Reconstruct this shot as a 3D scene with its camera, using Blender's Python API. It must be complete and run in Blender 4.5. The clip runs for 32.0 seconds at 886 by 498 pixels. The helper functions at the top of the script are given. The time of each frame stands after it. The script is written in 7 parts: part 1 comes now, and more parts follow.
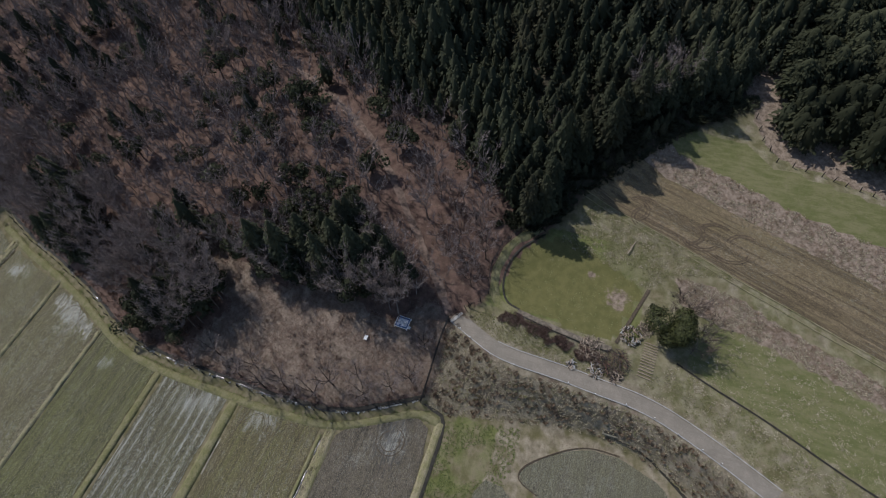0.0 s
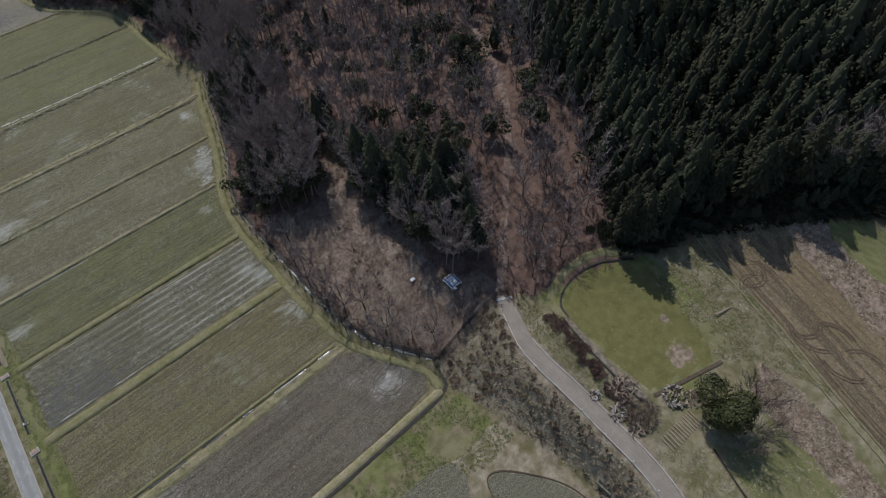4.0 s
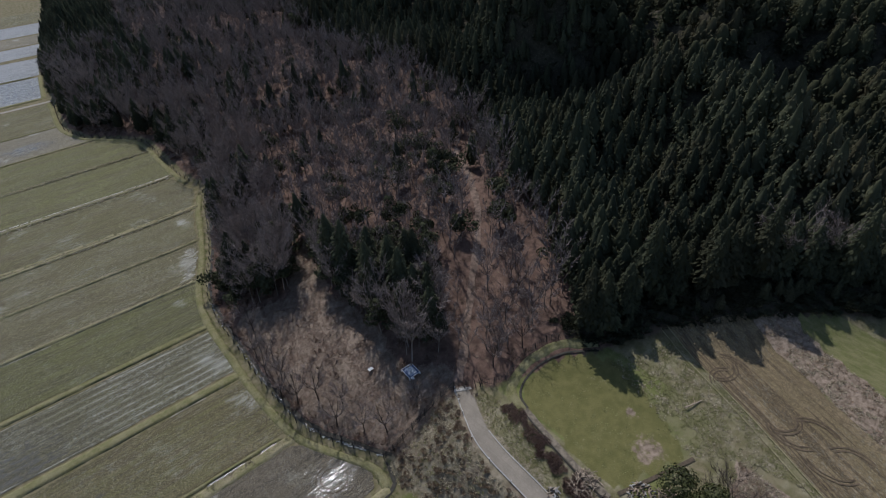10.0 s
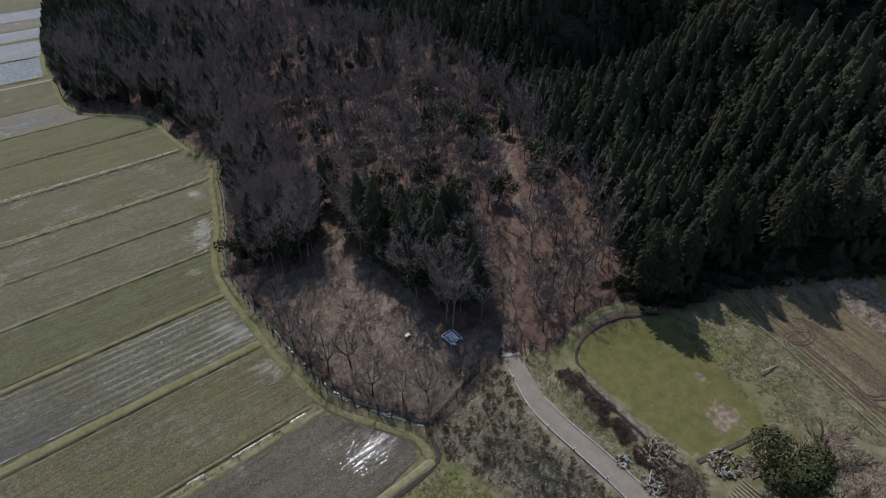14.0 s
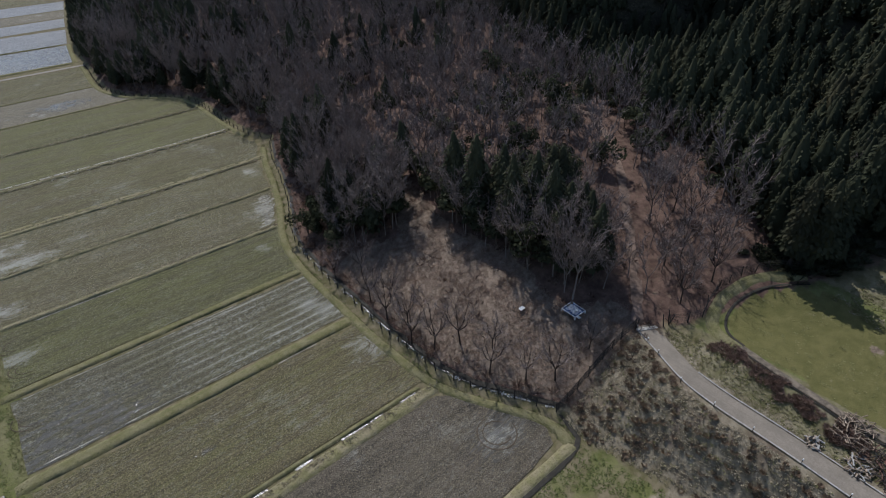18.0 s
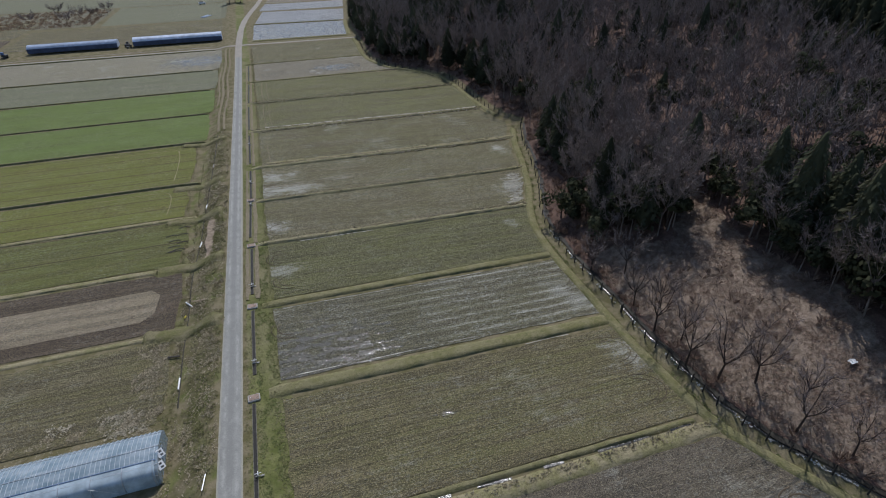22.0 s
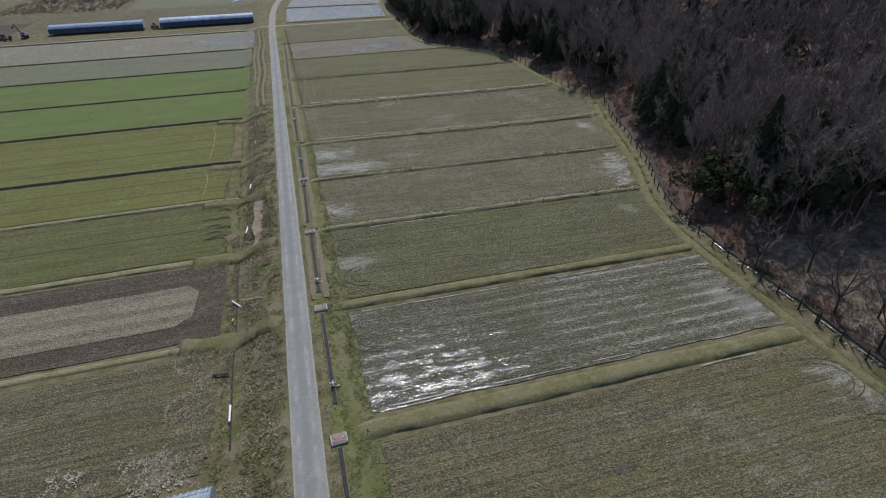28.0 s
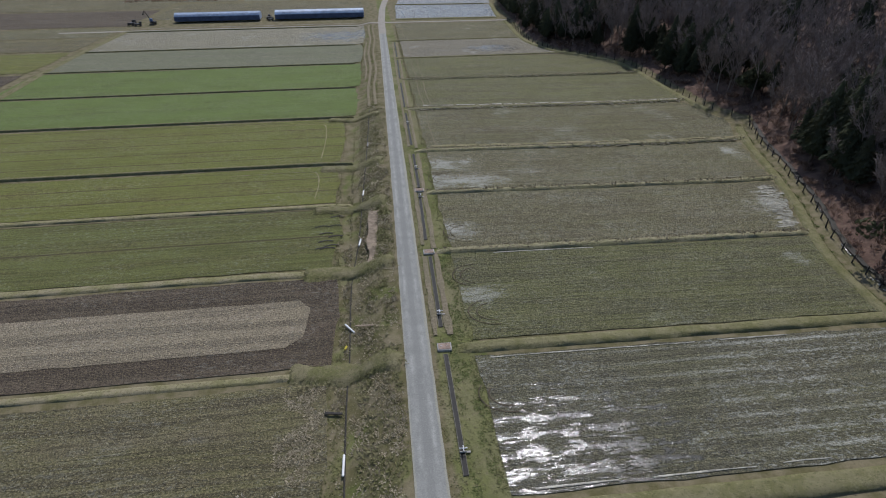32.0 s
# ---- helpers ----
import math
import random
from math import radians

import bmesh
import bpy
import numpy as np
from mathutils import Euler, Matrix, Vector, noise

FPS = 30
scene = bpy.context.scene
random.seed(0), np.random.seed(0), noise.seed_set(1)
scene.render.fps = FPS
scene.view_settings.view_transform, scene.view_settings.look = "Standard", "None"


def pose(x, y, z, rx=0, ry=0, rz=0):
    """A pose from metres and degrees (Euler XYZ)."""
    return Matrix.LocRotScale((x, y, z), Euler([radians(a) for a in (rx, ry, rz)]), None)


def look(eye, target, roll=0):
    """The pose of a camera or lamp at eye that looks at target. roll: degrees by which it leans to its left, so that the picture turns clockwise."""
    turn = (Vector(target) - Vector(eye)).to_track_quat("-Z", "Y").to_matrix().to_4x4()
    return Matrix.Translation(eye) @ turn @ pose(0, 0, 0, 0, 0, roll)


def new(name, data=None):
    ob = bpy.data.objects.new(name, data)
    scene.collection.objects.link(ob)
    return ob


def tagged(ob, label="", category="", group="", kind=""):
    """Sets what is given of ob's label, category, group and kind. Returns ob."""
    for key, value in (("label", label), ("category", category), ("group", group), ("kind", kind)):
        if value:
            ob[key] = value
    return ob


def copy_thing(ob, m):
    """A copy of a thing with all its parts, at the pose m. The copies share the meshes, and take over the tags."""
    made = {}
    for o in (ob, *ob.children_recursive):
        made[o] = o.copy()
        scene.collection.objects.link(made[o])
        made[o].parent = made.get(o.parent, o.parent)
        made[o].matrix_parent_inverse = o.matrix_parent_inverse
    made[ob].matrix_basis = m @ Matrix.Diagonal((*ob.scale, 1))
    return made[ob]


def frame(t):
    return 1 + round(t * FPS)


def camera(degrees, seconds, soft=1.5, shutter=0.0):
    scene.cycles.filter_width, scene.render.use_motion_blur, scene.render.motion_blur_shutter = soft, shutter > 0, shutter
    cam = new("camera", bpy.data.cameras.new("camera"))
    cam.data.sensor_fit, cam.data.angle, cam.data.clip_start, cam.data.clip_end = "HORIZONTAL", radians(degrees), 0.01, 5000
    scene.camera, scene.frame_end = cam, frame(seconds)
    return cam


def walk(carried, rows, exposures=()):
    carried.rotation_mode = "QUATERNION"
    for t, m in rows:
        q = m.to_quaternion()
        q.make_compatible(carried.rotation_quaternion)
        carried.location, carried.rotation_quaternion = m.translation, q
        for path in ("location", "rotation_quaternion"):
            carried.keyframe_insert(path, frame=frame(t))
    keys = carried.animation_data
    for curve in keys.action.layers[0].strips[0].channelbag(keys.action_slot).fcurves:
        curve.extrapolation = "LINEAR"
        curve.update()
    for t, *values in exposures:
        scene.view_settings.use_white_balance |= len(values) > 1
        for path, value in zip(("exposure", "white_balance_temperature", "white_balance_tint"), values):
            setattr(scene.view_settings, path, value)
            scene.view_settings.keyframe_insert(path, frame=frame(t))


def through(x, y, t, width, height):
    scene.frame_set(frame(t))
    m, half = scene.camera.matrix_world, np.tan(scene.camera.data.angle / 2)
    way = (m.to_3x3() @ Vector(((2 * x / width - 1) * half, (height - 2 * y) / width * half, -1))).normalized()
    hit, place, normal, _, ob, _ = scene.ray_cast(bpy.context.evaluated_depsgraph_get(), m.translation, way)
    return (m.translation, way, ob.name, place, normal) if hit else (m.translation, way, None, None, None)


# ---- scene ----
cam = camera(78.7, 32.0, soft=1.1)
METRES, EYE, TILT, LEAN, TURN = 136.0, 107.6, -57.135, 4.2515, -71.26
ROWS = [
    (0.0, 0.0, 0.0, 0.0, 0.0, 0.0, -0.0),
    (0.5, 0.014, 0.0045, -0.0121, 2.5, -0.14, -4.14),
    (1.0, 0.0281, 0.0078, -0.0195, 5.39, -0.76, -8.67),
    (1.5, 0.0433, 0.0124, -0.034, 9.72, -1.54, -15.5),
    (2.0, 0.0603, 0.0174, -0.042, 13.08, -2.58, -20.21),
    (2.5, 0.0756, 0.023, -0.0496, 14.25, -2.83, -21.75),
    (4.5, 0.1358, 0.0487, -0.0727, 16.4, 2.01, -24.17),
    (5.0, 0.1495, 0.0524, -0.0816, 16.32, 6.8, -24.3),
    (5.5, 0.161, 0.0539, -0.0911, 16.4, 11.4, -24.31),
    (6.0, 0.1716, 0.0533, -0.1036, 16.41, 15.18, -24.42),
    (6.5, 0.181, 0.0531, -0.1093, 16.62, 15.15, -24.64),
    (7.0, 0.1903, 0.0525, -0.1113, 16.7, 15.13, -24.67),
    (7.5, 0.1987, 0.0537, -0.1102, 16.84, 15.1, -24.75),
    (8.0, 0.206, 0.0566, -0.1082, 16.88, 15.11, -24.81),
    (8.5, 0.2121, 0.0606, -0.1079, 16.94, 15.11, -24.95),
    (9.0, 0.2174, 0.0689, -0.1104, 17.1, 15.04, -25.2),
    (9.5, 0.2215, 0.0789, -0.1146, 17.21, 14.99, -25.42),
    (10.0, 0.2237, 0.0889, -0.1189, 17.33, 14.97, -25.64),
    (10.5, 0.2236, 0.0983, -0.1248, 17.36, 14.94, -25.76),
    (11.0, 0.2223, 0.1074, -0.1316, 17.34, 14.97, -25.95),
    (11.5, 0.2189, 0.1165, -0.1387, 17.46, 14.92, -26.31),
    (12.0, 0.2144, 0.1254, -0.1469, 17.53, 14.93, -26.58),
    (12.5, 0.2076, 0.1324, -0.1565, 17.05, 15.32, -26.2),
    (13.0, 0.197, 0.1381, -0.1671, 16.82, 15.51, -26.07),
    (13.5, 0.1832, 0.1437, -0.1791, 16.66, 15.68, -26.12),
    (14.0, 0.1667, 0.1487, -0.192, 16.6, 16.03, -26.1),
    (14.5, 0.1499, 0.1541, -0.2047, 16.58, 16.43, -26.14),
    (16.5, 0.0833, 0.1797, -0.2491, 16.55, 16.88, -26.2),
    (17.0, 0.0671, 0.1856, -0.2599, 16.54, 16.91, -26.24),
    (17.5, 0.0508, 0.1911, -0.2712, 16.54, 16.94, -26.27),
    (18.0, 0.0353, 0.1964, -0.2832, 16.53, 17.02, -26.31),
    (18.5, 0.0208, 0.2016, -0.2938, 16.54, 17.01, -26.24),
    (19.0, 0.007, 0.2073, -0.305, 16.48, 17.08, -26.17),
    (19.5, -0.0068, 0.213, -0.3157, 16.42, 17.13, -26.14),
    (20.0, -0.024, 0.2152, -0.3276, 18.99, 16.04, -29.81),
    (20.5, -0.0379, 0.2199, -0.3387, 27.49, 11.15, -38.71),
    (21.0, -0.0491, 0.2277, -0.3463, 32.33, 7.94, -42.31),
    (21.5, -0.0633, 0.2335, -0.356, 33.47, 7.63, -43.05),
    (22.0, -0.0771, 0.2397, -0.3683, 33.96, 8.59, -43.4),
    (22.5, -0.093, 0.2439, -0.3781, 34.24, 8.4, -43.55),
    (23.0, -0.109, 0.2482, -0.3868, 34.64, 8.15, -43.69),
    (23.5, -0.122, 0.2526, -0.3916, 35.0, 7.96, -43.82),
    (24.0, -0.1326, 0.2591, -0.395, 35.17, 7.89, -43.85),
    (24.5, -0.1413, 0.267, -0.3979, 35.3, 7.84, -43.92),
    (25.0, -0.1497, 0.2767, -0.4022, 35.52, 7.7, -44.1),
    (25.5, -0.1601, 0.2858, -0.4081, 35.86, 7.51, -44.34),
    (26.0, -0.1728, 0.2945, -0.4139, 36.28, 7.23, -44.62),
    (26.5, -0.1883, 0.3025, -0.4184, 36.62, 7.02, -44.78),
    (28.5, -0.2379, 0.3298, -0.4362, 35.68, 7.8, -44.09),
    (29.0, -0.2483, 0.3344, -0.4386, 35.28, 8.06, -43.83),
    (29.5, -0.259, 0.3353, -0.4402, 34.6, 8.53, -43.38),
    (30.0, -0.2701, 0.3344, -0.4419, 34.3, 8.72, -43.16),
    (30.5, -0.2819, 0.3333, -0.4433, 34.1, 8.87, -43.01),
    (31.0, -0.2949, 0.3313, -0.4458, 35.78, 7.73, -44.26),
    (31.5, -0.3058, 0.329, -0.4485, 40.26, 4.49, -47.1),
    (32.0, -0.3127, 0.328, -0.4499, 46.68, -0.34, -50.33),
]
walk(cam, [(t, pose(38.6, 0, EYE, TILT, LEAN, TURN) @ pose(METRES * x, METRES * y, METRES * z, 90 + pitch, roll, yaw)) for t, x, y, z, yaw, pitch, roll in ROWS],
     exposures=((0.0, -0.04, 6000, 13), (32.0, -0.04, 6000, 13)))

# ---- light ----
SUN = Vector((0.224, 0.567, 0.793)).normalized()
world = bpy.data.worlds.new("sky")
scene.world = world
world.use_nodes = True
_n, _l = world.node_tree.nodes, world.node_tree.links
_sky = _n.new("ShaderNodeTexSky")
_sky.sky_type = "NISHITA"
_sky.sun_disc = False
_sky.sun_elevation = math.asin(SUN.z)
_sky.sun_rotation = math.atan2(SUN.x, SUN.y)
_n["Background"].inputs["Strength"].default_value = 0.105
_l.new(_sky.outputs["Color"], _n["Background"].inputs["Color"])
_lamp = bpy.data.lights.new("sun", "SUN")
_lamp.energy, _lamp.angle, _lamp.color = 3.5, radians(0.53), (1.0, 0.955, 0.89)
_sun = new("sun", _lamp)
_sun.matrix_world = look((0, 0, 400), Vector((0, 0, 400)) - SUN)

# ---- plan: the foot of the hill, the lane and the lie of the land ----
EDGE = np.array([(-900, 0), (-300, 20), (-80, 50), (-50, 57), (-32, 63), (-21, 67.5), (-12, 69.5), (-1, 68), (10, 66),
                 (16.5, 64.4), (22, 65.6), (34, 59), (40, 57.2), (54, 56.5), (65, 56.8), (78, 57), (88, 58.2),
                 (95, 60.5), (107, 66), (120, 70.5), (132, 74), (143, 78.5), (147, 81), (151, 80), (155, 78.5),
                 (165, 77.3), (178, 77.5), (200, 77.5), (208, 75.5), (218, 67), (225, 60.5), (242, 55.8),
                 (260, 56.5), (275, 58), (287, 58.5), (320, 60.5), (356, 66), (410, 75), (503, 91), (640, 110), (900, 130), (3000, 160)], float)
LANE = np.array([(83.2, 20.5), (80.5, 15.0), (78.5, 10.6), (77.8, 6.1), (77.6, 1.2), (77.3, -4.1), (76.7, -9.8), (76.3, -15.5), (75.4, -20.2),
                 (73.7, -25.2), (70.8, -32.2), (66.8, -40.5), (61, -52), (54, -66), (44, -90), (30, -130)], float)
WOOD = np.array([(56, 24), (82, 22), (88, 15), (105, 7), (116, 1), (126, -8), (137, -17), (149, -31), (220, -100), (500, -380)], float)
ROAD = np.array([(-260, -5.0), (-60, -2.0), (50, -0.35), (79, 0.1), (98, 0.4), (120, 0.75), (161, 1.2), (223, 2.0),
                 (265, 2.4), (300, 3.0), (344, 4.9), (380, 9.0), (430, 17), (600, 40)], float)


def edge_x(y):
    return np.interp(y, EDGE[:, 0], EDGE[:, 1])


def road_x(y):
    return np.interp(y, ROAD[:, 0], ROAD[:, 1])


def smooth(a, b, v):
    k = np.clip((v - a) / (b - a), 0, 1)
    return k * k * (3 - 2 * k)


def line_gap(x, y, line):
    """Distance from points to a polyline, and the side: positive to its left."""
    best = np.full(np.shape(x), 1e9)
    side = np.zeros(np.shape(x))
    for (ax, ay), (bx, by) in zip(line[:-1], line[1:]):
        dx, dy = bx - ax, by - ay
        k = np.clip(((x - ax) * dx + (y - ay) * dy) / (dx * dx + dy * dy), 0, 1)
        gx, gy = x - ax - k * dx, y - ay - k * dy
        g = np.hypot(gx, gy)
        near = g < best
        side = np.where(near, np.sign(dx * (y - ay) - dy * (x - ax)), side)
        best = np.where(near, g, best)
    return best, side


EDGE_XY = EDGE[4:40, ::-1]
KNOLLS = [(192, 106, 11, 20), (208, 96, 12, 16), (178, 42, 9, 17), (169, 20, 8, 10), (228, 46, 12, 18), (238, 18, 12, 15), (152, 48, 7, 6), (163, 0, 9, 8),
          (180, 86, 11, -9), (202, 68, 12, -9), (192, 52, 9, -7), (214, 28, 12, -10), (163, 26, 6, -7), (188, 4, 10, -10), (146, 30, 7, -5)]


def valley(x, y):
    k = np.clip((y - 120) / 130, 0, 1)
    a = 1.5 - 0.027 * np.clip(x - 2, 0, 58)
    z = a * (1 - k) + 0.3 * k
    return z - np.clip((-3 - x) / 4, 0, 1) * 2.2 * (1 - 0.6 * k)


def height(x, y):
    x, y = np.asarray(x, float), np.asarray(y, float)
    v = valley(x, y)
    gap, _ = line_gap(x, y, EDGE_XY)
    d = np.where(x > edge_x(y), gap, 0.0)
    hill = 22 * (1 - np.exp(-d / 45)) + 0.075 * np.clip(d - 90, 0, 420)
    hill = hill + np.clip(d - 20, 0, 60) / 60 * (2.5 * np.sin(x * 0.045 + 1.2) * np.cos(y * 0.038) + 1.4 * np.sin(x * 0.11 - y * 0.07))
    for kx, ky, kr, kh in KNOLLS:
        hill = hill + kh * np.exp(-((x - kx) ** 2 + (y - ky) ** 2) / (2 * kr * kr))
    hill = hill + np.clip(d - 60, 0, 50) / 50 * (4.5 * np.sin((0.62 * x + 0.78 * y) * 0.07 + 0.6 * np.sin(x * 0.03)) + 2.5 * np.sin((x - y) * 0.09))
    terrace = np.clip(9.3 + 0.16 * np.clip(x - 98, 0, 14) + 0.1 * np.clip(x - 112, 0, 60), 9.2, 16)
    rd, _ = line_gap(x, y, LANE)
    lane_x = np.interp(y, LANE[::-1, 1], LANE[::-1, 0])
    west = x < lane_x
    rg = np.clip(rd - 2.0, 0, None)
    low = v + (7.35 - v) * smooth(0, 1, d / (d + rg + 1e-6))
    high = 7.5 + (terrace - 7.5) * smooth(0, 5.5, rg)
    bench = np.where(d <= 0, v, np.where(west, low, high))
    bench = np.where(rd < 2.0, np.where(d > 0, 7.45, v), bench)
    wg, ws = line_gap(x, y, WOOD)
    w = smooth(-7, 7, wg * np.where(ws > 0, 1, -1))
    top = bench * (1 - w) + (v + hill) * w
    return np.where(d > 0, top, v)


def hz(x, y):
    return float(height(x, y))


# ---- materials ----
def node_mat(name):
    m = bpy.data.materials.new(name)
    m.use_nodes = True
    return m, m.node_tree.nodes, m.node_tree.links, m.node_tree.nodes["Principled BSDF"]


class Nodes:
    """Short calls for the nodes of one material."""

    def __init__(self, name, rough=0.9, spec=0.2):
        self.m, self.n, self.l, self.b = node_mat(name)
        self.b.inputs["Roughness"].default_value = rough
        self.b.inputs["Specular IOR Level"].default_value = spec
        self.geo = None
        self.turn = 0.0

    def place(self):
        if not self.geo:
            self.geo = self.n.new("ShaderNodeNewGeometry")
        return self.geo.outputs["Position"]

    def put(self, sock, v):
        if hasattr(v, "is_output"):
            self.l.new(v, sock)
        elif isinstance(v, (tuple, list)):
            sock.default_value = (*v, 1) if len(v) == 3 and len(sock.default_value) == 4 else v
        else:
            sock.default_value = v

    def noise(self, scale, detail=4, rough=0.6, stretch=None, distort=0.0):
        t = self.n.new("ShaderNodeTexNoise")
        t.inputs["Scale"].default_value = scale
        t.inputs["Detail"].default_value = detail
        t.inputs["Roughness"].default_value = rough
        t.inputs["Distortion"].default_value = distort
        src = self.place()
        if stretch:
            mp = self.n.new("ShaderNodeMapping")
            mp.inputs["Scale"].default_value = stretch
            self.l.new(self.turned(), mp.inputs["Vector"])
            src = mp.outputs["Vector"]
        self.l.new(src, t.inputs["Vector"])
        return t.outputs["Fac"]

    def ramp(self, v, a, b, lo=0.0, hi=1.0):
        r = self.n.new("ShaderNodeMapRange")
        r.interpolation_type = "SMOOTHSTEP"
        for key, val in (("From Min", a), ("From Max", b), ("To Min", lo), ("To Max", hi)):
            r.inputs[key].default_value = val
        self.put(r.inputs["Value"], v)
        return r.outputs["Result"]

    def math(self, op, a, b=0.0, clamp=False):
        r = self.n.new("ShaderNodeMath")
        r.operation, r.use_clamp = op, clamp
        self.put(r.inputs[0], a), self.put(r.inputs[1], b)
        return r.outputs[0]

    def mix(self, f, a, b):
        r = self.n.new("ShaderNodeMix")
        r.data_type = "RGBA"
        self.put(r.inputs["Factor"], f), self.put(r.inputs["A"], a), self.put(r.inputs["B"], b)
        return r.outputs["Result"]

    def turned(self):
        if not self.turn:
            return self.place()
        mp = self.n.new("ShaderNodeMapping")
        mp.inputs["Rotation"].default_value = (0, 0, self.turn)
        self.l.new(self.place(), mp.inputs["Vector"])
        return mp.outputs["Vector"]

    def axis(self):
        s = self.n.new("ShaderNodeSeparateXYZ")
        self.l.new(self.turned(), s.inputs[0])
        return s.outputs

    def attr(self, name):
        a = self.n.new("ShaderNodeAttribute")
        a.attribute_name = name
        s = self.n.new("ShaderNodeSeparateColor")
        self.l.new(a.outputs["Color"], s.inputs[0])
        return s.outputs

    def random(self):
        return self.n.new("ShaderNodeObjectInfo").outputs["Random"]

    def island(self):
        self.place()
        return self.geo.outputs["Random Per Island"]

    def bump(self, h, strength=0.5, distance=0.1):
        r = self.n.new("ShaderNodeBump")
        r.inputs["Strength"].default_value = strength
        r.inputs["Distance"].default_value = distance
        self.put(r.inputs["Height"], h)
        self.l.new(r.outputs["Normal"], self.b.inputs["Normal"])

    def done(self, colour, rough=None):
        self.put(self.b.inputs["Base Color"], colour)
        if rough is not None:
            self.put(self.b.inputs["Roughness"], rough)
        return self.m


def plain(name, colour, rough=0.8, scale=3.0, vary=0.25, metal=0.0, bump=0.2):
    k = Nodes(name, rough)
    k.b.inputs["Metallic"].default_value = metal
    f = k.noise(scale, 5)
    c = k.mix(k.ramp(f, 0.3, 0.7), tuple(v * (1 - vary) for v in colour), tuple(min(1, v * (1 + vary)) for v in colour))
    c = k.mix(k.ramp(k.noise(scale * 0.13, 3), 0.45, 0.7, 0, 0.4), c, tuple(v * 0.6 for v in colour))
    k.bump(f, bump, 0.02)
    return k.done(c)


def ground_mat():
    k = Nodes("ground_cover", 0.95, 0.1)
    z = k.attr("zone")
    big, mid, fine = k.noise(0.09, 4), k.noise(0.55, 5), k.noise(4.0, 4)
    litter = k.mix(k.ramp(mid, 0.3, 0.7), (0.072, 0.045, 0.035), (0.160, 0.104, 0.079))
    litter = k.mix(k.ramp(fine, 0.45, 0.75, 0, 0.6), litter, (0.055, 0.040, 0.034))
    green = k.mix(k.ramp(mid, 0.3, 0.7), (0.085, 0.098, 0.028), (0.150, 0.155, 0.058))
    green = k.mix(k.ramp(big, 0.42, 0.66, 0, 0.8), green, (0.185, 0.165, 0.095))
    dry = k.mix(k.ramp(mid, 0.32, 0.68), (0.150, 0.125, 0.082), (0.285, 0.245, 0.175))
    dry = k.mix(k.ramp(fine, 0.5, 0.75, 0, 0.55), dry, (0.095, 0.082, 0.055))
    base = k.mix(k.ramp(mid, 0.35, 0.65), (0.106, 0.096, 0.044), (0.182, 0.155, 0.095))
    wob = k.math("MULTIPLY", k.math("SUBTRACT", k.noise(0.35, 5), 0.5), 0.9)
    c = k.mix(k.ramp(k.math("ADD", z[1], wob), 0.35, 0.65), base, green)
    c = k.mix(k.ramp(k.math("ADD", z[2], wob), 0.35, 0.65), c, dry)
    c = k.mix(k.ramp(k.math("ADD", z[0], wob), 0.35, 0.65), c, litter)
    # cedar floor: needle duff with the wood's shade put into its colour
    c = k.mix(k.attr("shaded_duff")[0], c, k.mix(k.ramp(mid, 0.35, 0.65), (0.030, 0.028, 0.019), (0.052, 0.047, 0.032)))
    y2 = k.attr("strip")
    spots = k.noise(1.1, 6, 0.75)
    lawn = k.mix(k.ramp(mid, 0.3, 0.7), (0.098, 0.096, 0.034), (0.136, 0.126, 0.048))
    lawn = k.mix(k.ramp(k.math("ADD", spots, k.math("MULTIPLY", big, 0.5)), 0.90, 1.02, 0, 0.6), lawn, (0.25, 0.225, 0.155))
    straw = k.mix(k.ramp(spots, 0.35, 0.65), (0.124, 0.094, 0.068), (0.285, 0.224, 0.170))
    verdant = k.mix(k.ramp(k.noise(0.8, 5, 0.7, stretch=(1, 0.3, 1)), 0.35, 0.65), (0.104, 0.112, 0.040), (0.160, 0.150, 0.072))
    wob2 = k.math("MULTIPLY", k.math("SUBTRACT", k.noise(0.8, 5, 0.7), 0.5), 0.8)
    c = k.mix(k.ramp(k.math("ADD", y2[0], wob2), 0.4, 0.6), c, lawn)
    c = k.mix(k.ramp(k.math("ADD", y2[1], wob2), 0.4, 0.6), c, straw)
    c = k.mix(k.ramp(k.math("ADD", y2[2], wob2), 0.4, 0.6), c, verdant)
    patch = k.noise(1.6, 6, 0.8)
    rest = k.math("SUBTRACT", 1.0, k.math("MULTIPLY", y2[0], 0.8))
    c = k.mix(k.math("MULTIPLY", k.ramp(patch, 0.54, 0.66, 0, 0.45), rest), c, (0.235, 0.195, 0.130))
    c = k.mix(k.math("MULTIPLY", k.ramp(k.noise(3.2, 5, 0.85), 0.53, 0.66, 0, 0.45), rest), c, (0.050, 0.046, 0.026))
    k.bump(k.math("ADD", k.math("MULTIPLY", mid, 1.2), fine), 0.55, 0.14)
    return k.done(c)


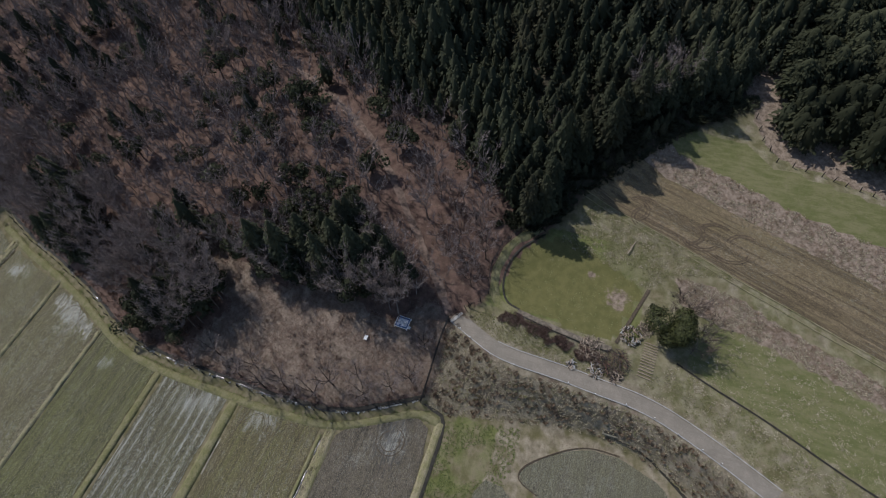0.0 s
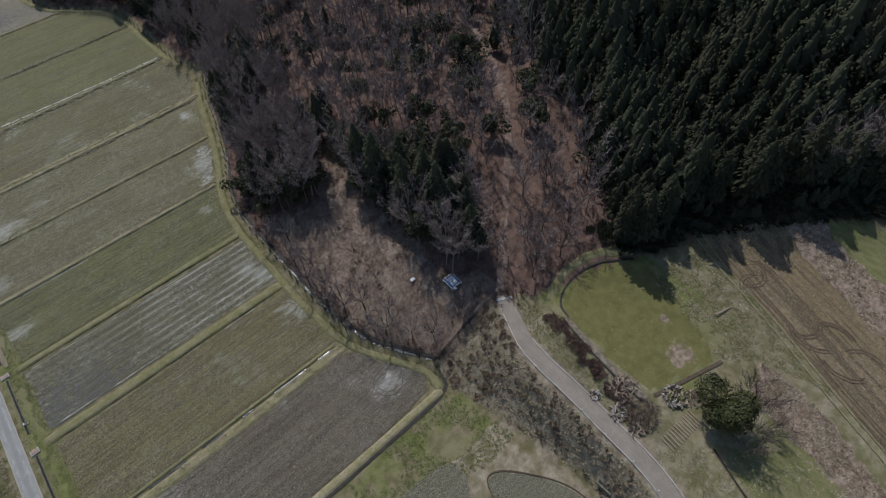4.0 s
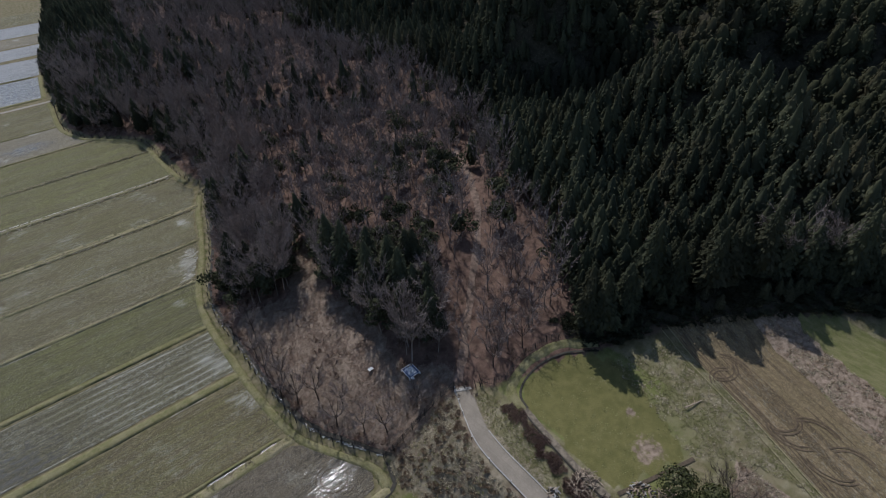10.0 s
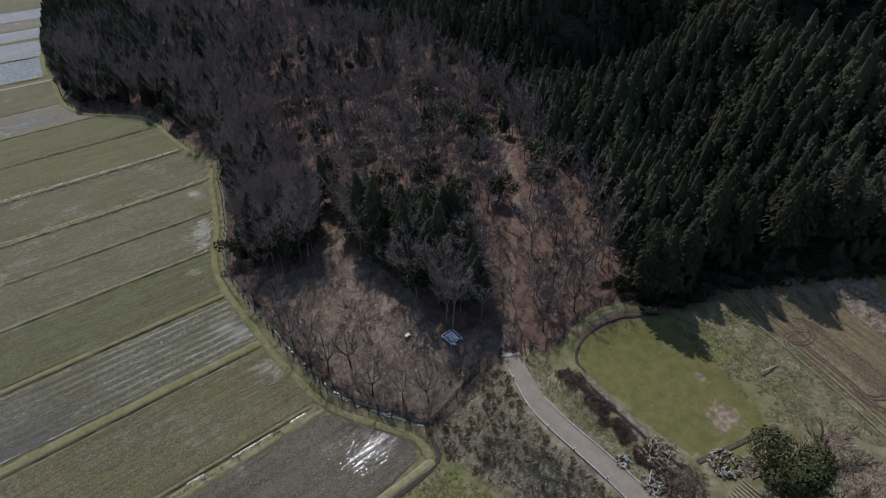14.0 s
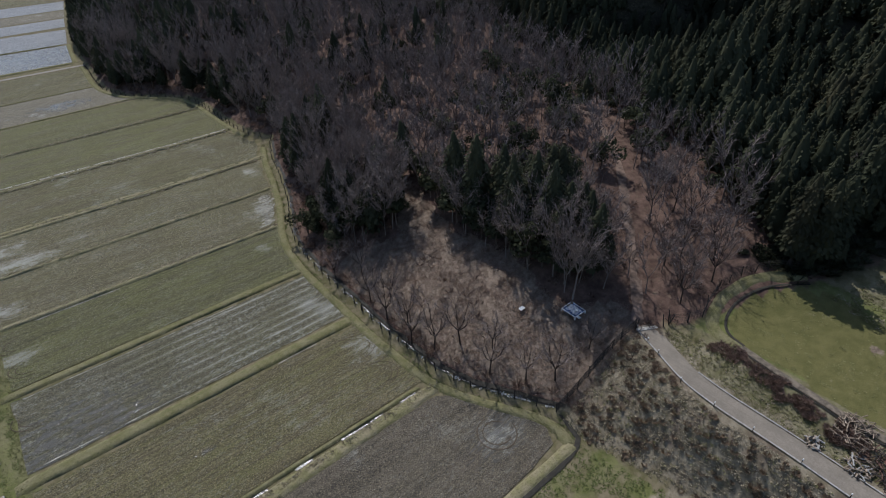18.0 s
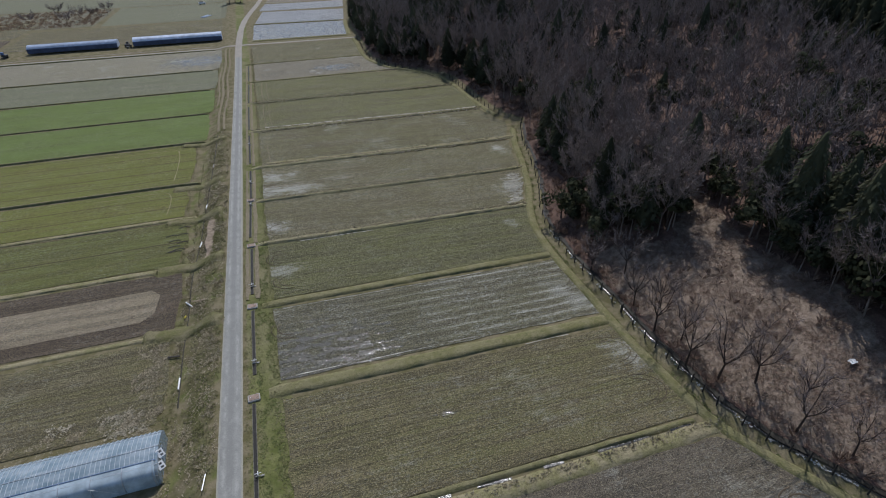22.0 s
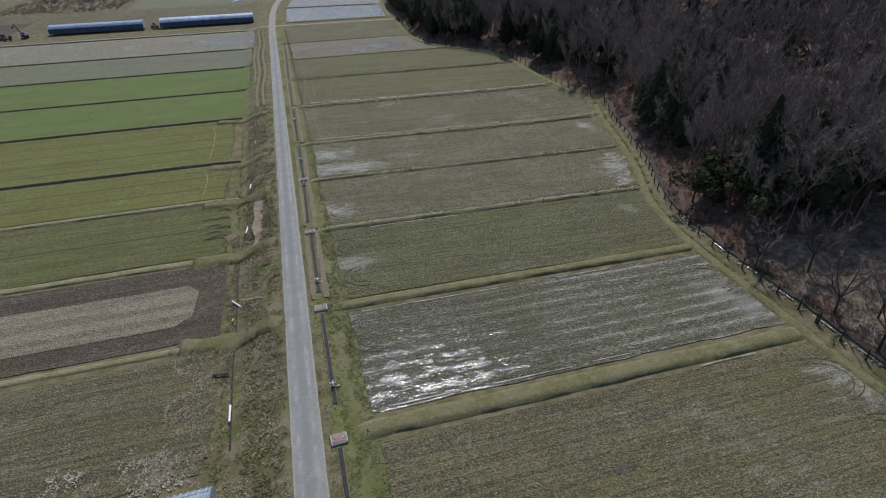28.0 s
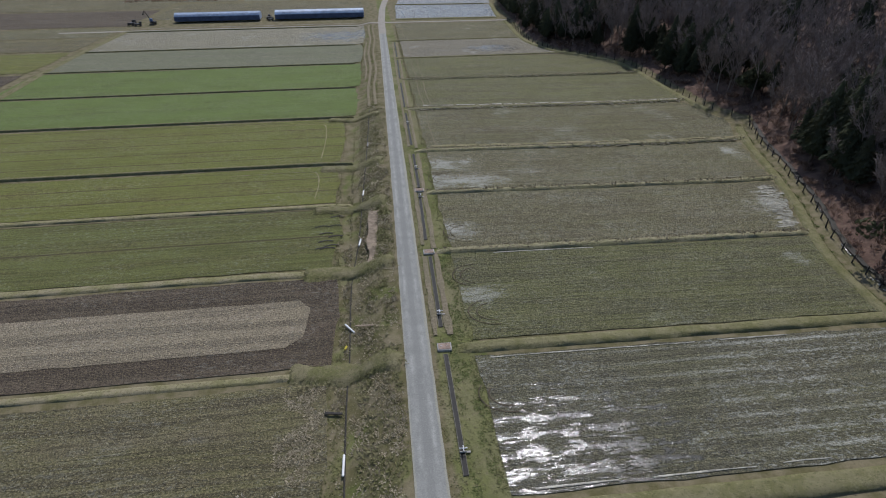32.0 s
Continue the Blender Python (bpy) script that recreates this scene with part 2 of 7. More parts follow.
def field_mat(name, soil, grass, amount, pitch=0.34, pale=0.0, wet=None, furrow=0.5, seed=0.0, lines=0.0, wet_size=12.0, wet_flat=0.35, wet_gain=0.3, ends=(), stripe=0.0, grain=1.0, turn=0.0, fleck=0.18):
    """A harvested paddy: rows along x, weeds, bleached patches, and standing water round wet = (x, y)."""
    k = Nodes(name, 0.92, 0.2)
    k.turn = turn
    ax = k.axis()
    wob = k.math("MULTIPLY", k.math("SUBTRACT", k.noise(0.25, 3), 0.5), 0.5)
    yy = k.math("ADD", ax[1], wob)
    rows = k.math("MULTIPLY", k.math("SUBTRACT", k.noise(0.62 / pitch, 3, 0.6, stretch=(0.03, 1.0, 1)), 0.5), 6.0)
    speck = k.noise(5.0, 3, 0.75)
    dots = k.noise(6.5, 3, 0.75, stretch=(0.6, 1.0, 1))
    wide = k.math("MULTIPLY", k.math("SUBTRACT", k.noise(0.42, 3, 0.6, stretch=(0.05, 1.0, 1)), 0.5), 5.0)
    clod = k.noise(1.3, 6, 0.75)
    spot = k.noise(0.16, 6, 0.7, stretch=(0.55, 1.25, 1))
    strip = k.noise(0.5, 4, 0.6, stretch=(0.05, 1.0, 1))
    soil, grass = tuple(v * 1.0 for v in soil), tuple(v * 0.98 for v in grass)
    c = k.mix(k.ramp(clod, 0.38, 0.62), tuple(v * 0.70 for v in soil), tuple(v * 1.30 for v in soil))
    c = k.mix(k.math("MULTIPLY", k.ramp(strip, 0.35, 0.65), amount, True), c, grass)
    c = k.mix(k.ramp(k.math("ADD", spot, k.math("MULTIPLY", clod, 0.25)), 0.52, 0.74, 0, amount), c, tuple(v * 1.05 for v in grass))
    c = k.mix(k.ramp(rows, -0.05, 0.4, 0, furrow * 0.78), c, tuple(v * 0.42 for v in soil))
    c = k.mix(k.ramp(wide, 0.05, 0.55, 0, furrow * 0.68), c, tuple(v * 0.55 for v in soil))
    c = k.mix(k.ramp(dots, 0.53, 0.62, 0, 0.75 * grain), c, (soil[0] * 1.65 + 0.04, soil[1] * 1.65 + 0.035, soil[2] * 1.5 + 0.012))
    c = k.mix(k.ramp(speck, 0.53, 0.64, 0, 0.85 * grain), c, tuple(v * 0.30 for v in soil))
    c = k.mix(k.ramp(speck, 0.44, 0.34, 0, 0.7 * grain), c, (soil[0] * 1.6 + 0.045, soil[1] * 1.6 + 0.04, soil[2] * 1.5 + 0.015))
    if pale:
        p = k.math("ADD", k.noise(0.09, 6, 0.72), k.math("MULTIPLY", k.noise(1.3, 5, 0.75, stretch=(0.10, 1.0, 1)), 0.5))
        p = k.ramp(k.math("ADD", p, k.math("MULTIPLY", dots, 0.45)), 1.05, 1.24, 0, pale)
        if ends:
            crumb = k.math("ADD", k.math("MULTIPLY", k.noise(0.8, 6, 0.78, stretch=(0.3, 1.0, 1)), 0.8), k.math("MULTIPLY", k.noise(5.0, 4, 0.8), 0.8))
        for ex, ey, er, es in ends:
            qx, qy = k.math("SUBTRACT", ax[0], ex), k.math("SUBTRACT", ax[1], ey)
            qr = k.math("SQRT", k.math("ADD", k.math("MULTIPLY", k.math("MULTIPLY", qx, qx), es), k.math("MULTIPLY", qy, qy)))
            qr = k.math("ADD", qr, k.math("MULTIPLY", k.noise(0.3, 5, 0.7), er * 0.9))
            q = k.math("ADD", k.ramp(qr, er * 0.3, er * 1.5, 0.36, 0.0), crumb)
            p = k.math("MAXIMUM", p, k.ramp(q, 0.99, 1.16, 0, min(1, pale + 0.3)))
        c = k.mix(p, c, (0.350, 0.352, 0.305))
    if fleck:
        bits = k.math("MULTIPLY", k.ramp(k.noise(3.6, 4, 0.75, stretch=(0.45, 1.0, 1)), 0.53, 0.60), k.ramp(k.noise(0.10, 6, 0.75, stretch=(0.7, 1.0, 1)), 0.40, 0.58), True)
        c = k.mix(k.math("MULTIPLY", bits, fleck), c, (0.38, 0.385, 0.33))
    if stripe:
        sw = k.math("ADD", k.math("SINE", k.math("MULTIPLY", yy, 6.2832 / stripe)), k.math("MULTIPLY", k.math("SUBTRACT", dots, 0.5), 1.9))
        sp = k.math("MULTIPLY", k.ramp(sw, 0.55, 1.15), k.ramp(k.noise(0.12, 6, 0.8, stretch=(0.6, 1.0, 1)), 0.42, 0.60), True)
        sp = k.math("MULTIPLY", sp, k.ramp(ax[0], 18.0, 44.0, 0.25, 1.0))
        c = k.mix(k.math("MULTIPLY", sp, 0.92), c, (0.39, 0.39, 0.335))
        c = k.mix(k.math("MULTIPLY", k.ramp(sw, -0.1, -0.9), 0.34), c, tuple(v * 0.45 for v in soil))
    if lines:
        ln = k.ramp(k.math("ABSOLUTE", k.math("SINE", k.math("MULTIPLY", yy, 3.1416 / lines))), 0.03, 0.12, 0.85, 0.0)
        c = k.mix(ln, c, (0.062, 0.048, 0.026))
    rough = 0.92
    relief = k.math("ADD", k.math("MULTIPLY", rows, 0.10 + 0.25 * furrow), k.math("MULTIPLY", k.math("ADD", dots, k.math("MULTIPLY", speck, -1.4)), 1.0 * grain))
    if wet:
        dx, dy = k.math("SUBTRACT", ax[0], wet[0]), k.math("SUBTRACT", ax[1], wet[1])
        r = k.math("SQRT", k.math("ADD", k.math("MULTIPLY", k.math("MULTIPLY", dx, dx), wet_flat), k.math("MULTIPLY", dy, dy)))
        near = k.ramp(r, wet_size * 0.1, wet_size, 1.0, 0.0)
        stripes = k.math("ADD", k.noise(2.6, 6, 0.75, stretch=(0.16, 1.25, 1)), k.math("MULTIPLY", k.noise(0.5, 6, 0.75), 0.55))
        if stripe:
            stripes = k.math("ADD", stripes, k.math("MULTIPLY", k.math("SINE", k.math("MULTIPLY", yy, 6.2832 / stripe)), 0.06))
        pool = k.ramp(k.math("ADD", stripes, k.math("MULTIPLY", near, wet_gain)), 1.02, 1.09)
        c = k.mix(k.math("MULTIPLY", pool, 0.8), c, (0.075, 0.072, 0.062))
        film = k.math("MULTIPLY", k.ramp(dots, 0.56, 0.62), k.ramp(stripes, 0.74, 0.92))
        rough = k.math("SUBTRACT", k.ramp(pool, 0.0, 1.0, 0.9, 0.12), k.math("MULTIPLY", film, 0.55), True)
        rough = k.math("MAXIMUM", rough, 0.09)
        k.b.inputs["Specular IOR Level"].default_value = 0.33
        relief = k.math("MULTIPLY", relief, k.math("SUBTRACT", 1.12, pool))
    k.bump(relief, 0.9, 0.14)
    return k.done(c, rough)


def foliage_mat(name, dark, light, rough=0.7, through=0.12, brown=None, vary=1.0, gloss=0.2, drift=0.0):
    k = Nodes(name, rough, gloss)
    f = k.math("ADD", k.math("MULTIPLY", k.island(), 0.6), k.math("MULTIPLY", k.noise(0.5, 3), 0.5))
    c = k.mix(k.ramp(f, 0.2, 0.85), dark, light)
    r = k.random()
    c = k.mix(k.ramp(r, 0.1, 1.0, 0, 0.55 * vary), c, tuple(v * 0.55 for v in dark))
    if brown:
        c = k.mix(k.ramp(k.noise(0.05, 3), 0.5, 0.68, 0, 0.75), c, brown)
    if drift:
        c = k.mix(k.ramp(k.noise(drift, 5, 0.65), 0.42, 0.62, 0, 0.7), c, tuple(v * 0.45 for v in dark))
    k.done(c)
    if through:
        tr, mx = k.n.new("ShaderNodeBsdfTranslucent"), k.n.new("ShaderNodeMixShader")
        k.l.new(c, tr.inputs["Color"])
        mx.inputs[0].default_value = through
        k.l.new(k.b.outputs[0], mx.inputs[1]), k.l.new(tr.outputs[0], mx.inputs[2])
        k.l.new(mx.outputs[0], k.n["Material Output"].inputs["Surface"])
    return k.m


def bark_mat(name, dark, light):
    k = Nodes(name, 0.9, 0.15)
    c = k.mix(k.ramp(k.noise(3.0, 5, stretch=(1, 1, 0.25)), 0.3, 0.7), dark, light)
    c = k.mix(k.ramp(k.island(), 0.2, 1.0, 0, 0.5), c, tuple(v * 0.5 for v in dark))
    c = k.mix(k.ramp(k.random(), 0.3, 1.0, 0, 0.4), c, light)
    return k.done(c)


M_GROUND = ground_mat()


def road_mat(name, colour, track, crown=None):
    k = Nodes(name, 0.88, 0.3)
    fine, mid = k.noise(7, 5, 0.75), k.noise(0.5, 6, 0.7)
    c = k.mix(k.ramp(mid, 0.3, 0.7), tuple(v * 0.84 for v in colour), tuple(v * 1.12 for v in colour))
    c = k.mix(k.ramp(k.noise(0.9, 5, 0.75, stretch=(2.4, 0.10, 1)), 0.47, 0.66, 0, 0.45), c, track)
    if crown:
        ax = k.axis()
        u = k.math("ABSOLUTE", k.math("SUBTRACT", ax[0], k.math("ADD", k.math("MULTIPLY", ax[1], crown[1]), crown[0])))
        u = k.math("ADD", u, k.math("MULTIPLY", k.math("SUBTRACT", k.noise(0.8, 5, 0.7), 0.5), 0.5))
        c = k.mix(k.ramp(u, 0.22, 0.42, 0.6, 0.0), c, track)
        c = k.mix(k.math("MULTIPLY", k.ramp(k.math("ABSOLUTE", k.math("SUBTRACT", u, 0.68)), 0.0, 0.3, 1.0, 0.0), k.ramp(k.noise(0.35, 5, 0.7), 0.42, 0.62), True), c, tuple(v * 1.35 for v in colour))
        c = k.mix(k.ramp(u, 1.12, 1.3, 0.0, 0.75), c, tuple(v * q for v, q in zip(colour, (1.3, 1.24, 1.05))))
    c = k.mix(k.ramp(fine, 0.46, 0.66, 0, 0.5), c, tuple(v * 0.62 for v in colour))
    c = k.mix(k.ramp(fine, 0.46, 0.34, 0, 0.4), c, tuple(v * 1.45 for v in colour))
    c = k.mix(k.ramp(k.noise(0.21, 5, 0.75), 0.6, 0.7, 0, 0.55), c, tuple(v * 1.3 for v in colour))
    k.bump(fine, 0.3, 0.02)
    return k.done(c)


M_ROAD = road_mat("worn_asphalt", (0.232, 0.232, 0.210), (0.180, 0.180, 0.164), (-1.03, 0.01358))
M_LANE = road_mat("lane_concrete", (0.215, 0.188, 0.148), (0.155, 0.134, 0.106))
M_GRAVEL = road_mat("gravel_track", (0.27, 0.245, 0.205), (0.17, 0.16, 0.10))
M_CONC = plain("grey_concrete", (0.33, 0.32, 0.295), 0.85, 2.5, 0.25)
M_PINK = plain("rusty_concrete_lid", (0.25, 0.185, 0.145), 0.85, 3.0, 0.25)
M_DARK = plain("dark_ditch_mud", (0.030, 0.027, 0.020), 0.7, 1.5, 0.4)
M_WOOD = plain("weathered_wood", (0.26, 0.205, 0.15), 0.85, 4.0, 0.3)
M_REDWOOD = plain("red_brown_sticks", (0.130, 0.075, 0.055), 0.85, 4.0, 0.3)
M_LOG = plain("cut_log", (0.34, 0.27, 0.20), 0.85, 4.0, 0.35)
M_POST = plain("dark_fence_post", (0.040, 0.036, 0.032), 0.8, 5.0, 0.3)
M_WHITE = plain("white_plastic", (0.78, 0.78, 0.76), 0.45, 2.0, 0.06)
M_BLUE = plain("blue_sheet", (0.10, 0.16, 0.30), 0.5, 1.5, 0.25)
M_STEEL = plain("galvanised_steel", (0.55, 0.56, 0.57), 0.4, 4.0, 0.1, 0.8)
M_MACH = plain("dark_machine_paint", (0.06, 0.058, 0.055), 0.5, 2.0, 0.4)
M_YELLOW = plain("yellow_plastic", (0.62, 0.50, 0.06), 0.5, 2.0, 0.1)
M_LITTERDRY = foliage_mat("dry_grass", (0.17, 0.142, 0.088), (0.40, 0.35, 0.245), 0.85, 0.12, vary=0.0)
M_GRASS = foliage_mat("verge_grass", (0.110, 0.112, 0.042), (0.210, 0.202, 0.090), 0.85, 0.12, brown=(0.30, 0.26, 0.165), vary=0.0)
M_STRAW = foliage_mat("bleached_straw", (0.300, 0.268, 0.190), (0.500, 0.455, 0.350), 0.85, 0.12, vary=0.0)
M_MEADOW = foliage_mat("fresh_grass", (0.085, 0.105, 0.032), (0.165, 0.185, 0.065), 0.85, 0.15, vary=0.0)
M_STUBBLE = foliage_mat("bleached_stubble", (0.110, 0.098, 0.052), (0.400, 0.365, 0.262), 0.85, 0.12, vary=0.0)
M_CEDAR = foliage_mat("cedar_needles", (0.054, 0.060, 0.038), (0.078, 0.084, 0.049), 0.95, 0.25, brown=(0.086, 0.078, 0.048), vary=0.35, gloss=0.04, drift=0.035)
M_PINE = foliage_mat("ridge_needles", (0.045, 0.050, 0.030), (0.068, 0.072, 0.040), 0.95, 0.25, brown=(0.078, 0.070, 0.042), vary=0.35, gloss=0.04, drift=0.035)
M_BROAD = foliage_mat("evergreen_leaves", (0.034, 0.039, 0.022), (0.092, 0.096, 0.054), 0.9, 0.25, gloss=0.06)
M_LONE = foliage_mat("lone_tree_leaves", (0.042, 0.050, 0.018), (0.140, 0.148, 0.052), 0.6, 0.25)


def water_mat():
    k = Nodes("ditch_water", 0.2, 0.5)
    k.bump(k.noise(4.0, 4), 0.8, 0.06)
    return k.done(k.mix(k.ramp(k.noise(0.6, 4), 0.4, 0.6), (0.020, 0.020, 0.018), (0.05, 0.046, 0.036)))


M_WATER = water_mat()
M_TWIG = bark_mat("grey_twigs", (0.128, 0.102, 0.091), (0.300, 0.248, 0.224))
M_WETBED = plain("wet_channel_bed", (0.014, 0.013, 0.011), 0.6, 2.0, 0.3)
M_DARKBARK = bark_mat("dark_bark", (0.034, 0.025, 0.021), (0.085, 0.064, 0.052))
M_CLEARGRASS = foliage_mat("pinkish_dry_grass", (0.190, 0.132, 0.100), (0.290, 0.208, 0.158), 0.9, 0.12, vary=0.0)
M_REDTWIG = bark_mat("red_brown_twigs", (0.200, 0.145, 0.118), (0.360, 0.275, 0.228))
# bark lightened so that trunks read as sunlit; the light is in the colour
M_SUNLITBARK = bark_mat("sunlit_grey_bark", (0.120, 0.098, 0.084), (0.290, 0.245, 0.215))
M_BARK = bark_mat("brown_bark", (0.050, 0.038, 0.030), (0.130, 0.102, 0.084))
M_SHRUB = foliage_mat("withered_shrub", (0.165, 0.118, 0.080), (0.330, 0.246, 0.172), 0.85, 0.40, vary=0.0)
M_UNDER = foliage_mat("wood_floor_brush", (0.080, 0.058, 0.048), (0.215, 0.162, 0.135), 0.85, 0.35, vary=0.0)
M_BRUSH = foliage_mat("red_brown_brush", (0.120, 0.080, 0.064), (0.320, 0.230, 0.185), 0.85, 0.45, vary=0.0)


# ---- mesh helpers ----
def mesh_np(name, v, f, mat):
    """A mesh from an array of points and an array of triangles or quads."""
    me = bpy.data.meshes.new(name)
    v, f = np.asarray(v, np.float32), np.asarray(f, np.int32)
    n, s = f.shape
    me.vertices.add(len(v)), me.loops.add(n * s), me.polygons.add(n)
    me.vertices.foreach_set("co", v.ravel())
    me.loops.foreach_set("vertex_index", f.ravel())
    me.polygons.foreach_set("loop_start", np.arange(0, n * s, s, dtype=np.int32))
    me.polygons.foreach_set("loop_total", np.full(n, s, np.int32))
    me.update(calc_edges=True)
    me.materials.append(mat)
    return me


def under(ob, parent):
    ob.parent = parent
    return ob


def part(name, bm, mat, parent, label=""):
    me = bpy.data.meshes.new(name)
    bm.to_mesh(me)
    bm.free()
    me.materials.append(mat)
    ob = under(new(name, me), parent)
    return tagged(ob, label)


def thing(name, x, y, z, label, category, group="", turn=0.0):
    ob = new(name)
    ob.matrix_basis = pose(x, y, z, 0, 0, turn)
    ob.empty_display_size = 0.3
    return tagged(ob, label, category, group)


def box_bm(size, at=(0, 0, 0), turn=0.0, tilt=0.0, bevel=0.0, bm=None):
    bm = bm or bmesh.new()
    m = Matrix.Translation(at) @ Matrix.Rotation(turn, 4, "Z") @ Matrix.Rotation(tilt, 4, "Y") @ Matrix.Diagonal((*size, 1))
    made = bmesh.ops.create_cube(bm, size=1, matrix=m)
    if bevel:
        edges = list({e for v in made["verts"] for e in v.link_edges})
        bmesh.ops.bevel(bm, geom=edges, offset=bevel, segments=1, affect="EDGES")
    return bm


def tube_bm(points, radii, sides=6, bm=None):
    bm = bm or bmesh.new()
    rings = []
    for i, p in enumerate(points):
        p = Vector(p)
        a = Vector(points[max(i - 1, 0)])
        b = Vector(points[min(i + 1, len(points) - 1)])
        way = (b - a).normalized()
        ux = way.orthogonal().normalized()
        uy = way.cross(ux)
        r = radii[i] if hasattr(radii, "__len__") else radii
        rings.append([bm.verts.new(p + r * (math.cos(t) * ux + math.sin(t) * uy)) for t in [6.28318 * j / sides for j in range(sides)]])
    for a, b in zip(rings[:-1], rings[1:]):
        for j in range(sides):
            k = (j + 1) % sides
            bm.faces.new((a[j], a[k], b[k], b[j]))
    bm.faces.new(rings[0][::-1])
    bm.faces.new(rings[-1])
    return bm


def sheet(name, pts, mat, label, category, cell=2.5, lift=0.07, kind="structure", fn=valley):
    """A flat field: a polygon of the plan, cut into cells that follow the land."""
    xs, ys = [p[0] for p in pts], [p[1] for p in pts]
    bm = bmesh.new()
    bm.faces.new([bm.verts.new((x, y, 0)) for x, y in pts])
    nx, ny = int((max(xs) - min(xs)) / cell), int((max(ys) - min(ys)) / cell)
    for n, lo, hi, axis in ((nx, min(xs), max(xs), (1, 0, 0)), (ny, min(ys), max(ys), (0, 1, 0))):
        for i in range(1, n + 1):
            c = lo + (hi - lo) * i / (n + 1)
            bmesh.ops.bisect_plane(bm, geom=bm.verts[:] + bm.edges[:] + bm.faces[:], plane_co=(c * axis[0], c * axis[1], 0), plane_no=axis)
    for v in bm.verts:
        if v.is_boundary:
            a, b = v.co.x, v.co.y
            v.co.x += 0.6 * noise.noise(Vector((a * 0.5, b * 0.5, 3.0)))
            v.co.y += 0.30 * noise.noise(Vector((a * 0.5, b * 0.5, 9.0)))
    co = np.array([v.co for v in bm.verts])
    z = fn(co[:, 0], co[:, 1])
    for v, zz in zip(bm.verts, z):
        v.co.z = zz + lift + 0.03 * noise.noise(Vector((v.co.x * 0.3, v.co.y * 0.3, 0)))
    bmesh.ops.recalc_face_normals(bm, faces=bm.faces[:])
    me = bpy.data.meshes.new(name)
    bm.to_mesh(me)
    bm.free()
    if me.polygons[0].normal.z < 0:
        me.flip_normals()
    me.materials.append(mat)
    return tagged(new(name, me), label, category, kind=kind)


def ribbon(name, line, half, mat, label, category, lift=0.06, step=1.5, rise=0.0, shoulder=0.0, fn=height, ragged=0.0, kind="structure"):
    """A strip along a line of the plan: a road (rise 0) or a bank with sloping sides."""
    line = [Vector((x, y)) for x, y in line]
    for _ in range(2):
        if len(line) > 2:
            line = [line[0]] + [p for a, b in zip(line[:-1], line[1:]) for p in (a.lerp(b, 0.25), a.lerp(b, 0.75))] + [line[-1]]
    pts = []
    for a, b in zip(line[:-1], line[1:]):
        n = max(1, int((b - a).length / step))
        pts += [a.lerp(b, i / n) for i in range(n)]
    pts.append(line[-1])
    prof = [(-half - shoulder, -0.25), (-half, rise), (-half * 0.4, rise * 1.12), (half * 0.4, rise * 1.12), (half, rise), (half + shoulder, -0.25)] if shoulder else [(-half, 0), (-half * 0.35, 0.02), (half * 0.35, 0.02), (half, 0)]
    v = []
    for i, p in enumerate(pts):
        d = (pts[min(i + 1, len(pts) - 1)] - pts[max(i - 1, 0)]).normalized()
        side = Vector((d.y, -d.x))
        for j, (o, h) in enumerate(prof):
            w = 1 + ragged * noise.noise(Vector((p.x * 0.4, p.y * 0.4, j * 3.1)))
            q = p + side * o * w
            edge_k = min(1.0, min(i, len(pts) - 1 - i) * step / 1.6) if shoulder else 1.0
            v.append((q.x, q.y, (h if h < 0 else h * edge_k) * (1 + 0.5 * ragged * noise.noise(Vector((p.x * 0.25, p.y * 0.25, 7)))), p.x, p.y))
    v = np.array(v)
    base = fn(v[:, 0], v[:, 1])
    if not shoulder:
        mid = fn(v[:, 3], v[:, 4])
        base = np.maximum(base * 0.2 + mid * 0.8, mid - 0.05)
    v[:, 2] += base + lift
    k = len(prof)
    f = [(i * k + j, i * k + j + 1, (i + 1) * k + j + 1, (i + 1) * k + j) for i in range(len(pts) - 1) for j in range(k - 1)]
    me = mesh_np(name, v[:, :3], f, mat)
    if me.polygons[len(f) // 2].normal.z < 0:
        me.flip_normals()
    return tagged(new(name, me), label, category, kind=kind)


# ---- ground ----
LAWN = [(85.6, -10.6), (85.8, -5), (86.4, 0), (87.2, 5), (87.9, 9.6), (89.0, 11.2), (91.2, 12.2), (95.0, 12.5), (98.5, 11.6), (101.4, 9.8), (104.4, 6.4), (105.0, 1.0), (103.6, -4), (101, -8.7), (98.4, -14.8)]
TRACK = [(117.0, 1.0), (116.1, -2.3), (110.0, -19.7), (105.2, -31.0), (101.5, -41.4), (95.0, -58), (80, -92)]
PALE_S = [(127.6, -8.0), (126.6, -12.4), (119.6, -29.8), (115.4, -40.8), (109.3, -57.6), (97, -92)]
PALE_N = [(133, -14), (131.5, -19.3), (128.2, -29.1), (123.4, -40.5), (118.6, -57.8), (108, -92)]
GREEN_N = [(139, -20), (139.0, -31), (134.0, -35.5), (132.0, -45), (128.6, -58), (118, -92)]
DRY_BANK = [(103.2, -20.6), (101.4, -31.3), (97.0, -41.6), (90.2, -58), (86, -58), (93.2, -36), (95.2, -26.7), (98, -21)]
CROP = [(95.0, -27), (93.0, -36), (85.6, -58), (72, -92), (60, -92), (70.8, -56), (75, -46), (79.0, -38.0), (82.4, -29), (85.0, -24.4)]
